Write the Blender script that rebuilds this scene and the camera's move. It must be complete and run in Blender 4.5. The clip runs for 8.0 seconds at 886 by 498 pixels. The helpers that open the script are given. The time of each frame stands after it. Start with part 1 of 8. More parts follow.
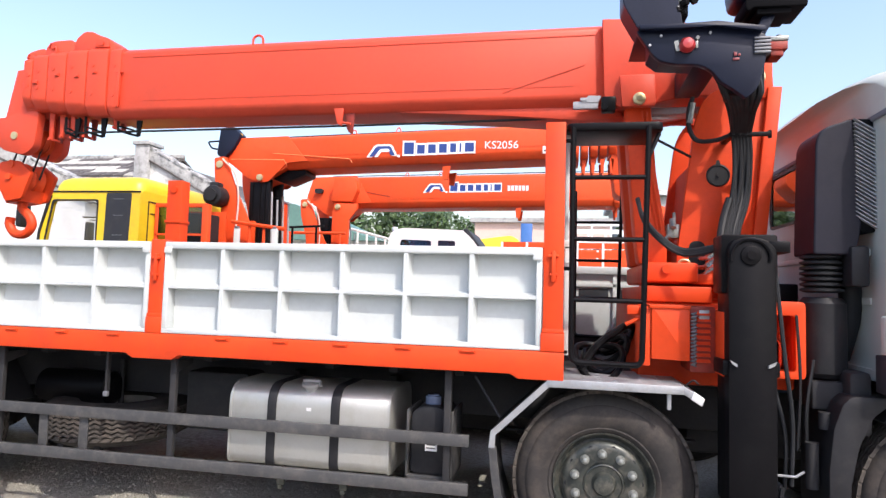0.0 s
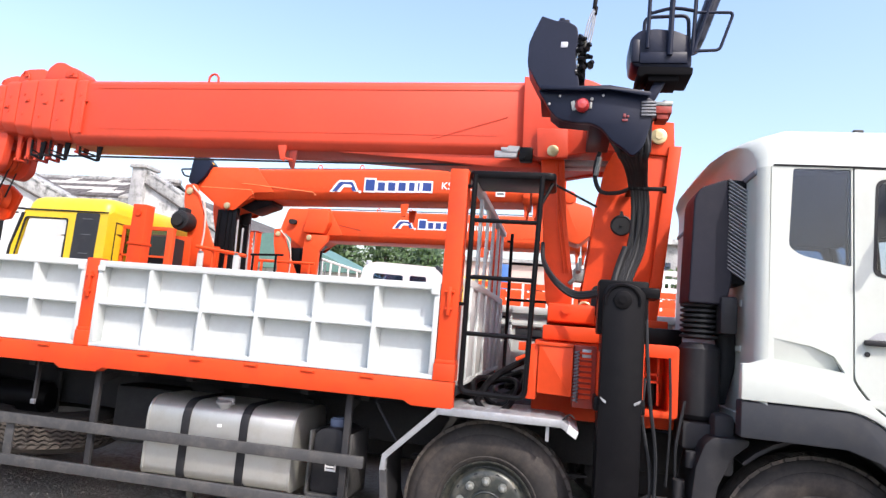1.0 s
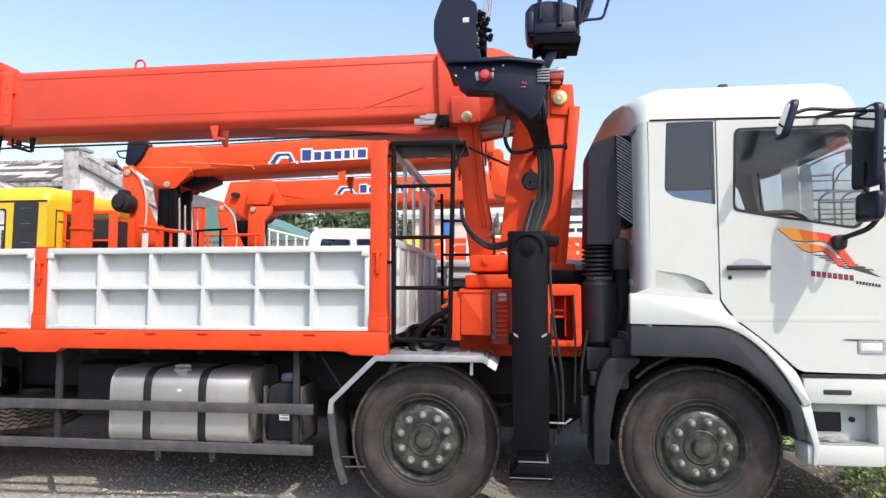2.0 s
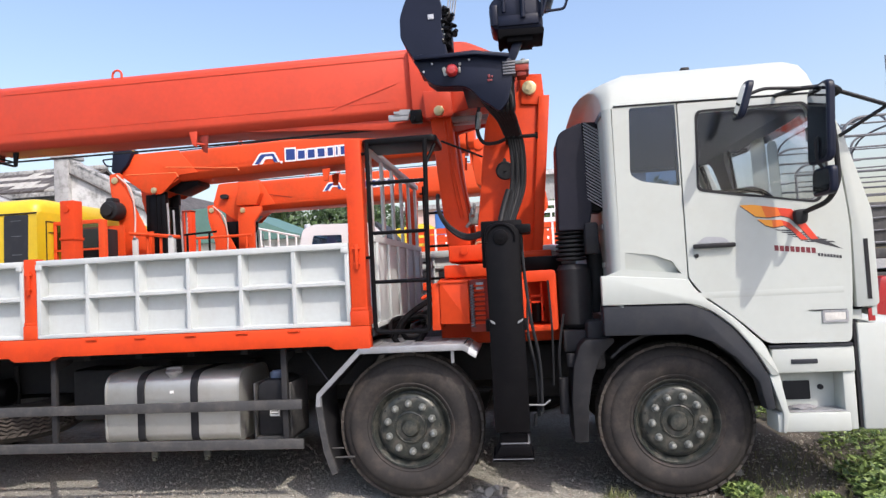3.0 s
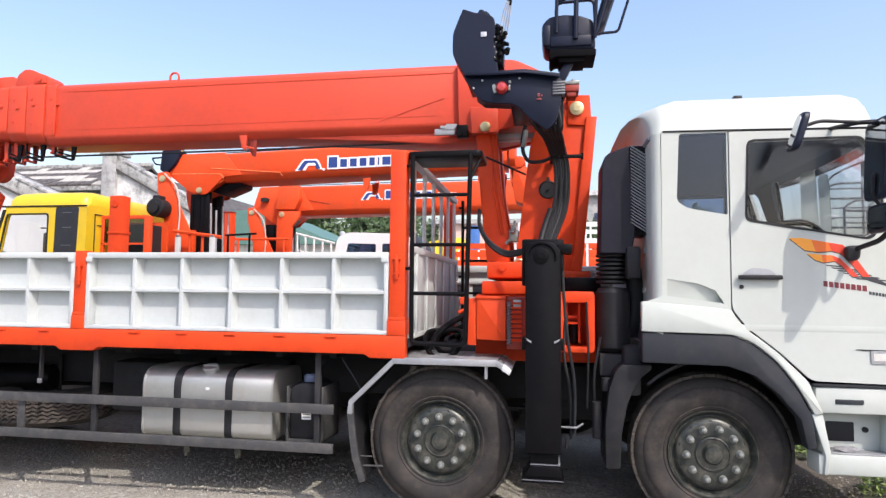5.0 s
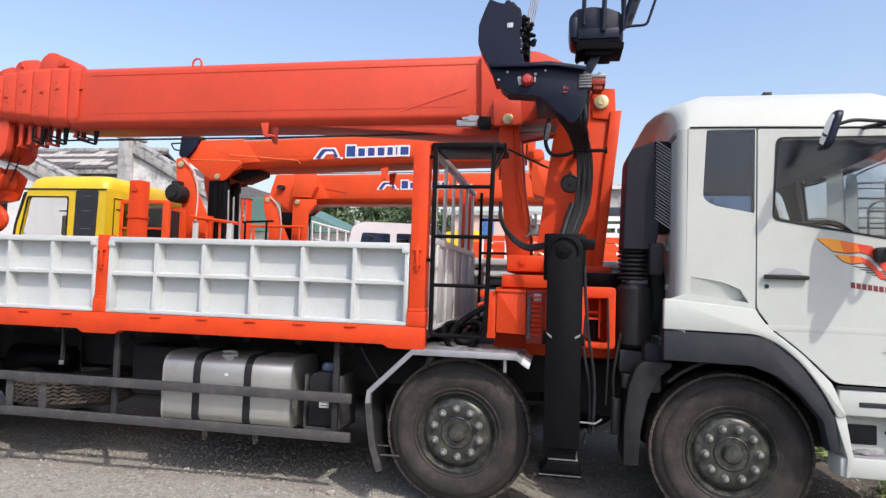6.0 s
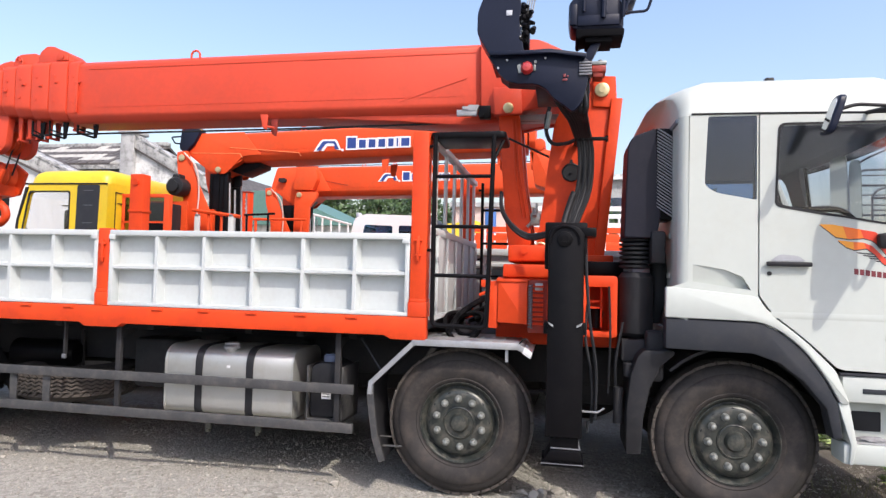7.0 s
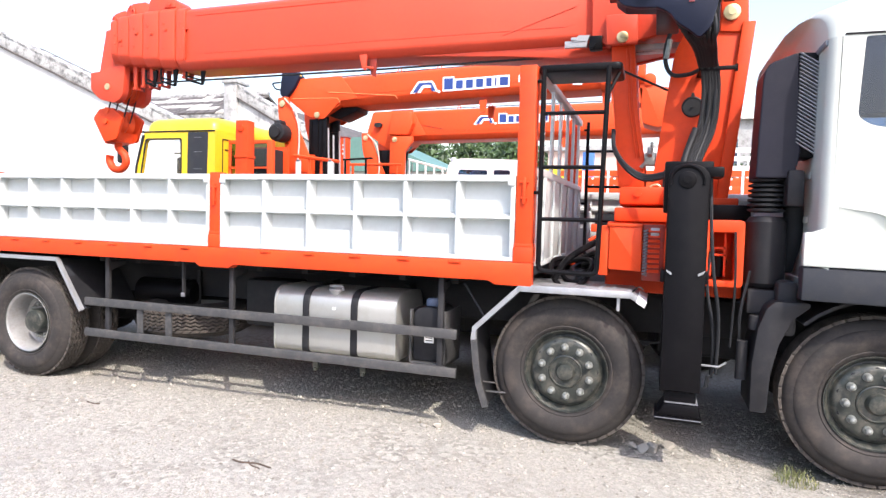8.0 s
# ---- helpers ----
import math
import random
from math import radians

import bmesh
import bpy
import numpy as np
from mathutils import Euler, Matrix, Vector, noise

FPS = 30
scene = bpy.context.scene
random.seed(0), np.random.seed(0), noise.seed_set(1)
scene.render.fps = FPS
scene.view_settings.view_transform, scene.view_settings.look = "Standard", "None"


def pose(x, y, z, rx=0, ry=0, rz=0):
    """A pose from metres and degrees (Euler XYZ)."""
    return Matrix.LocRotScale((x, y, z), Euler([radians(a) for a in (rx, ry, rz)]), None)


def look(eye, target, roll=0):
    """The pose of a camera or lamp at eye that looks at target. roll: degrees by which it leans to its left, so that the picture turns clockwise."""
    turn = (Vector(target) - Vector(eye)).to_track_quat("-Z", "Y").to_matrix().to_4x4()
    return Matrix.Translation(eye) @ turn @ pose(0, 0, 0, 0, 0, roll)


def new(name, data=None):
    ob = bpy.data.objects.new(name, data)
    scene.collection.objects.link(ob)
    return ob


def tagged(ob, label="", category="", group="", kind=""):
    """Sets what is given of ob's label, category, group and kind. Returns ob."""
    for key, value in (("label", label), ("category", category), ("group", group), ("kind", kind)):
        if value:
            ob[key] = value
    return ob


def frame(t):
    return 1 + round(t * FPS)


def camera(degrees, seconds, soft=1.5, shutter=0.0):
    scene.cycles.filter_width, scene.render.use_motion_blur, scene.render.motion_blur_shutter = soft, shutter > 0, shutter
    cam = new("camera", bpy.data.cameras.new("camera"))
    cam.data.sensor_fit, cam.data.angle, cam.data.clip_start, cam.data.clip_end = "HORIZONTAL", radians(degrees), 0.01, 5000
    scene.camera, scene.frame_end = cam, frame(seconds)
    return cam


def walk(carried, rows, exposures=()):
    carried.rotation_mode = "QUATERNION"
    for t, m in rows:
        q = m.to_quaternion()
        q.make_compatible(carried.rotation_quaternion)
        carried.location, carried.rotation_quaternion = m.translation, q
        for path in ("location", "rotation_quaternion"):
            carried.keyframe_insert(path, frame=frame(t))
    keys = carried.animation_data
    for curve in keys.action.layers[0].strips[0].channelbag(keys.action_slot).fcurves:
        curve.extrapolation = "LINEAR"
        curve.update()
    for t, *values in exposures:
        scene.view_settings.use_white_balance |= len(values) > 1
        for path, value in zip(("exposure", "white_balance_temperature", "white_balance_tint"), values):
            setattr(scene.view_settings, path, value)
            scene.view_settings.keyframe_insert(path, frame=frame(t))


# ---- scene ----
cam = camera(71.3, 8.0, soft=1.4)
PATH = [
    (0, (-0.254, -3.675, 1.632), (-0.636, -1.716, 1.765), 1.7),
    (0.5, (0.076, -3.702, 1.594), (-0.325, -1.745, 1.705), 5.5),
    (1, (0.392, -3.842, 1.62), (0.003, -1.896, 1.873), 4.7),
    (1.5, (0.611, -4.032, 1.645), (0.306, -2.061, 1.796), 1.3),
    (1.7, (0.634, -4.144, 1.597), (0.4, -2.163, 1.737), 0.8),
    (2.8, (0.811, -4.353, 1.627), (0.507, -2.378, 1.708), -2.8),
    (3, (0.84, -4.364, 1.616), (0.604, -2.38, 1.705), -3.0),
    (3.5, (0.8, -4.399, 1.636), (0.443, -2.432, 1.713), -0.8),
    (4, (0.785, -4.433, 1.624), (0.322, -2.493, 1.771), 0.4),
    (4.5, (0.757, -4.456, 1.59), (0.292, -2.516, 1.733), -0.1),
    (4.7, (0.769, -4.42, 1.618), (0.401, -2.46, 1.771), -1.1),
    (5.8, (0.71, -4.375, 1.611), (0.368, -2.407, 1.702), 2.6),
    (6, (0.688, -4.392, 1.625), (0.325, -2.428, 1.731), 1.9),
    (6.5, (0.704, -4.364, 1.615), (0.405, -2.388, 1.699), 1.5),
    (7, (0.704, -4.372, 1.61), (0.331, -2.408, 1.691), 1.4),
    (7.5, (0.654, -4.351, 1.578), (0.234, -2.397, 1.495), 1.2),
    (8, (0.56, -4.236, 1.587), (-0.088, -2.347, 1.487), 1.6),
]
EXPOSURES = [(0.0, 1.24, 6500, 12), (1.0, 1.32, 6500, 12), (1.5, 1.21, 6500, 12), (3.0, 0.86, 6500, 12), (3.5, 0.82, 6500, 12), (4.5, 1.11, 6500, 12), (6.0, 0.75, 6500, 12), (6.5, 0.98, 6500, 12), (7.0, 0.99, 6500, 12), (7.5, 1.26, 6500, 12), (8.0, 1.68, 6500, 12)]
walk(cam, [(t, look(eye, target, roll)) for t, eye, target, roll in PATH], EXPOSURES)

# ---- light ----
# The light travels towards the truck, away from the viewer and to the rear.
SUN_WAY = Vector((-0.58, 0.66, -1.0)).normalized()
world = bpy.data.worlds.new("world")
scene.world = world
world.use_nodes = True
wn, wl = world.node_tree.nodes, world.node_tree.links
sky = wn.new("ShaderNodeTexSky")
sky.sky_type = "NISHITA"
sky.sun_disc = False
sky.sun_elevation = math.asin(-SUN_WAY.z)
sky.sun_rotation = math.atan2(-SUN_WAY.x, -SUN_WAY.y)
sky.air_density, sky.dust_density, sky.ozone_density = 1.7, 3.2, 5.0
wn["Background"].inputs["Strength"].default_value = 0.132
# hazy tropical sky: a touch less green than clear air
haze = wn.new("ShaderNodeMix")
haze.data_type, haze.blend_type = "RGBA", "MULTIPLY"
haze.inputs[0].default_value = 1.0
haze.inputs[7].default_value = (1.12, 1.018, 1.05, 1)
wl.new(sky.outputs["Color"], haze.inputs[6])
wl.new(haze.outputs[2], wn["Background"].inputs["Color"])
sun = new("sun", bpy.data.lights.new("sun", "SUN"))
sun.data.energy, sun.data.angle, sun.data.color = 1.85, radians(0.6), (1.0, 0.945, 0.86)
sun.matrix_world = look((0, 0, 20), Vector((0, 0, 20)) + SUN_WAY)


# ---- materials ----
def material(name, colour, rough=0.5, metal=0.0, vary=0.12, scale=3.0, grain=60.0, bump=0.05, dirt=None, dirt_amount=0.0, coat=0.0, rough_vary=0.12, distance=0.01, spec=0.5):
    """A surface with colour that varies at two scales, uneven gloss, fine relief and, where given, blotches of dirt."""
    m = bpy.data.materials.new(name)
    m.use_nodes = True
    n, l = m.node_tree.nodes, m.node_tree.links
    b = n["Principled BSDF"]
    co = n.new("ShaderNodeTexCoord")
    big = n.new("ShaderNodeTexNoise")
    big.inputs["Scale"].default_value, big.inputs["Detail"].default_value = scale, 5
    fine = n.new("ShaderNodeTexNoise")
    fine.inputs["Scale"].default_value, fine.inputs["Detail"].default_value = grain, 3
    for t in (big, fine):
        l.new(co.outputs["Object"], t.inputs["Vector"])
    mixed = n.new("ShaderNodeMix")
    mixed.data_type = "FLOAT"
    mixed.inputs[0].default_value = 0.35
    l.new(big.outputs["Fac"], mixed.inputs[2])
    l.new(fine.outputs["Fac"], mixed.inputs[3])
    ramp = n.new("ShaderNodeValToRGB")
    ramp.color_ramp.elements[0].position, ramp.color_ramp.elements[1].position = 0.3, 0.7
    ramp.color_ramp.elements[0].color = (*[max(0.0, c * (1 - vary)) for c in colour], 1)
    ramp.color_ramp.elements[1].color = (*[min(1.0, c * (1 + vary)) for c in colour], 1)
    l.new(mixed.outputs[0], ramp.inputs[0])
    out = ramp.outputs[0]
    if dirt:
        spots = n.new("ShaderNodeTexNoise")
        spots.inputs["Scale"].default_value, spots.inputs["Detail"].default_value, spots.inputs["Roughness"].default_value = scale * 2.3, 8, 0.7
        l.new(co.outputs["Object"], spots.inputs["Vector"])
        fac = n.new("ShaderNodeMapRange")
        fac.inputs["From Min"].default_value, fac.inputs["From Max"].default_value = 0.47, 0.72
        fac.inputs["To Max"].default_value = dirt_amount
        l.new(spots.outputs["Fac"], fac.inputs["Value"])
        mix = n.new("ShaderNodeMix")
        mix.data_type = "RGBA"
        l.new(fac.outputs[0], mix.inputs[0])
        l.new(out, mix.inputs[6])
        mix.inputs[7].default_value = (*dirt, 1)
        out = mix.outputs[2]
    l.new(out, b.inputs["Base Color"])
    rr = n.new("ShaderNodeMapRange")
    rr.inputs["To Min"].default_value, rr.inputs["To Max"].default_value = max(0.02, rough - rough_vary), min(1, rough + rough_vary)
    l.new(mixed.outputs[0], rr.inputs["Value"])
    l.new(rr.outputs[0], b.inputs["Roughness"])
    b.inputs["Metallic"].default_value = metal
    b.inputs["Coat Weight"].default_value = coat
    b.inputs["Specular IOR Level"].default_value = spec
    b.inputs["Coat Roughness"].default_value = 0.12
    if bump:
        bp = n.new("ShaderNodeBump")
        bp.inputs["Strength"].default_value, bp.inputs["Distance"].default_value = bump, distance
        l.new(mixed.outputs[0], bp.inputs["Height"])
        l.new(bp.outputs[0], b.inputs["Normal"])
    return m


def glass(name, tint, rough=0.02, clear=0.8, shine=0.045):
    """A pane: part mirror-like gloss, part see-through tint."""
    m = bpy.data.materials.new(name)
    m.use_nodes = True
    n, l = m.node_tree.nodes, m.node_tree.links
    n.remove(n["Principled BSDF"])
    tr = n.new("ShaderNodeBsdfTransparent")
    tr.inputs[0].default_value = (*[c * clear for c in tint], 1)
    gl = n.new("ShaderNodeBsdfGlossy")
    gl.inputs["Roughness"].default_value = rough
    lw = n.new("ShaderNodeLayerWeight")
    lw.inputs[0].default_value = 0.5
    fr = n.new("ShaderNodeMath")
    fr.operation = "POWER"
    l.new(lw.outputs["Facing"], fr.inputs[0])
    fr.inputs[1].default_value = 4.0
    fit_ = n.new("ShaderNodeMath")
    fit_.operation = "MULTIPLY_ADD"
    l.new(fr.outputs[0], fit_.inputs[0])
    fit_.inputs[1].default_value, fit_.inputs[2].default_value = 0.9, shine
    mx = n.new("ShaderNodeMixShader")
    l.new(fit_.outputs[0], mx.inputs[0])
    l.new(tr.outputs[0], mx.inputs[1])
    l.new(gl.outputs[0], mx.inputs[2])
    l.new(mx.outputs[0], n["Material Output"].inputs["Surface"])
    return m


def film(name, colour, clear):
    """A dull translucent sheet."""
    m = bpy.data.materials.new(name)
    m.use_nodes = True
    n, l = m.node_tree.nodes, m.node_tree.links
    tr = n.new("ShaderNodeBsdfTransparent")
    di = n.new("ShaderNodeBsdfTranslucent")
    di.inputs["Color"].default_value = (*colour, 1)
    mx = n.new("ShaderNodeMixShader")
    mx.inputs[0].default_value = 1 - clear
    l.new(tr.outputs[0], mx.inputs[1])
    l.new(di.outputs[0], mx.inputs[2])
    l.new(mx.outputs[0], n["Material Output"].inputs["Surface"])
    return m


REFLECTION_SHEET = film("grey_green_reflection", (0.30, 0.33, 0.31), 0.40)
ORANGE = material("orange_paint", (0.66, 0.060, 0.012), 0.5, vary=0.09, scale=1.6, grain=25, bump=0.04, dirt=(0.42, 0.035, 0.016), dirt_amount=0.5, coat=0.0, spec=0.22)
BOOM_ORANGE = material("boom_orange_paint", (0.61, 0.061, 0.025), 0.5, vary=0.10, scale=1.3, grain=25, bump=0.04, dirt=(0.46, 0.055, 0.026), dirt_amount=0.5, spec=0.4)
ORANGE_OLD = material("orange_paint_faded", (0.71, 0.077, 0.018), 0.5, vary=0.12, scale=1.2, grain=20, bump=0.04, dirt=(0.48, 0.085, 0.03), dirt_amount=0.45, spec=0.22)
WHITE = material("white_bed_paint", (0.510, 0.540, 0.530), 0.5, vary=0.06, scale=2.5, grain=30, bump=0.05, dirt=(0.43, 0.43, 0.41), dirt_amount=0.42, spec=0.4)
CABWHITE = material("white_cab_paint", (0.490, 0.520, 0.480), 0.5, vary=0.035, scale=1.5, grain=20, bump=0.015, dirt=(0.43, 0.43, 0.375), dirt_amount=0.3, rough_vary=0.05, spec=0.3)
YELLOW = material("yellow_cab_paint", (0.74, 0.52, 0.016), 0.42, vary=0.08, scale=1.5, grain=20, bump=0.02, dirt=(0.52, 0.36, 0.05), dirt_amount=0.4, coat=0.15)
BLACK = material("black_paint", (0.0045, 0.0042, 0.005), 0.40, vary=0.25, scale=3, grain=40, bump=0.04, dirt=(0.010, 0.010, 0.010), dirt_amount=0.4, spec=0.11)
PLASTIC = material("black_plastic", (0.014, 0.014, 0.016), 0.55, vary=0.2, scale=4, grain=80, bump=0.05, dirt=(0.04, 0.04, 0.038), dirt_amount=0.35, spec=0.3)
BLUEBLACK = material("blue_black_enamel", (0.0075, 0.011, 0.026), 0.42, vary=0.2, scale=4, grain=60, bump=0.04, spec=0.22)
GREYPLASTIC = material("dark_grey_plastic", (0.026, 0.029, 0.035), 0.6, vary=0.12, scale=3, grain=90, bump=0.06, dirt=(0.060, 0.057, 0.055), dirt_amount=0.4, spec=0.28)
CHASSIS = material("dark_grey_steel", (0.028, 0.028, 0.030), 0.7, vary=0.25, scale=4, grain=50, bump=0.08, dirt=(0.045, 0.040, 0.035), dirt_amount=0.5, spec=0.25)
RAILGREY = material("dusty_grey_rail", (0.048, 0.048, 0.049), 0.6, vary=0.2, scale=4, grain=50, bump=0.06, dirt=(0.15, 0.138, 0.118), dirt_amount=0.5)
RUBBER = material("dusty_tyre_rubber", (0.032, 0.029, 0.027), 0.75, vary=0.35, scale=2.5, grain=40, bump=0.1, dirt=(0.090, 0.072, 0.060), dirt_amount=0.7, spec=0.3)
TREAD = material("dusty_tread_rubber", (0.06, 0.052, 0.045), 0.9, vary=0.25, scale=8, grain=60, bump=0.15, dirt=(0.13, 0.105, 0.085), dirt_amount=0.7)
RIM = material("dark_painted_rim", (0.038, 0.043, 0.038), 0.36, metal=0.3, vary=0.3, scale=5, grain=60, bump=0.06, dirt=(0.20, 0.18, 0.145), dirt_amount=0.65)
NUT = material("worn_steel_nut", (0.25, 0.26, 0.24), 0.38, metal=0.4, vary=0.3, scale=30, grain=120, bump=0.05)
RIMSILVER = material("silver_rim", (0.36, 0.36, 0.35), 0.45, metal=0.5, vary=0.15, scale=6, grain=60, bump=0.05, dirt=(0.22, 0.18, 0.14), dirt_amount=0.5)
ALU = material("brushed_aluminium", (0.50, 0.495, 0.455), 0.48, metal=0.75, vary=0.08, scale=3, grain=140, bump=0.05, dirt=(0.40, 0.37, 0.30), dirt_amount=0.45)
GALV = material("galvanised_steel", (0.38, 0.39, 0.40), 0.5, metal=0.55, vary=0.18, scale=8, grain=60, bump=0.06, dirt=(0.36, 0.33, 0.29), dirt_amount=0.4)
CHROME = material("bright_metal", (0.72, 0.72, 0.70), 0.2, metal=1.0, vary=0.06, scale=10, grain=60, bump=0.02)
BRASS = material("zinc_yellow_pin", (0.62, 0.52, 0.30), 0.38, metal=0.7, vary=0.12, scale=20, grain=80, bump=0.03)
LOUVRE = material("worn_grey_louvre", (0.36, 0.365, 0.38), 0.5, vary=0.15, scale=12, grain=60, bump=0.04)
FRAMESTEEL = material("dull_frame_steel", (0.17, 0.175, 0.19), 0.55, metal=0.3, vary=0.2, scale=4, grain=50, bump=0.05)
BODYSTEEL = material("weathered_tube_steel", (0.15, 0.155, 0.165), 0.6, metal=0.2, vary=0.25, scale=4, grain=50, bump=0.05)
DULLBLACK = material("matt_black_underside", (0.006, 0.006, 0.007), 0.85, vary=0.2, scale=5, grain=60, bump=0.04, spec=0.05)
WELD = material("pale_orange_weld", (0.86, 0.27, 0.10), 0.5, vary=0.2, scale=10, grain=60, bump=0.05, spec=0.3)
HOSE = material("rubber_hose", (0.015, 0.016, 0.018), 0.6, vary=0.2, scale=10, grain=80, bump=0.04, spec=0.3)
REDLAMP = material("red_knob", (0.42, 0.03, 0.03), 0.3, vary=0.06, scale=10, grain=60, bump=0.01, coat=0.5)
DIMCAP = material("pale_blue_cap", (0.11, 0.145, 0.23), 0.25, vary=0.1, scale=10, grain=60, bump=0.02)
BLUECAP = material("blue_plastic_cap", (0.04, 0.13, 0.36), 0.4, vary=0.1, scale=10, grain=60, bump=0.02)
CLOTH = material("grey_cab_lining", (0.15, 0.16, 0.185), 0.85, vary=0.05, scale=3, grain=40, bump=0.01)
SEATCLOTH = material("dark_seat_cloth", (0.05, 0.055, 0.065), 0.85, vary=0.2, scale=6, grain=120, bump=0.1)
DECAL_ORANGE = material("orange_film", (0.90, 0.36, 0.04), 0.35, vary=0.06, scale=5, grain=30, bump=0)
DECAL_MID = material("orange_red_film", (0.82, 0.17, 0.03), 0.35, vary=0.06, scale=5, grain=30, bump=0)
DECAL_RED = material("red_film", (0.68, 0.06, 0.03), 0.35, vary=0.06, scale=5, grain=30, bump=0)
DECAL_MAROON = material("maroon_film", (0.16, 0.022, 0.03), 0.4, vary=0.1, scale=5, grain=30, bump=0)
DECAL_DARK = material("dark_film", (0.04, 0.04, 0.045), 0.4, vary=0.1, scale=5, grain=30, bump=0)
DECAL_BLUE = material("blue_film", (0.018, 0.050, 0.22), 0.35, vary=0.08, scale=5, grain=30, bump=0)
DECAL_WHITE = material("white_film", (0.80, 0.80, 0.79), 0.35, vary=0.03, scale=5, grain=30, bump=0)
LAMPGLASS = material("lamp_lens", (0.70, 0.68, 0.62), 0.12, vary=0.1, scale=30, grain=90, bump=0.1, coat=0.6)
AMBER = material("amber_lens", (0.75, 0.40, 0.03), 0.2, vary=0.05, scale=30, grain=90, bump=0.05)
PANE = glass("clear_window_glass", (0.93, 0.945, 0.965), clear=0.96, shine=0.022)
REARPANE = glass("reflective_rear_glass", (0.22, 0.23, 0.25), clear=0.7, shine=0.25)
THINPANE = glass("thin_window_glass", (0.99, 0.995, 1.0), clear=0.99)
DARKPANE = glass("tinted_window_glass", (0.42, 0.53, 0.70), clear=0.85, shine=0.06)
MIRROR = material("mirror_glass", (0.42, 0.45, 0.50), 0.06, metal=1.0, vary=0.02, bump=0, rough_vary=0.01)
PLASTER = material("weathered_white_plaster", (0.64, 0.635, 0.62), 0.8, vary=0.08, scale=0.5, grain=6, bump=0.1, dirt=(0.40, 0.39, 0.36), dirt_amount=0.5)
OLDPLASTER = material("stained_white_plaster", (0.62, 0.62, 0.60), 0.85, vary=0.12, scale=0.9, grain=7, bump=0.1, dirt=(0.13, 0.13, 0.12), dirt_amount=0.95)
CONCRETE = material("stained_concrete", (0.38, 0.38, 0.37), 0.85, vary=0.2, scale=1.5, grain=14, bump=0.15, dirt=(0.13, 0.13, 0.12), dirt_amount=0.8)
TILE = material("old_roof_tile", (0.075, 0.065, 0.06), 0.85, vary=0.4, scale=1.0, grain=12, bump=0.2, dirt=(0.22, 0.21, 0.19), dirt_amount=0.6)
PALETILE = material("pale_cement_tile", (0.46, 0.44, 0.39), 0.85, vary=0.25, scale=1.5, grain=12, bump=0.2, dirt=(0.16, 0.15, 0.13), dirt_amount=0.6)
OLDCONCRETE = material("blackened_coping", (0.40, 0.40, 0.385), 0.85, vary=0.3, scale=1.6, grain=9, bump=0.15, dirt=(0.035, 0.035, 0.033), dirt_amount=1.0)
PINK = material("pink_render", (0.62, 0.46, 0.40), 0.85, vary=0.1, scale=0.8, grain=8, bump=0.1)
GREENROOF = material("green_sheet_roof", (0.10, 0.20, 0.17), 0.6, vary=0.15, scale=0.8, grain=8, bump=0.05)
BARK = material("tree_bark", (0.13, 0.10, 0.075), 0.9, vary=0.3, scale=4, grain=30, bump=0.4)
PAPER = material("pale_paper_sticker", (0.46, 0.48, 0.52), 0.6, vary=0.05, scale=8, grain=40, bump=0)
INTAKE = material("black_moulded_plastic", (0.010, 0.010, 0.018), 0.5, vary=0.2, scale=4, grain=70, bump=0.05, dirt=(0.022, 0.021, 0.028), dirt_amount=0.35, spec=0.25)
DARKRED = material("grimy_and_shaded_red_paint", (0.26, 0.022, 0.010), 0.55, vary=0.25, scale=8, grain=60, bump=0.06, dirt=(0.09, 0.03, 0.02), dirt_amount=0.6)
DULLRED = material("dull_red_tag", (0.20, 0.03, 0.035), 0.5, vary=0.1, scale=20, grain=60, bump=0.02)
GLINTSTEEL = material("sun_glint_bent_steel", (0.78, 0.78, 0.76), 0.45, metal=0.25, vary=0.08, scale=8, grain=80, bump=0.03)
TWIG = material("dark_dry_twig", (0.07, 0.05, 0.035), 0.9, vary=0.3, scale=10, grain=60, bump=0.2)
RAGCLOTH = material("grimy_rag_cloth", (0.24, 0.24, 0.245), 0.9, vary=0.2, scale=20, grain=150, bump=0.15, dirt=(0.12, 0.11, 0.10), dirt_amount=0.6, spec=0.2)


def leaf_material(name, dark, light):
    m = bpy.data.materials.new(name)
    m.use_nodes = True
    n, l = m.node_tree.nodes, m.node_tree.links
    b = n["Principled BSDF"]
    geo = n.new("ShaderNodeNewGeometry")
    ramp = n.new("ShaderNodeValToRGB")
    ramp.color_ramp.elements[0].color, ramp.color_ramp.elements[1].color = (*dark, 1), (*light, 1)
    l.new(geo.outputs["Random Per Island"], ramp.inputs[0])
    l.new(ramp.outputs[0], b.inputs["Base Color"])
    b.inputs["Roughness"].default_value = 0.55
    return m


LEAF = leaf_material("tree_leaves", (0.020, 0.045, 0.018), (0.075, 0.13, 0.035))
WEED = leaf_material("weed_leaves", (0.022, 0.058, 0.012), (0.27, 0.36, 0.10))
STRAW = leaf_material("dry_grass", (0.07, 0.10, 0.025), (0.27, 0.26, 0.11))
STONES = leaf_material("loose_stones", (0.19, 0.175, 0.145), (0.43, 0.405, 0.35))
STONES.node_tree.nodes["Principled BSDF"].inputs["Roughness"].default_value = 0.9


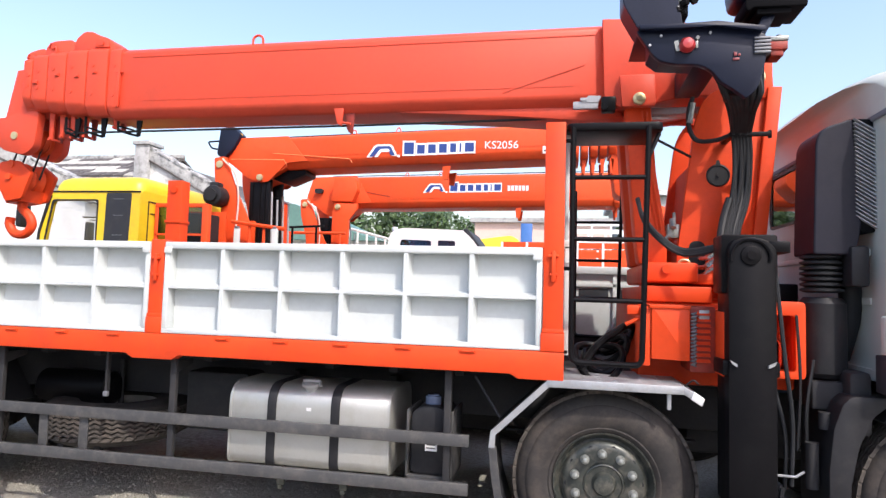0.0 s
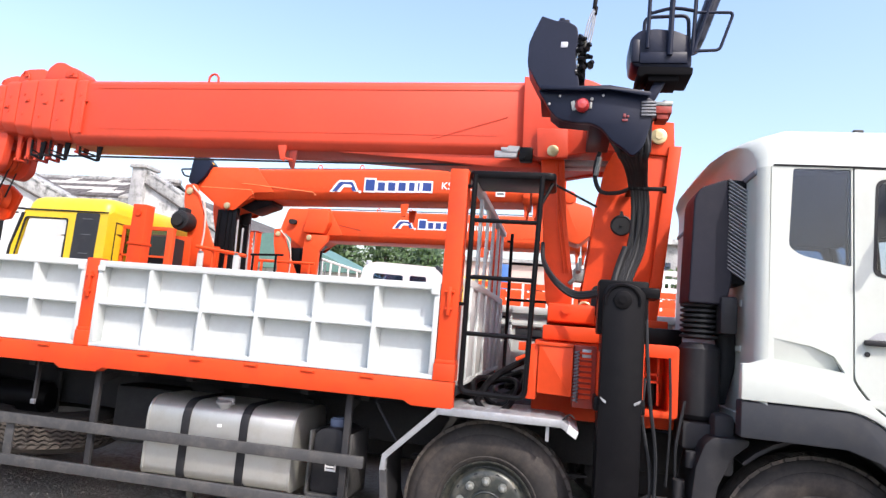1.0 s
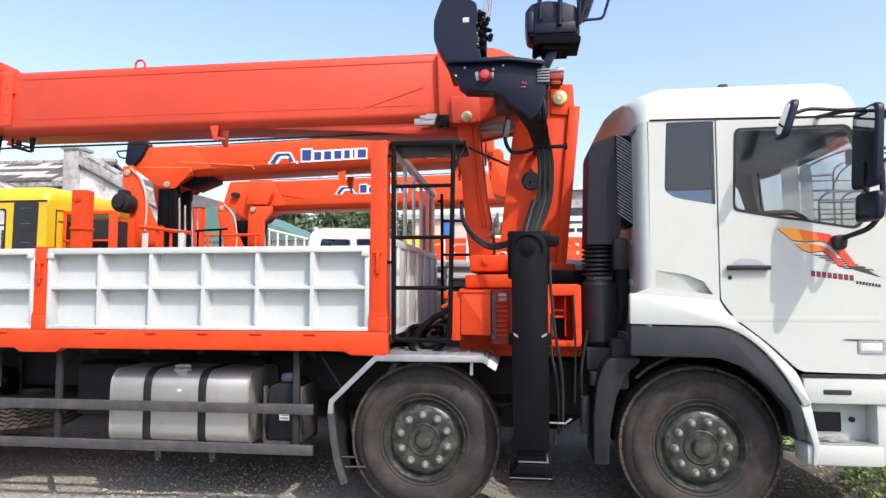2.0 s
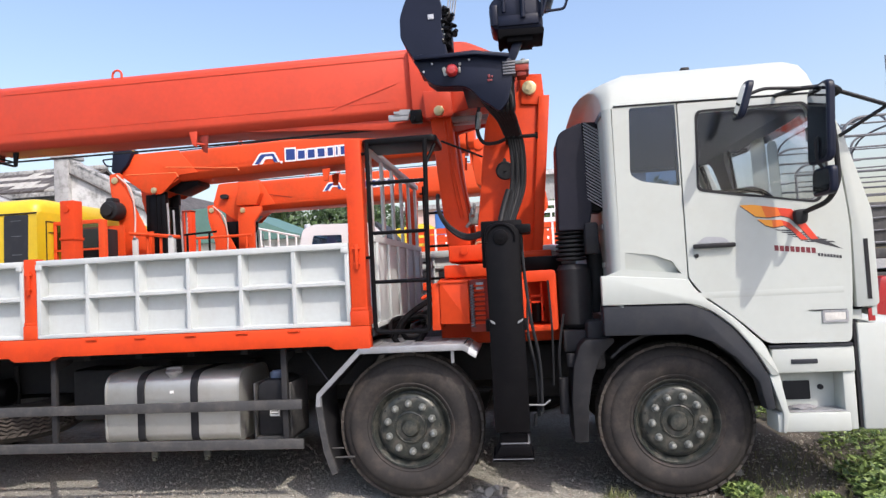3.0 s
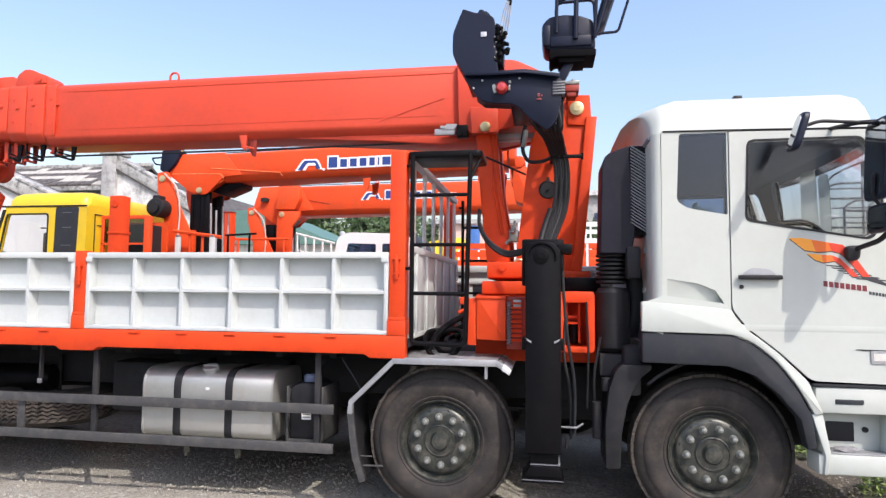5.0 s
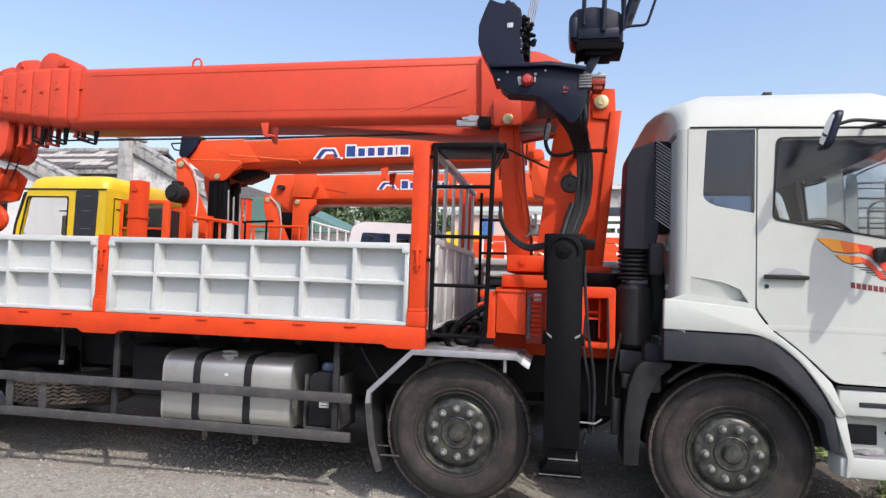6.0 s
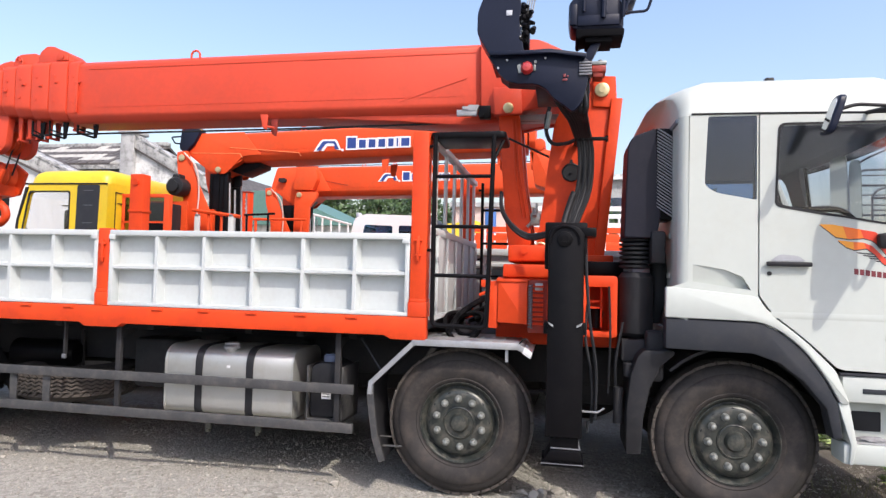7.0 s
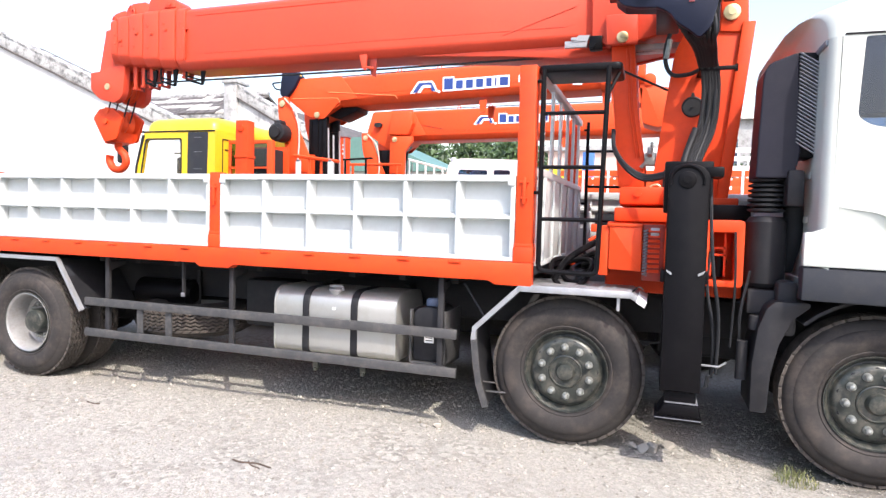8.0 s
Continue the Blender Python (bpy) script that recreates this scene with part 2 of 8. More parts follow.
def gravel_material():
    """Pale crushed stone: pebbles of two sizes, dust between them, broad stains."""
    m = bpy.data.materials.new("pale_gravel")
    m.use_nodes = True
    n, l = m.node_tree.nodes, m.node_tree.links
    b = n["Principled BSDF"]
    co = n.new("ShaderNodeTexCoord")
    heights = []
    colours = []
    for scale, lo, hi in ((30.0, (0.182, 0.172, 0.146), (0.40, 0.385, 0.337)), (90.0, (0.215, 0.204, 0.173), (0.43, 0.413, 0.363))):
        v = n.new("ShaderNodeTexVoronoi")
        v.inputs["Scale"].default_value = scale
        l.new(co.outputs["Object"], v.inputs["Vector"])
        r = n.new("ShaderNodeValToRGB")
        r.color_ramp.elements[0].color, r.color_ramp.elements[1].color = (*lo, 1), (*hi, 1)
        sep = n.new("ShaderNodeSeparateColor")
        l.new(v.outputs["Color"], sep.inputs[0])
        l.new(sep.outputs[0], r.inputs[0])
        colours.append(r)
        heights.append(v)
    patch = n.new("ShaderNodeTexNoise")
    patch.inputs["Scale"].default_value, patch.inputs["Detail"].default_value = 1.3, 6
    l.new(co.outputs["Object"], patch.inputs["Vector"])
    pr = n.new("ShaderNodeMapRange")
    pr.inputs["From Min"].default_value, pr.inputs["From Max"].default_value = 0.4, 0.62
    l.new(patch.outputs["Fac"], pr.inputs["Value"])
    mix = n.new("ShaderNodeMix")
    mix.data_type = "RGBA"
    l.new(pr.outputs[0], mix.inputs[0])
    l.new(colours[0].outputs[0], mix.inputs[6])
    l.new(colours[1].outputs[0], mix.inputs[7])
    stain = n.new("ShaderNodeTexNoise")
    stain.inputs["Scale"].default_value, stain.inputs["Detail"].default_value = 0.55, 7
    l.new(co.outputs["Object"], stain.inputs["Vector"])
    sr = n.new("ShaderNodeMapRange")
    sr.inputs["From Min"].default_value, sr.inputs["From Max"].default_value, sr.inputs["To Max"].default_value = 0.45, 0.7, 0.6
    l.new(stain.outputs["Fac"], sr.inputs["Value"])
    mix2 = n.new("ShaderNodeMix")
    mix2.data_type = "RGBA"
    l.new(sr.outputs[0], mix2.inputs[0])
    l.new(mix.outputs[2], mix2.inputs[6])
    mix2.inputs[7].default_value = (0.28, 0.262, 0.225, 1)
    # dark soil round the weeds, with the shade under the cab painted in
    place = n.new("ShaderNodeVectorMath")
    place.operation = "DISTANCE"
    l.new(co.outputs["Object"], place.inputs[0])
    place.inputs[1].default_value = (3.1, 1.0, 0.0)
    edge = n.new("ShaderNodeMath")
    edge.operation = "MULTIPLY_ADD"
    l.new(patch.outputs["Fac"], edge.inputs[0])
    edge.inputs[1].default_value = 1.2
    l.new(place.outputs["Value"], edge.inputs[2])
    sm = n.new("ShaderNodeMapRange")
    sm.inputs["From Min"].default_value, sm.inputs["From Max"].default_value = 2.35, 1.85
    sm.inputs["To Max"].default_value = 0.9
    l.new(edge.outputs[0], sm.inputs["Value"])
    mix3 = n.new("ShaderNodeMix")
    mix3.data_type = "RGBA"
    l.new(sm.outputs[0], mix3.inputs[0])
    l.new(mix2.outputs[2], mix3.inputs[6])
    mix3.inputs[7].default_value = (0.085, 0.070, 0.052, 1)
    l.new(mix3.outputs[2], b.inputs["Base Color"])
    b.inputs["Roughness"].default_value = 0.9
    add = n.new("ShaderNodeMath")
    add.operation = "ADD"
    l.new(heights[0].outputs["Distance"], add.inputs[0])
    l.new(heights[1].outputs["Distance"], add.inputs[1])
    bp = n.new("ShaderNodeBump")
    bp.inputs["Strength"].default_value, bp.inputs["Distance"].default_value = 0.5, 0.015
    bp.invert = True
    l.new(add.outputs[0], bp.inputs["Height"])
    l.new(bp.outputs[0], b.inputs["Normal"])
    return m


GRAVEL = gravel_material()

# ---- builders ----
BASE = {}


def thing(name, base, label, category, group="", kind=""):
    """A top-level thing: an Empty at its base, under which its parts go. Parts are given in world metres."""
    ob = new(name)
    ob.location = base
    ob.empty_display_size = 0.2
    BASE[ob] = Vector(base)
    return tagged(ob, label, category, group, kind)


def part(name, bm, mat, parent=None, label="", angle=35.0):
    """Links a bmesh, in world metres, as one mesh object under a thing or under a part."""
    base = BASE.get(parent, Vector())
    bmesh.ops.recalc_face_normals(bm, faces=bm.faces[:])
    if base.length:
        bmesh.ops.translate(bm, verts=bm.verts[:], vec=-base)
    me = bpy.data.meshes.new(name)
    bm.to_mesh(me)
    bm.free()
    me.materials.append(mat)
    me.shade_smooth()
    me.set_sharp_from_angle(angle=radians(angle))
    ob = new(name, me)
    if parent is not None:
        ob.parent = parent
    BASE[ob] = base
    return tagged(ob, label)


def again(ob, parent, offset=(0, 0, 0), turn=None):
    """Another object on the same mesh, moved by an offset, under a parent of the same base."""
    o = new(ob.name.split(".")[0], ob.data)
    o.parent = parent
    o.location = Vector(ob.location) + Vector(offset)
    if turn is not None:
        o.rotation_euler = turn
    BASE[o] = BASE[ob] + Vector(offset)
    if "label" in ob:
        o["label"] = ob["label"]
    return o


def join(*bms):
    """Several bmeshes as one."""
    a = bms[0]
    me = bpy.data.meshes.new("tmp")
    for b in bms[1:]:
        b.to_mesh(me)
        a.from_mesh(me)
        b.free()
    bpy.data.meshes.remove(me)
    return a


def box(x0, x1, y0, y1, z0, z1, bevel=0.0, seg=2):
    bm = bmesh.new()
    bmesh.ops.create_cube(bm, size=1.0, matrix=Matrix.LocRotScale(((x0 + x1) / 2, (y0 + y1) / 2, (z0 + z1) / 2), None, (abs(x1 - x0), abs(y1 - y0), abs(z1 - z0))))
    if bevel:
        bmesh.ops.bevel(bm, geom=bm.edges[:], offset=bevel, segments=seg, affect="EDGES", profile=0.5)
    return bm


def rounded(pts, r, n=4):
    """A closed outline with its corners rounded; r: one radius, or one for each corner."""
    out = []
    k = len(pts)
    for i in range(k):
        p0, p1, p2 = (Vector(pts[(i + d) % k]) for d in (-1, 0, 1))
        rad = r[i] if isinstance(r, (list, tuple)) else r
        a, b = (p0 - p1), (p2 - p1)
        d = min(rad, a.length * 0.48, b.length * 0.48)
        if d < 1e-4:
            out.append(tuple(p1))
            continue
        s, e = p1 + a.normalized() * d, p1 + b.normalized() * d
        for j in range(n + 1):
            t = j / n
            out.append(tuple((1 - t) ** 2 * s + 2 * t * (1 - t) * p1 + t * t * e))
    return out


def prism(outline, d0, d1, holes=(), axis="y", bevel=0.0, seg=2):
    """An outline, with holes, pushed through from d0 to d1 along an axis. The outline's pairs are (x, z) for y, (y, z) for x, (x, y) for z."""
    put = {"y": lambda a, b, d: (a, d, b), "x": lambda a, b, d: (d, a, b), "z": lambda a, b, d: (a, b, d)}[axis]
    bm = bmesh.new()
    edges = []
    for loop in (outline, *holes):
        vs = [bm.verts.new(put(p[0], p[1], d0)) for p in loop]
        edges += [bm.edges.new((vs[i], vs[(i + 1) % len(vs)])) for i in range(len(vs))]
    if holes:
        bmesh.ops.triangle_fill(bm, use_beauty=True, use_dissolve=True, edges=edges)
    else:
        bm.faces.new(bm.verts[:])
    push = bmesh.ops.extrude_face_region(bm, geom=bm.faces[:])
    vec = Vector(put(0, 0, d1 - d0))
    bmesh.ops.translate(bm, vec=vec, verts=[v for v in push["geom"] if isinstance(v, bmesh.types.BMVert)])
    if bevel:
        bmesh.ops.recalc_face_normals(bm, faces=bm.faces[:])
        sharp = [e for e in bm.edges if len(e.link_faces) == 2 and e.calc_face_angle(0) > 0.6]
        bmesh.ops.bevel(bm, geom=sharp, offset=bevel, segments=seg, affect="EDGES", profile=0.5)
    return bm


def cyl(p0, p1, r0, r1=None, seg=20, bevel=0.0):
    """A round bar from p0 to p1."""
    p0, p1 = Vector(p0), Vector(p1)
    d = p1 - p0
    bm = bmesh.new()
    m = Matrix.Translation((p0 + p1) / 2) @ d.to_track_quat("Z", "Y").to_matrix().to_4x4()
    bmesh.ops.create_cone(bm, cap_ends=True, segments=seg, radius1=r0, radius2=r0 if r1 is None else r1, depth=d.length, matrix=m)
    if bevel:
        rims = [e for e in bm.edges if len(e.link_faces) == 2 and e.calc_face_angle(0) > 1.0]
        bmesh.ops.bevel(bm, geom=rims, offset=bevel, segments=2, affect="EDGES", profile=0.5)
    return bm


def lathe(profile, seg=48, axis="y", centre=(0, 0, 0)):
    """A profile of (radius, along) pairs turned round an axis."""
    bm = bmesh.new()
    rings = []
    c = Vector(centre)
    for r, a in profile:
        ring = []
        for i in range(seg):
            t = 2 * math.pi * i / seg
            u, v = r * math.cos(t), r * math.sin(t)
            p = {"y": (u, a, v), "x": (a, u, v), "z": (u, v, a)}[axis]
            ring.append(bm.verts.new(c + Vector(p)))
        rings.append(ring)
    for a, b in zip(rings, rings[1:]):
        for i in range(seg):
            j = (i + 1) % seg
            bm.faces.new((a[i], a[j], b[j], b[i]))
    return bm


def smooth_path(pts, n=6):
    """Points along a soft curve through the given ones."""
    pts = [Vector(p) for p in pts]
    full = [2 * pts[0] - pts[1]] + pts + [2 * pts[-1] - pts[-2]]
    out = []
    for i in range(1, len(full) - 2):
        a, b, c, d = full[i - 1:i + 3]
        for k in range(n):
            t = k / n
            out.append(0.5 * (2 * b + (c - a) * t + (2 * a - 5 * b + 4 * c - d) * t * t + (3 * b - a - 3 * c + d) * t ** 3))
    out.append(pts[-1])
    return out


def corner_path(pts, r, n=4, closed=False):
    """A path with rounded corners, in 3D."""
    pts = [Vector(p) for p in pts]
    k = len(pts)
    out = []
    for i, p in enumerate(pts):
        if not closed and i in (0, k - 1):
            out.append(p)
            continue
        a, b = pts[i - 1] - p, pts[(i + 1) % k] - p
        d = min(r, a.length * 0.48, b.length * 0.48)
        s, e = p + a.normalized() * d, p + b.normalized() * d
        for j in range(n + 1):
            t = j / n
            out.append((1 - t) ** 2 * s + 2 * t * (1 - t) * p + t * t * e)
    return out


def tube(path, r, seg=8, closed=False):
    """A round tube along a path."""
    path = [Vector(p) for p in path]
    bm = bmesh.new()
    k = len(path)
    up = None
    rings = []
    for i in range(k):
        a = path[(i - 1) % k] if (closed or i > 0) else path[0]
        b = path[(i + 1) % k] if (closed or i < k - 1) else path[-1]
        d = (b - a).normalized()
        if up is None:
            up = d.orthogonal().normalized()
        side = up - d * up.dot(d)
        up = side.normalized() if side.length > 1e-6 else d.orthogonal().normalized()
        w = d.cross(up)
        rings.append([bm.verts.new(path[i] + r * (math.cos(2 * math.pi * s / seg) * up + math.sin(2 * math.pi * s / seg) * w)) for s in range(seg)])
    pairs = list(zip(rings, rings[1:])) + ([(rings[-1], rings[0])] if closed else [])
    for a, b in pairs:
        for s in range(seg):
            q = (s + 1) % seg
            bm.faces.new((a[s], a[q], b[q], b[s]))
    if not closed:
        bm.faces.new(rings[0])
        bm.faces.new(rings[-1])
    return bm


def text_mesh(words, size, mat, parent, place, label=""):
    """Flat lettering that faces the viewer's side (towards -y)."""
    cu = bpy.data.curves.new("lettering", "FONT")
    cu.body, cu.size, cu.extrude = words, size, 0.0015
    tmp = new("lettering", cu)
    bpy.context.view_layer.update()
    me = bpy.data.meshes.new_from_object(tmp.evaluated_get(bpy.context.evaluated_depsgraph_get()))
    bpy.data.objects.remove(tmp)
    bpy.data.curves.remove(cu)
    bm = bmesh.new()
    bm.from_mesh(me)
    bpy.data.meshes.remove(me)
    bmesh.ops.transform(bm, matrix=Matrix.Translation(place) @ Euler((radians(90), 0, 0)).to_matrix().to_4x4(), verts=bm.verts[:])
    return part("lettering", bm, mat, parent, label)


# ---- ground ----
def ground():
    """One sheet to the horizon: dense and slightly uneven by the truck, coarse far off."""
    def lines(lo, hi, step):
        a = list(np.arange(lo, hi + 1e-6, step))
        out = 2.0
        below, above = [], []
        while out < 900:
            below.insert(0, lo - out)
            above.append(hi + out)
            out *= 1.7
        return below + a + above
    xs, ys = lines(-9.0, 6.5, 0.09), lines(-3.6, 3.0, 0.09)
    bm = bmesh.new()
    rows = []
    for y in ys:
        row = []
        for x in xs:
            near = 1.0 if -9.1 < x < 6.6 and -3.7 < y < 3.1 else 0.0
            h = -0.012 * max(0.0, min(7.0, -1.0 - x)) + near * (0.022 * noise.noise((x * 0.9, y * 0.9, 0.3)) + 0.010 * noise.noise((x * 5.1, y * 5.1, 4.0)))
            row.append(bm.verts.new((x, y, h - 0.012)))
        rows.append(row)
    for a, b in zip(rows, rows[1:]):
        for i in range(len(xs) - 1):
            bm.faces.new((a[i], a[i + 1], b[i + 1], b[i]))
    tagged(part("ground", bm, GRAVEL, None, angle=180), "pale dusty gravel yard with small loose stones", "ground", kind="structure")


ground()

# ---- wheels ----
R = 0.53
WHEELS = {}


def tread_blocks(width):
    """Shoulder lugs at both edges and zigzag ribs between them."""
    bm = bmesh.new()
    count, rows = 44, 6
    step_y = (width - 0.09) / rows
    for row in (0, rows - 1):
        y0 = 0.045 + row * step_y
        y1 = y0 + step_y - 0.008
        for i in range(count):
            t0 = 2 * math.pi * i / count
            t1 = t0 + 2 * math.pi / count * 0.80
            lean = 0.03 * (1 if row else -1)
            vs = []
            for rad in (R - 0.016, R + 0.004):
                for y, dt in ((y0, -lean), (y1, lean)):
                    for t in (t0, t1):
                        vs.append(bm.verts.new((rad * math.cos(t + dt), y, rad * math.sin(t + dt))))
            a, b, c, d, e, f, g, h = vs
            for q in ((e, f, h, g), (a, b, f, e), (c, d, h, g), (a, c, g, e), (b, d, h, f)):
                bm.faces.new(q)
    n = 2 * count
    for row in range(1, rows - 1):
        y0 = 0.045 + row * step_y + 0.002
        y1 = y0 + step_y - 0.015
        rings = []
        for rad, y in ((R - 0.018, y0), (R + 0.004, y0), (R + 0.004, y1), (R - 0.018, y1)):
            rings.append([bm.verts.new((rad * math.cos(2 * math.pi * i / n), y + 0.009 * (1 if i % 2 else -1), rad * math.sin(2 * math.pi * i / n))) for i in range(n)])
        for a, b in zip(rings, rings[1:]):
            for i in range(n):
                k = (i + 1) % n
                bm.faces.new((a[i], a[k], b[k], b[i]))
    return bm


def wheel_meshes(kind):
    """Meshes of one wheel: its outer sidewall at y = 0, its axle along y."""
    w = 0.29
    tyre = lathe([(0.285, 0.045), (0.287, 0.022), (0.300, 0.010), (0.318, 0.002), (0.324, 0.006), (0.345, -0.006), (0.375, -0.014), (0.405, -0.016), (0.430, -0.012), (0.450, -0.003), (0.455, 0.004), (0.475, 0.012), (0.495, 0.026), (0.508, 0.040), (0.516, 0.056),
                  (0.516, w - 0.036), (0.508, w - 0.022), (0.485, w - 0.010), (0.40, w + 0.004), (0.305, w - 0.004), (0.287, w - 0.018), (0.285, w - 0.045)], 72)
    if kind == "front":
        rim = lathe([(0.27, 0.25), (0.27, 0.06), (0.288, 0.03), (0.290, 0.012), (0.283, 0.008), (0.272, 0.020), (0.264, 0.040), (0.256, 0.050), (0.248, 0.046), (0.238, 0.026),
                     (0.222, 0.013), (0.20, 0.008), (0.120, 0.006), (0.118, 0.010), (0.10, 0.012), (0.0, 0.012)], 56)
        hub = join(lathe([(0.118, 0.012), (0.116, 0.0), (0.108, -0.004), (0.102, 0.003), (0.070, 0.003), (0.064, -0.014), (0.054, -0.028), (0.03, -0.033), (0.0, -0.034)], 32))
        nut_y0, nut_y1, nut_r = 0.008, -0.028, 0.172
    else:
        rim = lathe([(0.27, 0.25), (0.262, 0.06), (0.288, 0.03), (0.290, 0.010), (0.280, 0.004), (0.268, 0.014), (0.258, 0.045), (0.250, 0.12), (0.245, 0.19), (0.225, 0.215), (0.19, 0.20), (0.14, 0.20), (0.0, 0.20)], 56)
        hub = lathe([(0.125, 0.20), (0.120, 0.09), (0.105, 0.065), (0.06, 0.055), (0.0, 0.055)], 32)
        nut_y0, nut_y1, nut_r = 0.20, 0.155, 0.165
    nut = join(cyl((0, nut_y0, 0), (0, nut_y0 - 0.012, 0), 0.027, seg=16), lathe([(0.022, nut_y0 - 0.008), (0.022, nut_y1 + 0.004), (0.016, nut_y1 - 0.006), (0.007, nut_y1 - 0.010), (0.0, nut_y1 - 0.011)], 14))
    hole = cyl((0, 0.040, 0), (0, 0.012, 0), 0.013, seg=14)
    ring = lathe([(0.286, 0.012), (0.286, 0.003), (0.2925, 0.002), (0.2925, 0.012)], 64)
    out = {}
    for name, bm, mat in (("tyre", tyre, RUBBER), ("tread", tread_blocks(w), TREAD), ("wheel", rim, RIM if kind == "front" else RIMSILVER), ("hub", hub, RIM), ("wheel_nut", nut, NUT), ("vent_hole", hole, HOSE), ("lock_ring", ring, RIM)):
        bmesh.ops.recalc_face_normals(bm, faces=bm.faces[:])
        me = bpy.data.meshes.new(name)
        bm.to_mesh(me)
        bm.free()
        me.materials.append(mat)
        me.shade_smooth()
        me.set_sharp_from_angle(angle=radians(32))
        out[name] = me
    return out, nut_r


def wheel(parent, x, y, z, kind="front", far=False, turn=0.0, detail=True, flat=False):
    """One wheel under a vehicle: y is its outer sidewall."""
    if kind not in WHEELS:
        WHEELS[kind] = wheel_meshes(kind)
    meshes, nut_r = WHEELS[kind]
    top = new("wheel", meshes["wheel"])
    top.parent = parent
    top.location = Vector((x, y, z)) - BASE[parent]
    top.rotation_euler = (radians(90), 0, 0) if flat else (0, radians(turn), math.pi if far else 0)
    pieces = [("tyre", 0, 0), ("tread", 0, 0), ("hub", 0, 0)]
    if detail:
        pieces += [("lock_ring", 0, 0)]
        pieces += [("wheel_nut", nut_r, k * 36 + 8) for k in range(10)]
        if kind == "front":
            pieces += [("vent_hole", 0.214, k * 36 + 26) for k in range(10)]
    for name, rad, ang in pieces:
        o = new(name, meshes[name])
        o.parent = top
        o.location = (rad * math.cos(radians(ang)), 0, rad * math.sin(radians(ang)))
    return top


# ---- the white cargo truck ----
truck = thing("cargo_truck", (-1.5, 1.25, 0.0), "white-cab cargo truck with ribbed white sides, parked on gravel", "truck")
W = 2.5   # the body's width, from y = 0 to y = 2.5

# chassis
for y in (0.83, 1.59):
    part("chassis_rail", box(-7.4, 3.0, y, y + 0.08, 0.74, 1.02, 0.01), CHASSIS, truck)
for x in (-6.9, -5.85, -4.4, -3.0, -1.5, -0.75, 0.8, 1.3, 2.6):
    part("cross_member", box(x - 0.05, x + 0.05, 0.9, 1.6, 0.78, 0.98, 0.01), CHASSIS, truck)
for x in (-5.17, -6.52, 0.0, 1.88):
    part("axle", join(cyl((x, 0.3, 0.53), (x, 2.2, 0.53), 0.07), lathe([(0.0, -0.18), (0.17, -0.12), (0.20, 0.0), (0.17, 0.12), (0.0, 0.18)], 20, "y", (x, 1.25, 0.53))), CHASSIS, truck)
    part("leaf_spring", join(*[box(x - 0.62 + 0.07 * k, x + 0.62 - 0.07 * k, 0.68, 0.76, 0.68 - 0.018 * k, 0.695 - 0.018 * k) for k in range(6)]), CHASSIS, truck)
part("gearbox", join(box(0.6, 1.5, 0.95, 1.55, 0.55, 0.95, 0.06), cyl((-1.0, 1.25, 0.72), (0.6, 1.25, 0.75), 0.06), cyl((-5.0, 1.25, 0.62), (-1.0, 1.25, 0.72), 0.055)), CHASSIS, truck)

for x, kind in ((1.88, "front"), (0.0, "front")):
    wheel(truck, x, 0.125, 0.53, kind, turn=5 if x else 23)
    wheel(truck, x, 2.375, 0.53, kind, far=True)
for x in (-5.17, -6.52):
    wheel(truck, x, 0.08, 0.465, "rear", turn=12)
    wheel(truck, x, 0.42, 0.465, "rear", detail=False)
    wheel(truck, x, 2.40, 0.465, "rear", far=True)
    wheel(truck, x, 2.08, 0.465, "rear", far=True, detail=False)
wheel(truck, -3.72, 0.78, 0.42, "rear", flat=True, detail=False)
part("spare_wheel_carrier", join(box(-3.89, -3.84, 0.35, 1.3, 0.39, 0.42), box(-3.59, -3.54, 0.35, 1.3, 0.39, 0.42), cyl((-3.72, 0.78, 0.39), (-3.72, 0.78, 1.0), 0.02)), CHASSIS, truck)
part("air_tank", lathe([(0.0, -5.0), (0.09, -4.99), (0.13, -4.95), (0.13, -4.35), (0.09, -4.31), (0.0, -4.30)], 24, "x", (0.6, 0.72, 0.78)), BLACK, truck)
# dark box, added to block light passing under the bed
part("added_dark_box", box(-3.0, -2.5, 0.55, 0.83, 0.55, 0.98, 0.03), PLASTIC, truck)
part("silencer", join(box(-1.55, -0.75, 1.75, 2.35, 0.42, 0.92, 0.08), cyl((-0.75, 2.0, 0.7), (0.6, 1.8, 0.75), 0.06)), CHASSIS, truck)
# unseen far-side tank, likewise added as a light block
part("added_far_tank", box(-2.7, -1.7, 1.8, 2.38, 0.45, 0.98, 0.09, 3), CHASSIS, truck)

# cargo bed
part("bed_floor", box(-7.42, -0.24, 0.06, W - 0.06, 1.20, 1.26, 0.004), GREYPLASTIC, truck)
for k in range(16):
    x = -7.2 + k * 0.45
    part("floor_bearer", box(x - 0.03, x + 0.03, 0.34, W - 0.34, 1.08, 1.199, 0.004), CHASSIS, truck)
for y in (0.80, 1.58):
    part("subframe_rail", box(-7.4, 0.9, y, y + 0.10, 1.022, 1.079), CHASSIS, truck)


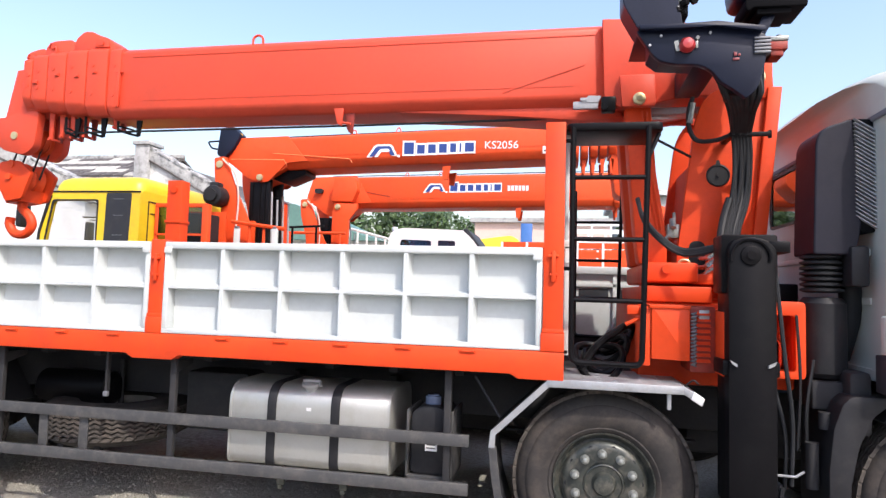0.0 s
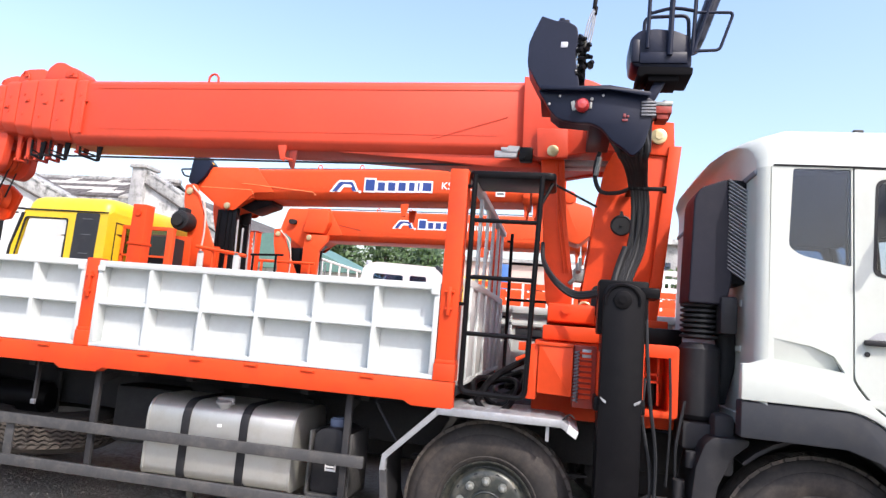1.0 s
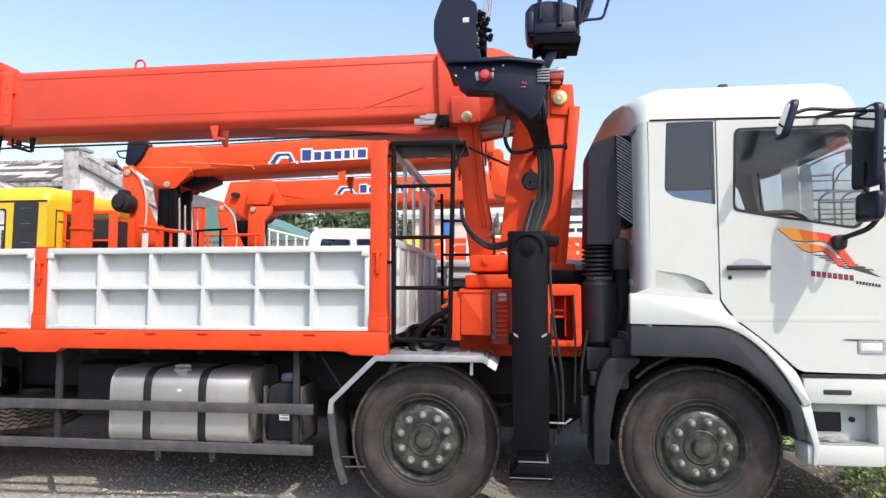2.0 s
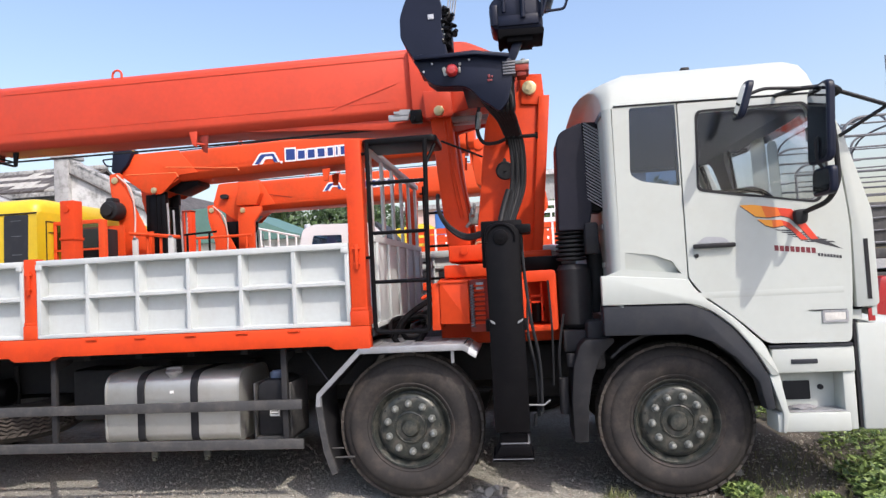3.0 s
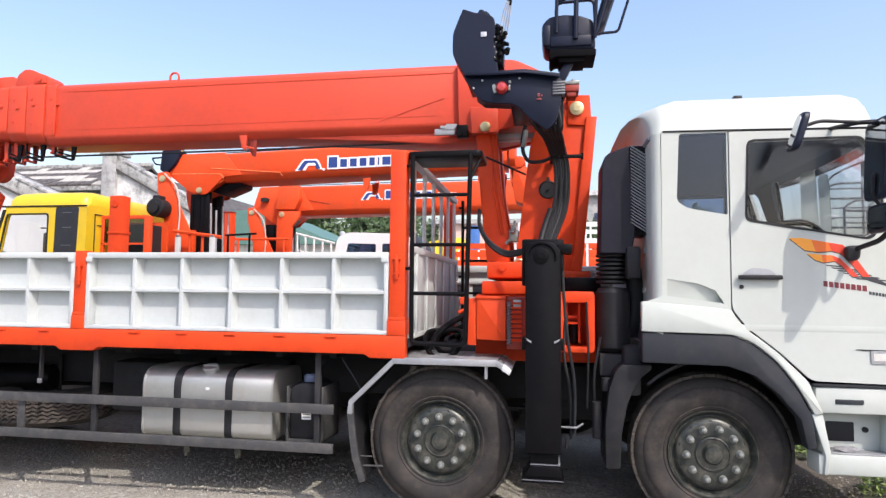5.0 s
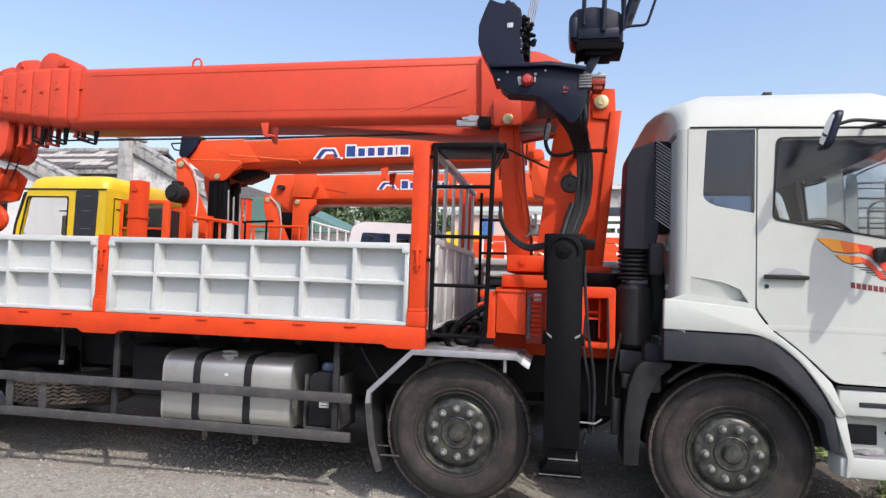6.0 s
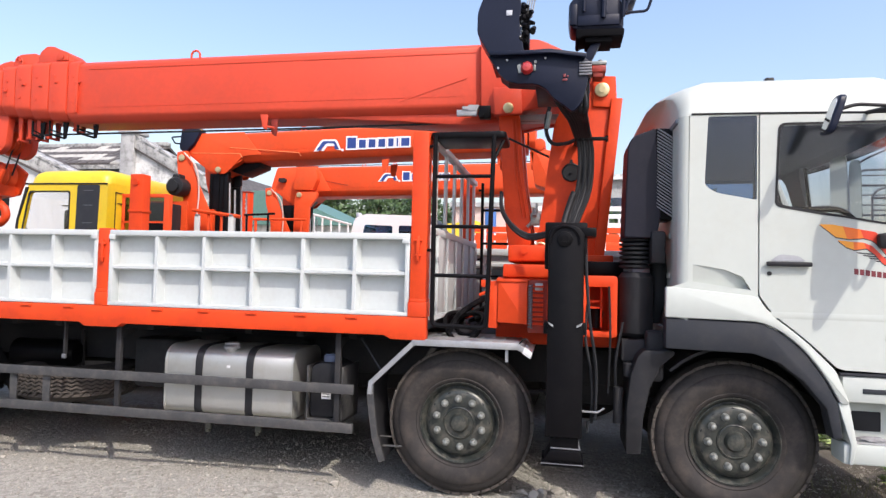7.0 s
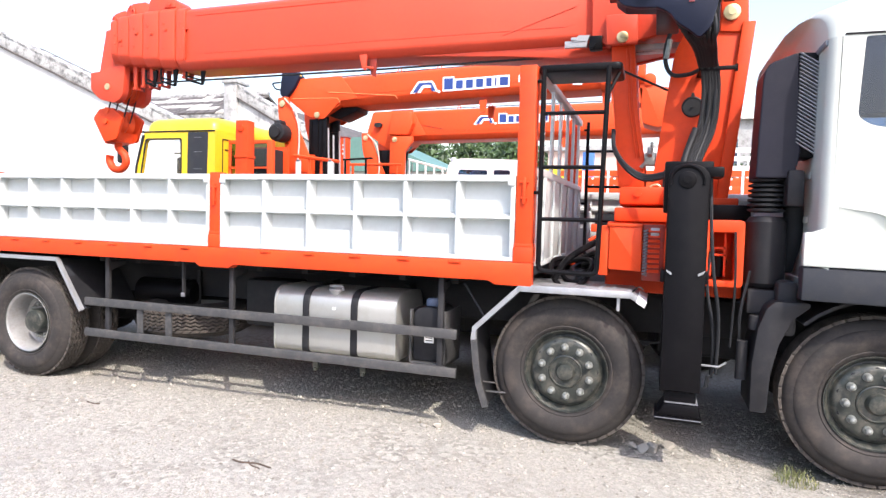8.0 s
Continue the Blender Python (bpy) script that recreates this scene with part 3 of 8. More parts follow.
def sill(y0, y1):
    s = part("sill_beam", prism([(-7.45, 1.155), (-3.10, 1.155), (-3.05, 1.125), (-2.76, 1.125), (-2.71, 1.155), (-0.55, 1.155), (-0.50, 1.128), (-0.24, 1.128), (-0.24, 1.292), (-7.45, 1.292)], y0, y1, bevel=0.006), ORANGE, truck)
    first = None
    for k in range(18):
        x = -7.2 + 0.40 * k
        if abs(x + 2.9) < 0.2 or x > -0.45:
            continue
        ymid = y0 if y0 < 1 else y1
        o = part("hinge_lug", join(box(x - 0.05, x + 0.05, ymid - 0.006, ymid + 0.006, 1.262, 1.288, 0.003), cyl((x - 0.035, ymid - 0.006, 1.275), (x + 0.035, ymid - 0.006, 1.275), 0.007, seg=10)), ORANGE, s) if first is None else None
        if first is None:
            first, fx = o, x
        else:
            again(first, s, (x - fx, 0, 0))
    return s


sill(-0.006, 0.085)
sill(W - 0.085, W + 0.006)



def side_panel(x0, x1, z0=1.296, z1=1.900, near=True):
    """A drop side: a thin sheet in a frame, with upright ribs and one long rib in the middle."""
    s = 1 if near else -1
    ye = 0.0 if near else W
    def span(a, b):
        return (min(ye + s * a, ye + s * b), max(ye + s * a, ye + s * b))
    sheet = part("side_panel", join(box(x0 + 0.01, x1 - 0.01, *span(0.085, 0.095), z0 + 0.01, z1 - 0.01)), WHITE, truck)
    frame_bits = [box(x0, x1, *span(-0.004, 0.10), z1 - 0.045, z1, 0.006), box(x0, x1, *span(0.0, 0.10), z0, z0 + 0.030, 0.005),
                  box(x0, x0 + 0.034, *span(0.0, 0.098), z0 + 0.030, z1 - 0.045, 0.004), box(x1 - 0.034, x1, *span(0.0, 0.098), z0 + 0.030, z1 - 0.045, 0.004)]
    part("panel_frame", join(*frame_bits), WHITE, sheet)
    cells = 6
    pitch = (x1 - x0 - 0.02) / cells
    zm = (z0 + z1) / 2 + 0.006
    first = None
    for k in range(1, cells):
        x = x0 + 0.01 + pitch * k
        if first is None:
            y_out, y_in = ye + s * 0.002, ye + s * 0.087
            bm = prism([(x - 0.036, y_in), (x - 0.013, y_out), (x + 0.013, y_out), (x + 0.030, y_in)], z0 + 0.026, z1 - 0.04, axis="z")
            first, fx = part("rib", bm, WHITE, sheet), x
        else:
            again(first, sheet, (x - fx, 0, 0))
    y_out, y_in = ye + s * 0.004, ye + s * 0.087
    part("long_rib", prism([(y_in, zm - 0.024), (y_out, zm - 0.010), (y_out, zm + 0.010), (y_in, zm + 0.026)], x0 + 0.02, x1 - 0.02, axis="x"), WHITE, sheet)
    # sloping press marks round each cell
    for x in (x0, x1):
        d = 1 if x == x0 else -1
        part("corner_latch", box(min(x, x + d * 0.055), max(x, x + d * 0.055), *span(-0.012, 0.0), z1 - 0.075, z1 - 0.035, 0.004), WHITE, sheet)
    return sheet


for near in (True, False):
    side_panel(-2.852, -0.372, near=near)
    side_panel(-5.44, -2.962, near=near)
    side_panel(-7.40, -5.56, near=near)


def stake(x0, x1, y0, y1, z1):
    """An upright orange post of the bed, with its socket and latch."""
    p = part("stake_post", join(box(x0, x1, y0, y1, 1.292, z1, 0.006), box(x0 - 0.010, x1 + 0.008, y0 - 0.006, y1, 1.293, 1.40, 0.005), box(x0 - 0.004, x1 + 0.004, y0 - 0.003, y1, 1.40, 1.425, 0.003)), ORANGE, truck)
    xm = (x0 + x1) / 2
    ys = y0 - 0.012 if y0 < 1 else y1 + 0.012
    zl = 1.74 if z1 < 2 else 1.80
    part("latch", join(box(xm - 0.012, xm + 0.012, ys - 0.01, ys + 0.012, zl - 0.10, zl + 0.08, 0.004), cyl((xm - 0.03, ys, zl + 0.05), (xm + 0.03, ys, zl + 0.05), 0.009, seg=10), cyl((xm - 0.022, ys, zl - 0.06), (xm + 0.022, ys, zl - 0.06), 0.009, seg=10)), ORANGE, p)
    return p


for y0, y1 in ((0.0, 0.09), (W - 0.09, W)):
    stake(-2.958, -2.858, y0, y1, 1.915)
    stake(-5.552, -5.45, y0, y1, 1.915)
    stake(-0.366, -0.248, y0 - 0.004, y1 + 0.03, 2.65)
    stake(-7.45, -7.405, y0, y1, 1.915)

# headboard: ribbed sheet below, slats above
hb = part("headboard", box(-0.245, -0.215, 0.125, W - 0.125, 1.27, 1.92, 0.004), WHITE, truck, "white headboard with open slats above a ribbed sheet")
part("top_rail", box(-0.262, -0.205, 0.125, W - 0.125, 2.585, 2.635, 0.006), WHITE, hb)
part("middle_rail", box(-0.258, -0.20, 0.125, W - 0.125, 1.90, 1.955, 0.006), WHITE, hb)
part("bottom_rail", box(-0.258, -0.20, 0.125, W - 0.125, 1.265, 1.30, 0.006), WHITE, hb)
first = None
for k in range(6):
    y = 0.21 + k * 0.416
    if first is None:
        first = part("slat", box(-0.245, -0.222, y - 0.033, y + 0.033, 1.955, 2.585, 0.004), WHITE, hb)
        rib1 = part("rib", box(-0.214, -0.192, y - 0.028, y + 0.028, 1.30, 1.90, 0.005), WHITE, hb)
    else:
        again(first, hb, (0, k * 0.416, 0))
        again(rib1, hb, (0, k * 0.416, 0))
part("tailboard", box(-7.44, -7.40, 0.1, W - 0.1, 1.296, 1.9, 0.005), WHITE, truck)

# side guard, hangers
for zc in (0.732, 0.446):
    part("guard_rail", box(-4.40, -0.79, 0.055, 0.085, zc - 0.036, zc + 0.036, 0.005), RAILGREY, truck)
for x, z0 in ((-4.16, 0.41), (-2.80, 0.40), (-0.93, 0.41)):
    part("guard_hanger", join(box(x - 0.022, x + 0.022, 0.087, 0.12, z0, 1.15, 0.004), prism([(0.12, 1.02), (0.12, 1.10), (0.30, 1.10), (0.30, 1.07)], x - 0.005, x + 0.005, axis="x")), CHASSIS, truck)
for x in (-3.78, -3.46):
    part("guard_plate", box(x - 0.035, x + 0.035, 0.087, 0.10, 0.44, 0.735, 0.004), RAILGREY, truck)

# fuel tank with straps
tank = part("fuel_tank", prism(rounded([(0.13, 0.46), (0.13, 0.985), (0.70, 0.985), (0.70, 0.46)], [0.07, 0.15, 0.15, 0.07], 8), -2.40, -1.30, axis="x", bevel=0.012), ALU, truck, "brushed aluminium fuel tank")
for x in (-2.10, -1.665):
    part("strap", prism(rounded([(0.122, 0.45), (0.122, 0.993), (0.71, 0.993), (0.71, 0.45)], [0.07, 0.15, 0.15, 0.07], 8), x - 0.03, x + 0.03, axis="x", bevel=0.004, holes=()), PLASTIC, tank)
    part("drain_fitting", join(box(x + 0.010, x + 0.050, 0.23, 0.27, 0.405, 0.46, 0.004), cyl((x + 0.03, 0.25, 0.405), (x + 0.03, 0.25, 0.385), 0.016, seg=8), box(x + 0.004, x + 0.056, 0.235, 0.265, 0.315, 0.388, 0.005), box(x + 0.016, x + 0.044, 0.225, 0.275, 0.29, 0.318, 0.004)), RIM, tank)
part("filler_cap", join(cyl((-1.86, 0.215, 0.93), (-1.86, 0.20, 0.985), 0.048, bevel=0.004), cyl((-1.86, 0.20, 0.985), (-1.86, 0.193, 1.008), 0.064, bevel=0.008), box(-1.915, -1.80, 0.18, 0.21, 1.006, 1.022, 0.004), cyl((-1.80, 0.195, 1.012), (-1.785, 0.17, 0.985), 0.010, seg=8)), RIMSILVER, tank)
part("label_plate", box(-1.86, -1.83, 0.126, 0.1285, 0.83, 0.85), DECAL_WHITE, tank)
for x in (-2.392, -1.312):
    part("end_seam", prism(rounded([(0.126, 0.456), (0.126, 0.989), (0.704, 0.989), (0.704, 0.456)], [0.07, 0.15, 0.15, 0.07], 8), x - 0.008, x + 0.008, [rounded([(0.16, 0.49), (0.16, 0.955), (0.67, 0.955), (0.67, 0.49)], [0.06, 0.13, 0.13, 0.06], 8)], axis="x"), ALU, tank)
for x in (-2.20, -1.45):
    part("tank_bracket", prism([(0.70, 0.50), (0.83, 0.60), (0.83, 1.0), (0.70, 1.0)], x - 0.03, x + 0.03, axis="x"), CHASSIS, tank)

# urea tank
bottle = part("urea_tank", prism(rounded([(-1.175, 0.485), (-0.935, 0.485), (-0.935, 0.86), (-1.00, 0.905), (-1.11, 0.905), (-1.175, 0.86)], 0.04, 4), 0.17, 0.50, bevel=0.012), PLASTIC, truck, "black plastic urea tank with a blue cap")
part("cap", join(cyl((-1.055, 0.27, 0.90), (-1.055, 0.27, 0.955), 0.052, bevel=0.008), cyl((-1.055, 0.27, 0.945), (-1.055, 0.27, 0.965), 0.038)), DIMCAP, bottle)
part("label_plate", box(-1.08, -1.005, 0.164, 0.168, 0.63, 0.71), DECAL_WHITE, bottle)
for k in range(3):
    part("label_line", box(-1.072, -1.015, 0.1625, 0.164, 0.645 + 0.02 * k, 0.652 + 0.02 * k), DECAL_DARK, bottle)
part("cradle", join(box(-1.20, -1.185, 0.15, 0.52, 0.46, 0.88, 0.003), box(-0.92, -0.905, 0.15, 0.52, 0.46, 0.88, 0.003), box(-1.20, -0.905, 0.15, 0.52, 0.455, 0.48, 0.003)), RAILGREY, bottle)


# mudguards of bare sheet steel
def strip(pts, y0, y1, thick, mat, name, parent, label=""):
    """A bent sheet that follows (x, z) points."""
    up = []
    for i, p in enumerate(pts):
        a, b = Vector(pts[max(i - 1, 0)]), Vector(pts[min(i + 1, len(pts) - 1)])
        d = (b - a).normalized()
        up.append((p[0] - d.y * thick, p[1] + d.x * thick))
    return part(name, prism(list(pts) + up[::-1], y0, y1), mat, parent, label)


step = part("step_plate", join(box(-0.335, 0.42, 0.0, 0.62, 1.122, 1.135, 0.003), box(-0.335, 0.42, -0.004, 0.010, 1.090, 1.137, 0.003),
                               prism([(0.42, 1.137), (0.470, 1.108), (0.457, 1.070), (0.415, 1.095)], -0.004, 0.62, bevel=0.003)), GALV, truck, "bare metal step plate over the wheel")
# the sun glint on this end is put into a paler steel colour
part("step_end", prism([(0.470, 1.110), (0.527, 1.075), (0.512, 1.033), (0.455, 1.068)], -0.012, 0.62, bevel=0.004), GLINTSTEEL, step, "bent end of the step plate, its sun glint painted in")
first = None
for i in range(8):
    for j in range(6):
        x, y = -0.29 + i * 0.085, 0.06 + j * 0.09
        if first is None:
            bm = box(x - 0.014, x + 0.014, y - 0.004, y + 0.004, 1.134, 1.138)
            first = part("tread_bar", bm, GALV, step)
        else:
            again(first, step, (i * 0.085, j * 0.09, 0))
part("splash_bracket", box(0.335, 0.355, 0.02, 0.05, 1.0, 1.09), GALV, step)
part("wire_clip", tube(smooth_path([(0.43, 0.05, 1.13), (0.47, 0.02, 1.17), (0.50, 0.02, 1.15)], 4), 0.005, 6), HOSE, step)
strip([(-0.335, 1.125), (-0.655, 0.815), (-0.665, 0.72)], 0.0, 0.04, 0.035, GALV, "mudguard_edge", truck)
strip([(-0.335, 1.110), (-0.64, 0.810), (-0.65, 0.70), (-0.625, 0.50), (-0.545, 0.25)], 0.02, 0.45, 0.008, PLASTIC, "mudflap", truck)
strip([(-0.665, 0.72), (-0.645, 0.55), (-0.62, 0.40), (-0.565, 0.235)], 0.0, 0.03, 0.045, RAILGREY, "mudflap_edge", truck, "scuffed grey flap edge")
part("flap_stay", join(cyl((-0.60, 0.1, 0.33), (-0.42, 0.1, 0.335), 0.008, seg=8), cyl((-0.60, 0.1, 0.40), (-0.50, 0.1, 0.40), 0.006, seg=8)), RAILGREY, truck)
part("stay_rod", cyl((-0.78, 0.2, 1.10), (-0.62, 0.2, 0.86), 0.008, seg=8), GREYPLASTIC, truck)
strip([(-4.37, 0.66), (-4.68, 1.125), (-7.1, 1.125)], -0.002, 0.035, 0.035, GALV, "rear_mudguard_edge", truck)
strip([(-4.40, 0.68), (-4.69, 1.105), (-7.1, 1.105)], 0.035, 0.65, 0.008, PLASTIC, "rear_mudguard", truck)
strip([(-4.385, 0.665), (-4.42, 0.70), (-4.65, 1.05), (-4.50, 0.80)], 0.04, 0.12, 0.01, GREYPLASTIC, "mudguard_gusset", truck)
part("side_marker", box(-3.33, -3.295, 0.09, 0.11, 0.84, 0.875, 0.004), FRAMESTEEL, truck)
part("side_marker_bracket", box(-3.32, -3.305, 0.095, 0.125, 0.875, 1.2), CHASSIS, truck)

# ---- cab ----
YS = -0.06            # the near side of the cab
YF = W + 0.06
quarter = [(1.965, 2.705), (1.965, 1.52), (2.01, 1.43), (1.42, 1.40), (1.43, 1.56), (1.535, 1.60), (1.54, 2.705)]
press = [(1.565, 1.60), (1.925, 1.555), (1.87, 1.64), (1.76, 1.685), (1.565, 1.715)]
q_win = rounded([(1.655, 2.697), (1.635, 2.24), (1.70, 2.19), (1.957, 2.142), (1.957, 2.697)], [0.02, 0.03, 0.06, 0.01, 0.01], 3)
door_out = rounded([(1.972, 2.70), (1.972, 1.52), (2.06, 1.40), (2.25, 1.25), (2.44, 1.068), (2.955, 1.058), (2.99, 1.45), (3.00, 1.83), (2.975, 2.10), (2.93, 2.42), (2.85, 2.69)], [0.01, 0.03, 0.05, 0.08, 0.04, 0.04, 0.2, 0.1, 0.1, 0.1, 0.03], 4)
d_win = rounded([(2.095, 2.63), (2.075, 2.115), (2.45, 2.045), (2.80, 1.985), (2.885, 2.10), (2.87, 2.36), (2.775, 2.635)], [0.05, 0.04, 0.2, 0.04, 0.04, 0.1, 0.05], 4)
bits = []
for y0, y1 in ((YS, YS + 0.035), (YF - 0.035, YF)):
    bits.append(prism(quarter, y0, y1, [q_win, press] if y0 < 0 else [q_win], bevel=0.0))
# rear corner posts and rear wall with its window
bits.append(prism([(y, z) for y, z in rounded([(YS + 0.06, 1.25), (YF - 0.06, 1.25), (YF - 0.06, 2.70), (YS + 0.06, 2.70)], 0.03)], 1.475, 1.505, [rounded([(0.52, 2.23), (1.98, 2.23), (1.98, 2.645), (0.52, 2.645)], 0.06)], axis="x"))
for s, y in ((1, YS), (-1, YF)):
    post = []
    for k in range(6):
        a = math.radians(90 * k / 5)
        post.append((1.535 - 0.06 * math.sin(a), y + s * (0.06 - 0.06 * math.cos(a))))
    post += [(1.505, y + s * 0.06), (1.535, y + s * 0.035)]
    bits.append(prism(post, 1.25, 2.705, axis="z"))
bits.append(box(1.45, 3.05, YS + 0.04, YF - 0.04, 1.20, 1.26))
cab = part("cab", join(*bits), CABWHITE, truck, "white truck cab shell")
part("rear_window", box(1.482, 1.49, 0.51, 1.99, 2.22, 2.65), REARPANE, cab).visible_shadow = False
part("rear_window_seal", prism(rounded([(0.505, 2.215), (1.995, 2.215), (1.995, 2.66), (0.505, 2.66)], 0.07), 1.469, 1.476, [rounded([(0.53, 2.24), (1.97, 2.24), (1.97, 2.635), (0.53, 2.635)], 0.055)], axis="x"), PLASTIC, cab)
for z in (1.62, 1.90):
    part("wall_rib", box(1.466, 1.477, 0.25, 2.25, z, z + 0.04, 0.004), CABWHITE, cab)
for y in (YS + 0.004, YF - 0.012):
    pane = part("quarter_window", prism(q_win, y, y + 0.008), DARKPANE, cab)
    pane.visible_shadow = False
# shallow pressed panel low on the quarter
bm = prism(press, YS, YS + 0.01)
for v in bm.verts:
    v.co.y += 0.05 * max(0.0, (1.72 - v.co.z) / 0.16) * (0.4 + 0.6 * (v.co.x - 1.56) / 0.36)
part("pressed_panel", bm, CABWHITE, cab)
part("gutter", join(tube([(1.55, YS - 0.002, 2.715), (1.97, YS - 0.004, 2.712), (2.85, YS - 0.004, 2.70)], 0.006, 6)), PLASTIC, cab)


def roof_shell():
    """A crowned roof, with soft corners all round."""
    bm = bmesh.new()
    rings = []
    levels = [(2.705, 0.0, 0.0), (2.78, 0.015, 0.012), (2.86, 0.05, 0.03), (2.93, 0.10, 0.06), (2.98, 0.18, 0.12), (3.01, 0.32, 0.24), (3.03, 0.60, 0.42), (3.04, 1.0, 0.60)]
    n = 12
    for z, iny, inx in levels:
        x0, x1 = 1.482 + inx * 0.85, 2.87 - inx * 0.9
        y0, y1 = YS + iny, YF - iny
        r = min(0.06 + 0.12 * iny, (y1 - y0) / 2 - 0.01, (x1 - x0) / 2 - 0.01)
        ring = []
        for cx, cy, a0 in ((x1 - r, y1 - r, 0), (x0 + r, y1 - r, 90), (x0 + r, y0 + r, 180), (x1 - r, y0 + r, 270)):
            for k in range(n):
                a = radians(a0 + 90 * k / (n - 1))
                x, y = cx + r * math.cos(a), cy + r * math.sin(a)
                if x > x1 - r:
                    x += 0.10 * (1 - ((y - 1.25) / 1.3) ** 2)
                across = min(1.0, abs((y - 1.25) / 1.31))
                if x < x0 + r:
                    x -= (0.80 * inx + 0.15 * (1 - across ** 5)) * max(0.0, 1 - across ** 8)
                # the rear slopes down to a low edge that overhangs the back wall
                drop = (0.10 + 0.03 * across) * max(0.0, min(1.0, (1.66 - x) / 0.32)) ** 1.2 * min(1.0, (z - 2.70) / 0.25)
                ring.append(bm.verts.new((x, y, z - drop)))
        rings.append(ring)
    for a, b in zip(rings, rings[1:]):
        for i in range(len(a)):
            j = (i + 1) % len(a)
            bm.faces.new((a[i], a[j], b[j], b[i]))
    bm.faces.new(rings[-1])
    bm.faces.new(rings[0])
    return bm


roof = part("roof", roof_shell(), CABWHITE, cab, angle=60)
part("headliner", box(1.46, 2.82, YS + 0.05, YF - 0.05, 2.665, 2.70, 0.01), CLOTH, cab)
part("roof_marker", join(box(2.10, 2.16, 0.25, 0.31, 3.00, 3.045, 0.01), box(2.06, 2.20, 0.22, 0.34, 2.985, 3.003, 0.005)), PLASTIC, cab)


def front_skin(z0, z1, x_low, x_high, y_in, name, mat, depth=0.03, bow=0.10):
    """A front panel, bowed in plan, between two heights."""
    bm = bmesh.new()
    n = 16
    grid = []
    for z, x in ((z0, x_low), (z1, x_high)):
        row = []
        for k in range(n + 1):
            y = YS + y_in + (YF - YS - 2 * y_in) * k / n
            c = abs((y - 1.25) / ((YF - YS) / 2 - y_in))
            row.append((x + bow * (1 - c ** 3.0), y, z))
        grid.append(row)
    f = [[bm.verts.new(p) for p in row] for row in grid]
    b = [[bm.verts.new((p[0] - depth, p[1], p[2])) for p in row] for row in grid]
    for k in range(n):
        bm.faces.new((f[0][k], f[0][k + 1], f[1][k + 1], f[1][k]))
        bm.faces.new((b[0][k], b[0][k + 1], b[1][k + 1], b[1][k]))
        bm.faces.new((f[0][k], f[0][k + 1], b[0][k + 1], b[0][k]))
        bm.faces.new((f[1][k], f[1][k + 1], b[1][k + 1], b[1][k]))
    for k in (0, n):
        bm.faces.new((f[0][k], f[1][k], b[1][k], b[0][k]))
    return part(name, bm, mat, cab, angle=60)


front_skin(1.22, 1.93, 3.13, 3.13, 0.012, "front_panel", CABWHITE)
wind = front_skin(1.93, 2.66, 3.10, 2.86, 0.02, "windscreen", PANE, 0.008, 0.13)
wind.visible_shadow = False
front_skin(2.66, 2.76, 2.89, 2.85, 0.03, "sun_visor", PLASTIC, 0.01, 0.24)
front_skin(2.668, 2.70, 2.865, 2.85, 0.03, "windscreen_header", CLOTH, 0.20, 0.13)
# corner panels between door and front
for s, y in ((1, YS), (-1, YF)):
    part("corner_panel", prism(rounded([(3.005, 1.28), (3.12, 1.28), (3.145, 1.30), (3.145, 1.90), (3.01, 2.40), (2.90, 2.70), (2.865, 2.69), (2.945, 2.42), (2.99, 2.10), (3.012, 1.83)], [0, 0.02, 0.02, 0.05, 0, 0, 0, 0, 0, 0], 3), min(y, y + s * 0.045), max(y, y + s * 0.045), bevel=0.006), CABWHITE, cab)
    part("corner_slot", box(3.075, 3.10, min(y - s * 0.004, y + s * 0.002), max(y - s * 0.004, y + s * 0.002), 1.33, 1.72), PLASTIC, cab)
# inner post of the far corner, and two sheets imitating a windscreen reflection
post = bmesh.new()
rings = [[post.verts.new((x + dx, y, z)) for dx, y in ((-0.05, ya), (-0.05, yb), (0.0, yb), (0.0, ya))] for x, ya, yb, z in ((2.91, 1.80, 2.40, 2.70), (2.935, 1.88, 2.24, 2.58), (3.03, 1.98, 2.28, 2.32), (3.09, 2.04, 2.40, 1.98))]
for a, b in zip(rings, rings[1:]):
    for k in range(4):
        post.faces.new((a[k], a[(k + 1) % 4], b[(k + 1) % 4], b[k]))
post.faces.new(rings[0])
post.faces.new(rings[-1])
part("corner_post_trim", post, CLOTH, cab, angle=50)
part("post_seal", tube([(2.90, 1.78, 2.67), (2.98, 1.90, 2.35), (3.06, 1.97, 1.98)], 0.016, 6), PLASTIC, cab)
for ya, yb, za, zb in ((1.10, 1.42, 2.02, 2.68), (0.86, 1.06, 2.02, 2.60)):
    film_ = part("sun_film", prism(rounded([(ya - 0.02, za), (yb - 0.03, za), (yb, zb - 0.04), (yb - 0.05, zb), (ya + 0.03, zb - 0.03), (ya, zb - 0.12)], 0.02, 3), 2.965, 2.970, axis="x"), REFLECTION_SHEET, cab, "grey-green translucent sheet standing in for a windscreen reflection")
    film_.visible_shadow = False
for k, z in enumerate((2.20, 2.34, 2.48)):
    part("windscreen_sticker", box(3.00 - 0.045 * k, 3.004 - 0.045 * k, 0.14, 0.24, z - 0.05, z + 0.05), PAPER, cab)

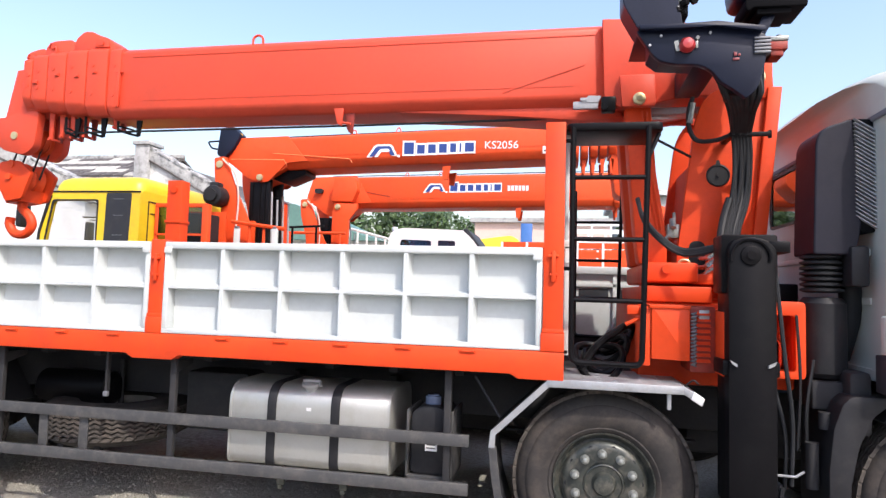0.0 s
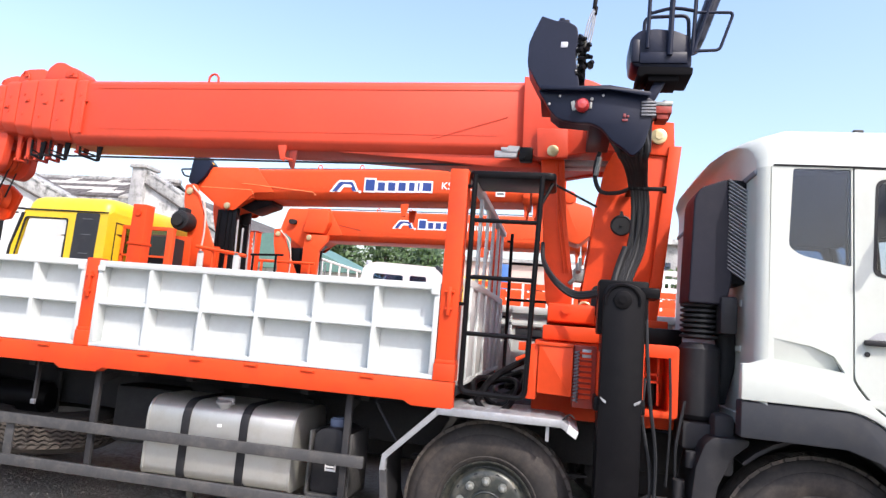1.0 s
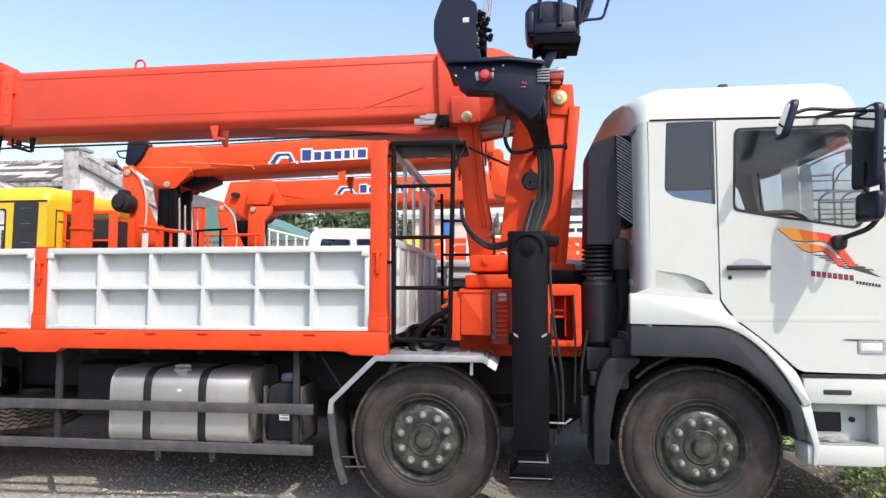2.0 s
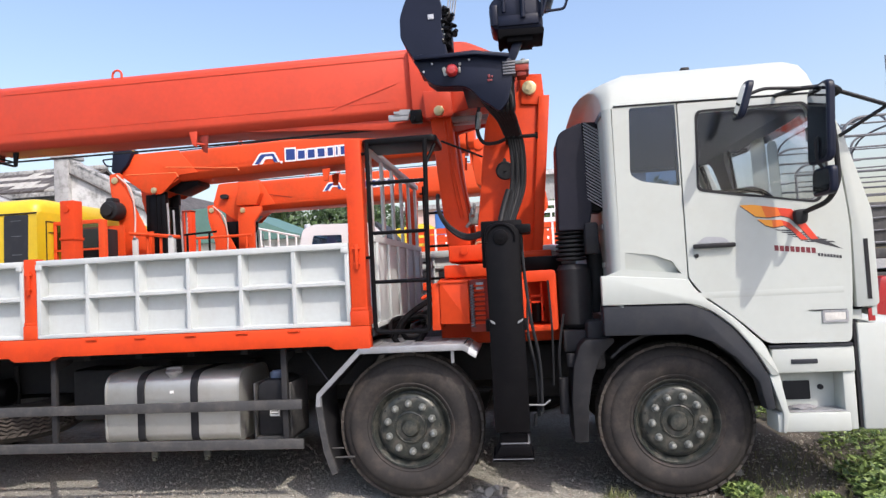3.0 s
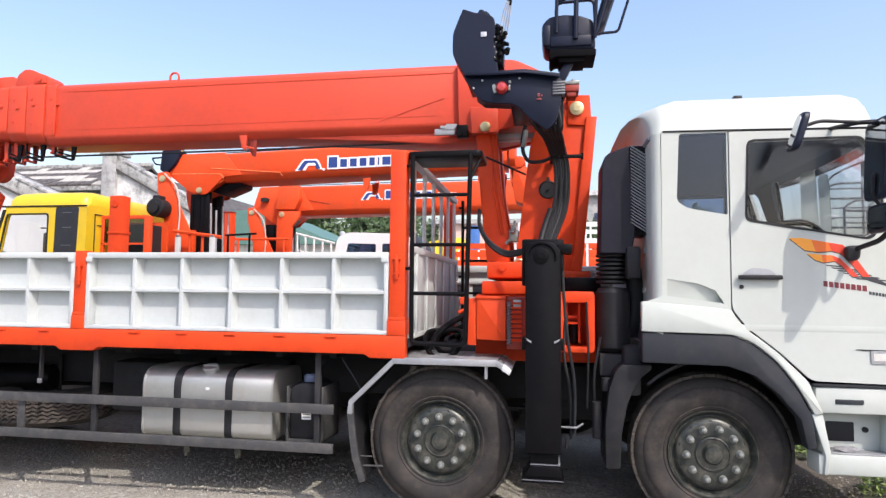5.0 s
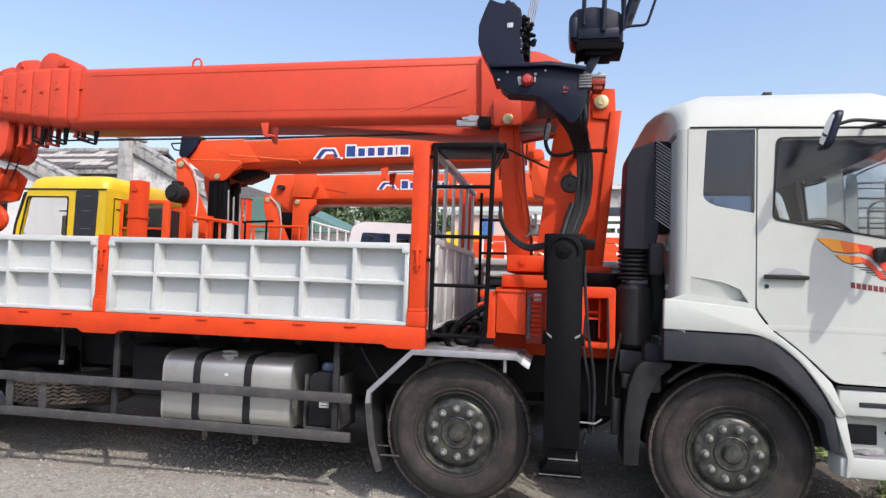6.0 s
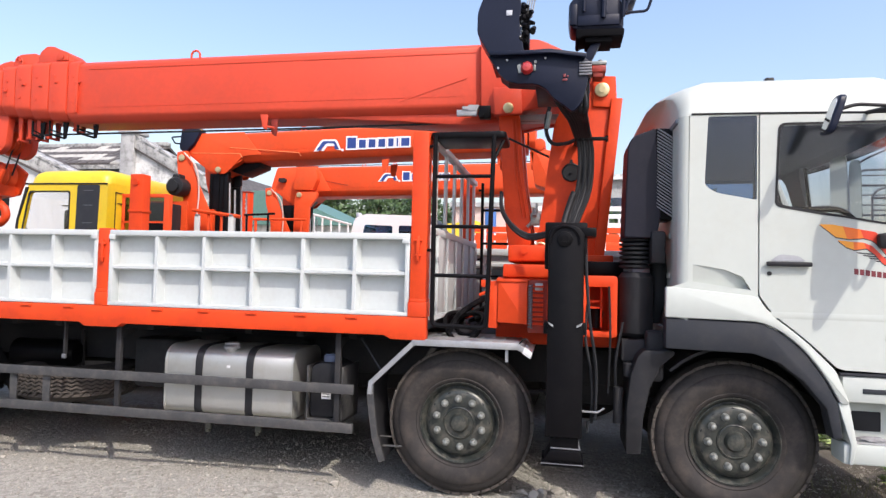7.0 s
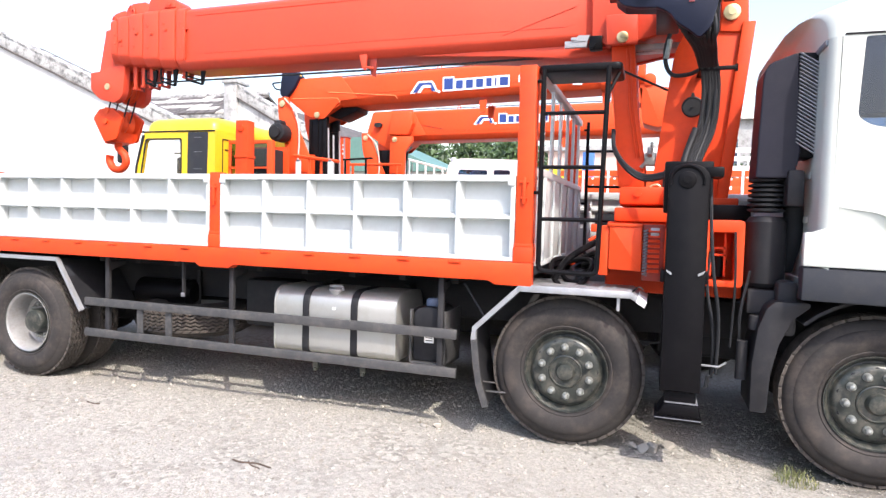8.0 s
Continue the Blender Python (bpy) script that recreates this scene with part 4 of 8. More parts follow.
# doors
for near in (True, False):
    y0, y1 = (YS - 0.006, YS + 0.032) if near else (YF - 0.032, YF + 0.006)
    door = part("door", prism(door_out, y0, y1, [d_win], bevel=0.0), CABWHITE, truck, "white cab door with an orange and red wing stripe" if near else "")
    pane = part("door_window", prism(d_win, YS + 0.006 if near else YF - 0.014, YS + 0.014 if near else YF - 0.006), PANE, door)
    pane.visible_shadow = False
    ye = y0 if near else y1
    seal_out = [(a + (0.016 if a > 2.45 else -0.014), b + (0.014 if b > 2.35 else -0.016)) for a, b in d_win]
    part("window_seal", prism(seal_out, ye - 0.003, ye + 0.003, [d_win]), PLASTIC, door)
    if near:
        part("crease", prism([(YS - 0.006, 1.378), (YS - 0.0095, 1.394), (YS - 0.006, 1.42)], 1.99, 2.93, axis="x"), CABWHITE, door)
        part("handle_dish", prism(rounded([(2.005, 1.695), (2.06, 1.655), (2.24, 1.665), (2.275, 1.72), (2.22, 1.77), (2.08, 1.77)], 0.03, 4), YS - 0.0085, YS - 0.004), CABWHITE, door)
        # grey plate paints in the shade at the top of the dish
        part("dish_shade", prism(rounded([(2.03, 1.745), (2.25, 1.745), (2.20, 1.782), (2.09, 1.790)], 0.02, 4), YS - 0.0105, YS - 0.008), LOUVRE, door)
        part("door_handle", join(box(2.005, 2.275, YS - 0.045, YS - 0.018, 1.712, 1.742, 0.009), box(2.015, 2.05, YS - 0.03, YS - 0.004, 1.714, 1.740, 0.004), box(2.235, 2.265, YS - 0.03, YS - 0.004, 1.714, 1.740, 0.004)), PLASTIC, door, "black door handle")
        part("key_lock", cyl((2.03, YS - 0.012, 1.665), (2.03, YS - 0.004, 1.665), 0.014, seg=14), HOSE, door)
        part("lamp_rim", prism(rounded([(2.785, 1.188), (2.945, 1.188), (2.945, 1.268), (2.785, 1.268)], 0.012, 3), YS - 0.014, YS - 0.004, [rounded([(2.80, 1.203), (2.93, 1.203), (2.93, 1.255), (2.80, 1.255)], 0.008, 3)]), GALV, door)
        part("side_lamp", join(box(2.80, 2.93, YS - 0.011, YS - 0.005, 1.203, 1.255, 0.004), *[box(2.812 + 0.024 * k, 2.818 + 0.024 * k, YS - 0.0125, YS - 0.0105, 1.207, 1.251) for k in range(5)]), LAMPGLASS, door, "clear side lamp")
        part("lamp_trim", prism(rounded([(2.70, 1.275), (2.94, 1.272), (2.94, 1.262), (2.74, 1.268)], 0.003, 2), YS - 0.012, YS - 0.004), PLASTIC, door)
        # wing-shaped stripes, red bars for the maker's mark
        w1a = [(2.325, 1.985), (2.40, 1.985), (2.56, 1.955), (2.58, 1.900), (2.50, 1.893), (2.42, 1.905)]
        w1b = [(2.56, 1.955), (2.645, 1.94), (2.685, 1.905), (2.80, 1.735), (2.755, 1.735), (2.66, 1.858), (2.63, 1.885), (2.58, 1.900)]
        w2a = [(2.43, 1.885), (2.51, 1.877), (2.58, 1.872), (2.595, 1.835), (2.53, 1.825), (2.48, 1.842)]
        w2b = [(2.58, 1.872), (2.63, 1.850), (2.735, 1.735), (2.695, 1.735), (2.64, 1.80), (2.595, 1.835)]
        w1m = [(2.46, 1.974), (2.56, 1.955), (2.58, 1.900), (2.50, 1.893), (2.485, 1.895)]
        w2m = [(2.52, 1.876), (2.58, 1.872), (2.595, 1.835), (2.53, 1.825), (2.525, 1.826)]
        w1a, w2a = [w1a[0], w1a[1], w1m[0], w1m[4], w1a[5]], [w2a[0], w2m[0], w2m[4], w2a[5]]
        for pts, m in ((w1a, DECAL_ORANGE), (w1m, DECAL_MID), (w1b, DECAL_RED), (w2a, DECAL_ORANGE), (w2m, DECAL_MID), (w2b, DECAL_RED)):
            part("stripe", prism(pts, YS - 0.0075, YS - 0.0055), m, door)
            part("stripe", prism([(a, b - 0.007) for a, b in pts], YS - 0.0067, YS - 0.0055), DECAL_DARK, door)
        for k in range(6):
            a = 2.535 + 0.035 * k
            part("stripe", prism([(a, 1.812 - 0.017 * k), (a + 0.13 + 0.01 * k, 1.800 - 0.017 * k), (a + 0.145 + 0.01 * k, 1.790 - 0.017 * k), (a + 0.015, 1.803 - 0.017 * k)], YS - 0.0072, YS - 0.0055), DECAL_DARK, door)
        part("stripe", prism([(2.72, 1.740), (2.82, 1.735), (2.945, 1.660), (2.80, 1.705)], YS - 0.0073, YS - 0.0055), DECAL_DARK, door)
        for k in range(8):
            a = 2.525 + 0.0325 * k
            part("maker_bar", prism([(a, 1.672 - 0.004 * k), (a + 0.025, 1.669 - 0.004 * k), (a + 0.025, 1.705 - 0.004 * k), (a, 1.708 - 0.004 * k)], YS - 0.0075, YS - 0.0055), DECAL_MAROON, door)
        for k in range(8):
            a = 2.79 + 0.0185 * k
            part("maker_bar", prism([(a, 1.622 - 0.003 * k), (a + 0.014, 1.621 - 0.003 * k), (a + 0.014, 1.641 - 0.003 * k), (a, 1.642 - 0.003 * k)], YS - 0.0075, YS - 0.0055), DECAL_DARK, door)

# interior
for y in (YS + 0.05, YF - 0.062):
    part("pillar_trim", prism([(3.03, 1.95), (3.075, 1.95), (2.875, 2.66), (2.825, 2.66)], y, y + 0.012), PLASTIC, cab)
# unseen dark mass, added to keep light from under the cab
part("added_engine_mass", join(box(1.45, 2.95, 0.62, 1.88, 0.50, 1.18, 0.05), box(2.62, 2.98, 0.18, 0.60, 0.52, 0.98, 0.04), cyl((2.3, 0.62, 0.75), (2.3, 0.55, 0.75), 0.16)), CHASSIS, truck)
part("dashboard", prism(rounded([(2.62, 1.26), (3.10, 1.26), (3.10, 1.98), (2.88, 2.02), (2.72, 1.94)], 0.06), YS + 0.06, YF - 0.06, bevel=0.01), PLASTIC, cab)
part("grab_bar", tube(corner_path([(2.16, 0.20, 2.02), (2.17, 0.20, 2.10), (2.56, 0.20, 2.115), (2.66, 0.20, 2.02), (2.72, 0.20, 1.95)], 0.08, 5), 0.020, 8), BLACK, cab)
for y in (0.35, 1.75):
    part("cab_seat", join(box(1.70, 2.20, y, y + 0.5, 1.45, 1.62, 0.06), prism(rounded([(1.60, 1.55), (1.74, 1.55), (1.66, 2.20), (1.52, 2.20)], 0.05), y, y + 0.5, bevel=0.03), box(1.50, 1.60, y + 0.12, y + 0.38, 2.22, 2.42, 0.03), box(1.8, 2.1, y + 0.1, y + 0.4, 1.26, 1.46)), SEATCLOTH, cab)
part("steering_wheel", join(tube([(2.52 + 0.10 * math.sin(a), 2.0 + 0.22 * math.cos(a), 2.02 + 0.19 * math.sin(a)) for a in np.linspace(0, 2 * math.pi, 25)[:-1]], 0.014, 8, True), cyl((2.52, 2.0, 2.02), (2.75, 2.0, 1.85), 0.03)), PLASTIC, cab)
part("cab_back_lining", box(1.508, 1.522, YS + 0.08, YF - 0.08, 1.27, 1.93), CLOTH, cab)
for y in (YS + 0.036, YF - 0.046):
    part("inner_pillar", box(1.945, 2.00, y, y + 0.01, 1.5, 2.66), PLASTIC, cab)
part("far_lining", prism([(1.52, 1.30), (2.14, 1.30), (2.20, 2.00), (2.16, 2.30), (2.10, 2.66), (1.52, 2.66)], YF - 0.075, YF - 0.055, [rounded([(1.68, 2.22), (1.92, 2.22), (1.92, 2.58), (1.68, 2.58)], 0.04, 4)]), SEATCLOTH, cab)
part("seat_belt", join(box(1.96, 1.965, 2.44, 2.49, 1.5, 2.55), cyl((1.962, 2.46, 2.55), (1.962, 2.50, 2.55), 0.03)), PLASTIC, cab)

# wheel arch, fender band, step box, bumper
part("fender_band", join(prism(rounded([(1.397, 1.565), (1.955, 1.515), (2.05, 1.392), (2.24, 1.245), (2.42, 1.062), (2.50, 0.86), (2.45, 0.855), (2.37, 1.01), (2.24, 1.185), (2.10, 1.30), (1.98, 1.352), (1.397, 1.362)], [0.02, 0.03, 0.05, 0.1, 0.03, 0.01, 0.01, 0.1, 0.1, 0.1, 0.1, 0.01], 4), YS - 0.012, YS + 0.05, bevel=0.008)), CABWHITE, truck)
arch = [(1.40, 1.355), (1.98, 1.345), (2.09, 1.295), (2.235, 1.18), (2.36, 1.005), (2.44, 0.85), (2.465, 0.64)]
arch_in = [(2.41, 0.63), (2.37, 0.82), (2.24, 0.98), (2.10, 1.09), (1.94, 1.145), (1.40, 1.155)]
part("wheel_arch", prism(arch + arch_in, YS + 0.0, YS + 0.12, bevel=0.01), GREYPLASTIC, truck, "dark grey plastic wheel arch")
part("arch_liner", prism([(1.88 + 0.60 * math.cos(radians(a)), 0.56 + 0.60 * math.sin(radians(a))) for a in range(27, 136, 9)] + [(1.88 + 0.62 * math.cos(radians(a)), 0.56 + 0.62 * math.sin(radians(a))) for a in range(135, 26, -9)], 0.06, 0.62), PLASTIC, truck)
part("cab_mudguard", prism(rounded([(1.28, 1.125), (1.475, 1.13), (1.475, 1.10), (1.385, 1.02), (1.315, 0.86), (1.275, 0.66), (1.262, 0.42), (1.165, 0.42), (1.165, 0.72), (1.19, 0.95), (1.235, 1.08)], 0.015, 3), 0.04, 0.46, bevel=0.008), PLASTIC, truck, "black plastic mudguard")
stepbox = part("step_box", box(2.465, 2.975, YS + 0.012, 0.06, 0.865, 1.030, 0.012), CABWHITE, truck, "white cab entry step")
part("step_back", box(2.50, 2.93, 0.10, 0.13, 0.60, 0.87, 0.004), CABWHITE, stepbox)
part("step_front", box(2.475, 2.93, YS + 0.02, 0.16, 0.478, 0.605, 0.014), CABWHITE, stepbox)
part("step_edge", prism(rounded([(2.435, 0.86), (2.50, 0.86), (2.545, 0.60), (2.52, 0.48), (2.50, 0.48), (2.51, 0.60)], 0.01, 2), YS + 0.0, 0.12, bevel=0.004), CABWHITE, stepbox)
part("step_side", box(2.90, 2.975, YS + 0.03, 0.12, 0.49, 0.87, 0.008), CABWHITE, stepbox)
part("step_tread", box(2.50, 2.91, YS + 0.03, 0.10, 0.606, 0.616, 0.003), GALV, stepbox)
part("step_slot", box(2.58, 2.745, YS + 0.006, YS + 0.016, 0.925, 0.955, 0.004), GREYPLASTIC, stepbox)
part("step_opening", box(2.575, 2.745, 0.094, 0.102, 0.665, 0.79, 0.006), HOSE, stepbox)
part("step_knob", cyl((2.81, 0.085, 0.745), (2.81, 0.10, 0.745), 0.018, seg=14), HOSE, stepbox)
part("sill_trim", box(2.45, 2.965, YS + 0.004, YS + 0.03, 1.032, 1.052, 0.004), GREYPLASTIC, stepbox)
bump = part("bumper", prism(rounded([(3.005, YS + 0.02), (3.26, YS + 0.02), (3.42, 0.20), (3.48, 0.8), (3.48, 1.7), (3.42, 2.30), (3.26, YF - 0.02), (3.005, YF - 0.02), (3.005, 2.2), (3.15, 2.2), (3.15, 0.3), (3.005, 0.3)], [0.01, 0.08, 0.1, 0.2, 0.2, 0.1, 0.08, 0.01, 0, 0, 0, 0], 4), 0.49, 1.175, axis="z", bevel=0.012), CABWHITE, truck, "white front bumper")
part("head_lamp", box(3.30, 3.34, YS + 0.06, 0.32, 0.80, 1.02, 0.02), LAMPGLASS, bump)
part("bumper_gap", box(2.985, 3.003, YS + 0.03, 0.25, 0.50, 1.20), PLASTIC, bump)
part("front_grille", box(3.20, 3.245, 0.35, 2.15, 1.19, 1.60, 0.02), PLASTIC, cab)
part("tail_reflector", box(3.08, 3.12, YS + 0.015, YS + 0.03, 1.185, 1.27, 0.004), REDLAMP, bump)

# mirrors on their arms
mir = part("mirror_arm", join(tube(corner_path([(2.60, YS - 0.0, 2.70), (2.64, -0.34, 2.665), (2.82, -0.36, 2.66), (2.90, -0.30, 2.64), (2.86, YS, 2.62)], 0.06, 4), 0.014, 8),
                              tube(corner_path([(2.78, -0.36, 2.66), (2.80, -0.38, 2.30), (2.80, -0.38, 2.06), (2.77, -0.30, 1.955), (2.69, YS, 1.90)], 0.07, 5), 0.016, 8),
                              tube(corner_path([(2.86, -0.25, 2.67), (3.20, -0.22, 2.545), (3.55, -0.1, 2.43), (3.62, 0.1, 2.30)], 0.08, 4), 0.014, 8),
                              tube(corner_path([(2.98, YS, 2.40), (3.20, -0.22, 2.545)], 0.05, 4), 0.012, 8)), PLASTIC, truck)
def mirror_shell(y0, y1, z0, z1, x, lean, r):
    """A thin upright shell across the truck, leaning forward at the top, and its rear-facing glass."""
    shell = prism(rounded([(y0, z0), (y1, z0), (y1, z1), (y0, z1)], r, 5), x, x + 0.045, axis="x", bevel=0.012)
    pane_ = prism(rounded([(y0 + 0.018, z0 + 0.018), (y1 - 0.018, z0 + 0.018), (y1 - 0.018, z1 - 0.018), (y0 + 0.018, z1 - 0.018)], r * 0.85, 5), x - 0.003, x + 0.001, axis="x")
    for bm in (shell, pane_):
        for v in bm.verts:
            v.co.x += lean * (v.co.z - (z0 + z1) / 2)
    return shell, pane_


shell, pane_ = mirror_shell(-0.54, -0.27, 2.18, 2.665, 2.69, 0.06, 0.06)
part("mirror_head", shell, BLUEBLACK, mir, "", 18)
part("mirror_glass", pane_, MIRROR, mir)
shell, pane_ = mirror_shell(-0.53, -0.29, 1.985, 2.155, 2.685, 0.05, 0.045)
part("wide_mirror", shell, BLUEBLACK, mir, "", 18)
part("mirror_glass", pane_, MIRROR, mir)
part("mirror_foot", prism(rounded([(2.645, 1.93), (2.735, 1.935), (2.725, 1.84), (2.655, 1.83)], 0.03, 4), YS - 0.06, YS - 0.005, bevel=0.012), PLASTIC, mir)
part("loop_handle", tube(corner_path([(2.725, -0.42, 2.36), (2.665, -0.42, 2.33), (2.665, -0.42, 2.19), (2.72, -0.42, 2.12)], 0.04, 4), 0.010, 8), PLASTIC, mir)
shell, pane_ = mirror_shell(-0.415, -0.275, 2.495, 2.735, 2.275, 0.32, 0.06)
part("round_mirror", shell, BLUEBLACK, mir, "", 18)
part("mirror_glass", pane_, MIRROR, mir)
part("mirror_stem", tube(corner_path([(2.33, -0.35, 2.65), (2.42, -0.35, 2.68), (2.64, -0.34, 2.665)], 0.04), 0.011, 8), PLASTIC, mir)

# air intake behind the cab
intake = part("air_intake", prism(rounded([(1.150, 1.90), (1.168, 2.56), (1.20, 2.625), (1.36, 2.685), (1.40, 2.06), (1.37, 1.90)], [0.02, 0.05, 0.04, 0.02, 0.02, 0.02], 4), 0.18, 0.50, bevel=0.01), INTAKE, truck, "tall black air intake stack with a louvred grille", 18)
part("grille_frame", prism(rounded([(1.355, 2.04), (1.50, 2.03), (1.505, 2.68), (1.36, 2.688)], 0.012, 3), 0.20, 0.48, bevel=0.006), BLACK, intake)
first = None
for k in range(25):
    z = 2.120 + 0.0232 * k
    if first is None:
        first = part("slat", prism([(1.373, z), (1.492, z - 0.082), (1.492, z - 0.074), (1.368, z + 0.008)], 0.172, 0.205), LOUVRE, intake)
    else:
        again(first, intake, (0, 0, 0.0232 * k))
for k in range(7):
    z = 1.89 - 0.032 * k
    part("bellows_ring", lathe([(0.085, -0.016), (0.115, -0.006), (0.115, 0.006), (0.085, 0.016)], 24, "z", (1.245, 0.33, z)), HOSE, intake)
part("filter_can", join(lathe([(0.0, 1.66), (0.10, 1.655), (0.125, 1.62), (0.125, 1.22), (0.10, 1.19), (0.0, 1.18)], 28, "z", (1.25, 0.34, 0)), box(1.33, 1.43, 0.15, 0.45, 1.72, 1.95, 0.02)), PLASTIC, intake)
part("hump_hose", tube(smooth_path([(1.40, 0.35, 1.80), (1.42, 0.4, 1.55), (1.38, 0.45, 1.30)], 5), 0.06, 12), HOSE, intake)
part("rear_bracketry", join(box(1.14, 1.40, 0.2, 0.55, 1.02, 1.18, 0.02), box(1.30, 1.42, 0.12, 0.3, 0.9, 1.25, 0.03), cyl((1.18, 0.14, 1.02), (1.18, 0.14, 0.93), 0.03, seg=14), cyl((1.12, 0.15, 0.85), (1.12, 0.15, 0.60), 0.035, seg=12)), CHASSIS, truck)
part("cable_run", join(tube(smooth_path([(1.05, 0.16, 1.55), (1.06, 0.14, 1.2), (1.05, 0.16, 0.8)], 6), 0.008, 6), tube(smooth_path([(1.15, 0.2, 1.3), (1.10, 0.17, 1.0), (1.12, 0.2, 0.7)], 6), 0.010, 6)), HOSE, truck)

# ---- the orange loader crane on the truck ----
crane = thing("truck_crane", (0.75, 1.25, 1.08), "orange telescopic loader crane standing behind the cab of the white truck", "crane")
YC = 1.25


def boom_section(x0, x1, z0, z1, y0, y1, parent, name="boom", mat=None, cut=0.07, low=0.13, tilt=0.0, label=""):
    """A long box boom: small chamfers above, deep ones below. tilt: metres of rise from x0 to x1."""
    ring = rounded([(y0, z0 + low), (y0, z1 - cut * 0.7), (y0 + cut, z1), (y1 - cut, z1), (y1, z1 - cut * 0.7), (y1, z0 + low), (y1 - 0.06, z0), (y0 + 0.06, z0)], 0.02, 2)
    bm = prism(ring, x0, x1, axis="x", bevel=0.004)
    if tilt:
        for v in bm.verts:
            v.co.z += tilt * (v.co.x - x0) / (x1 - x0)
    return part(name, bm, mat or BOOM_ORANGE, parent, label)


BY0, BY1 = 0.90, 1.34
boom = boom_section(-4.10, 0.04, 3.02, 3.645, BY0, BY1, crane, low=0.07, label="orange main boom, laid level over the bed")
# seams along the boom
part("seam", box(-3.9, -0.05, BY0 - 0.004, BY0 + 0.002, 3.545, 3.552), BOOM_ORANGE, boom)
part("seam", box(-3.8, -0.2, BY0 - 0.003, BY0 + 0.002, 3.165, 3.169), BOOM_ORANGE, boom)
part("seam", prism([(-0.72, 3.13), (-0.12, 3.32), (-0.12, 3.33), (-0.72, 3.14)], BY0 - 0.005, BY0 + 0.002), BOOM_ORANGE, boom)
part("lifting_eye", tube([(-2.812, 0.93, 3.595), (-2.810, 0.93, 3.645)] + [(-2.765 - 0.046 * math.cos(a), 0.93, 3.645 + 0.050 * math.sin(a)) for a in np.linspace(0.2, math.pi - 0.2, 11)] + [(-2.720, 0.93, 3.645), (-2.718, 0.93, 3.595)], 0.010, 8), BOOM_ORANGE, boom)
part("belly_plate", prism([(-1.9, 3.04), (0.10, 3.04), (0.17, 2.945), (-0.15, 2.925), (-0.75, 2.975)], 0.96, 1.30, bevel=0.01), BOOM_ORANGE, boom)
# boom foot: cheek plates back to the tower hinge
for y0, y1 in ((0.84, 0.90), (1.60, 1.66)):
    part("boom_cheek", prism(rounded([(0.0, 3.64), (0.50, 3.62), (0.74, 3.50), (1.08, 3.24), (1.10, 3.10), (0.98, 3.02), (0.62, 3.06), (0.16, 2.965), (0.02, 3.05)], [0.01, 0.06, 0.1, 0.08, 0.06, 0.08, 0.1, 0.04, 0.03], 4), y0, y1, bevel=0.006), BOOM_ORANGE, boom)
part("boom_foot", prism([(0.04, 3.63), (0.50, 3.61), (0.74, 3.48), (0.78, 3.10), (0.55, 3.06), (0.16, 2.98), (0.04, 3.0)], 0.90, 1.60), BOOM_ORANGE, boom)
part("cheek_gusset", prism(rounded([(0.12, 3.20), (0.36, 3.20), (0.37, 2.97), (0.14, 2.97)], 0.015, 3), 0.79, 0.84, bevel=0.006), BOOM_ORANGE, boom)
part("hinge_pin", join(cyl((0.255, 0.765, 3.02), (0.255, 0.80, 3.02), 0.044, bevel=0.006), cyl((0.255, 0.755, 3.02), (0.255, 0.77, 3.02), 0.022, seg=6)), BRASS, boom, "zinc-plated hinge pin")
part("guide_plate", join(box(-0.20, -0.02, 0.865, 0.90, 2.985, 3.04, 0.005), box(-0.15, -0.10, 0.855, 0.87, 3.04, 3.065, 0.004), prism([(-0.14, 3.03), (-0.02, 3.03), (0.0, 3.075), (-0.09, 3.08)], 0.86, 0.90)), LOUVRE, boom)
part("guide_block", join(box(0.0, 0.10, 0.82, 0.90, 2.95, 3.06, 0.012), cyl((0.02, 0.80, 2.98), (0.02, 0.83, 2.98), 0.025, seg=12)), BLACK, boom)
part("hydraulic_bar", box(0.33, 0.82, 0.95, 1.10, 2.955, 3.005, 0.008), GALV, boom)
# bracket under the boom
rb = part("rope_bracket", join(prism([(-2.075, 3.06), (-1.995, 3.06), (-2.005, 2.915), (-2.045, 2.935)], 0.925, 0.945, bevel=0.004), cyl((-2.03, 0.935, 2.95), (-1.93, 0.935, 2.93), 0.011, seg=8)), BOOM_ORANGE, boom)
# orange plate in shade: the shade is painted in as dark red
part("bracket_plate", prism([(-1.985, 3.06), (-1.905, 3.06), (-1.925, 2.86), (-1.955, 2.87), (-1.975, 2.90)], 0.96, 0.98, bevel=0.004), DARKRED, rb)
# telescope collars at the boom end, higher than the boom
for k, (xa, xb, up, dn, out) in enumerate(((-4.13, -4.02, 3.650, 3.035, 0.008), (-4.34, -4.145, 3.660, 3.050, 0.014), (-4.55, -4.355, 3.655, 3.075, 0.012), (-4.74, -4.565, 3.645, 3.100, 0.010), (-4.90, -4.755, 3.630, 3.125, 0.007), (-5.00, -4.915, 3.600, 3.145, 0.004))):
    c = boom_section(xa, xb, dn, up, BY0 - out, BY1 + out, crane, "collar", cut=0.05, low=0.08)
    for pz in (up - 0.17, dn + 0.19):
        part("pad_cover", cyl((xa + 0.05, BY0 - out - 0.005, pz), (xa + 0.05, BY0 - out + 0.002, pz), 0.017, seg=12), BOOM_ORANGE, c)
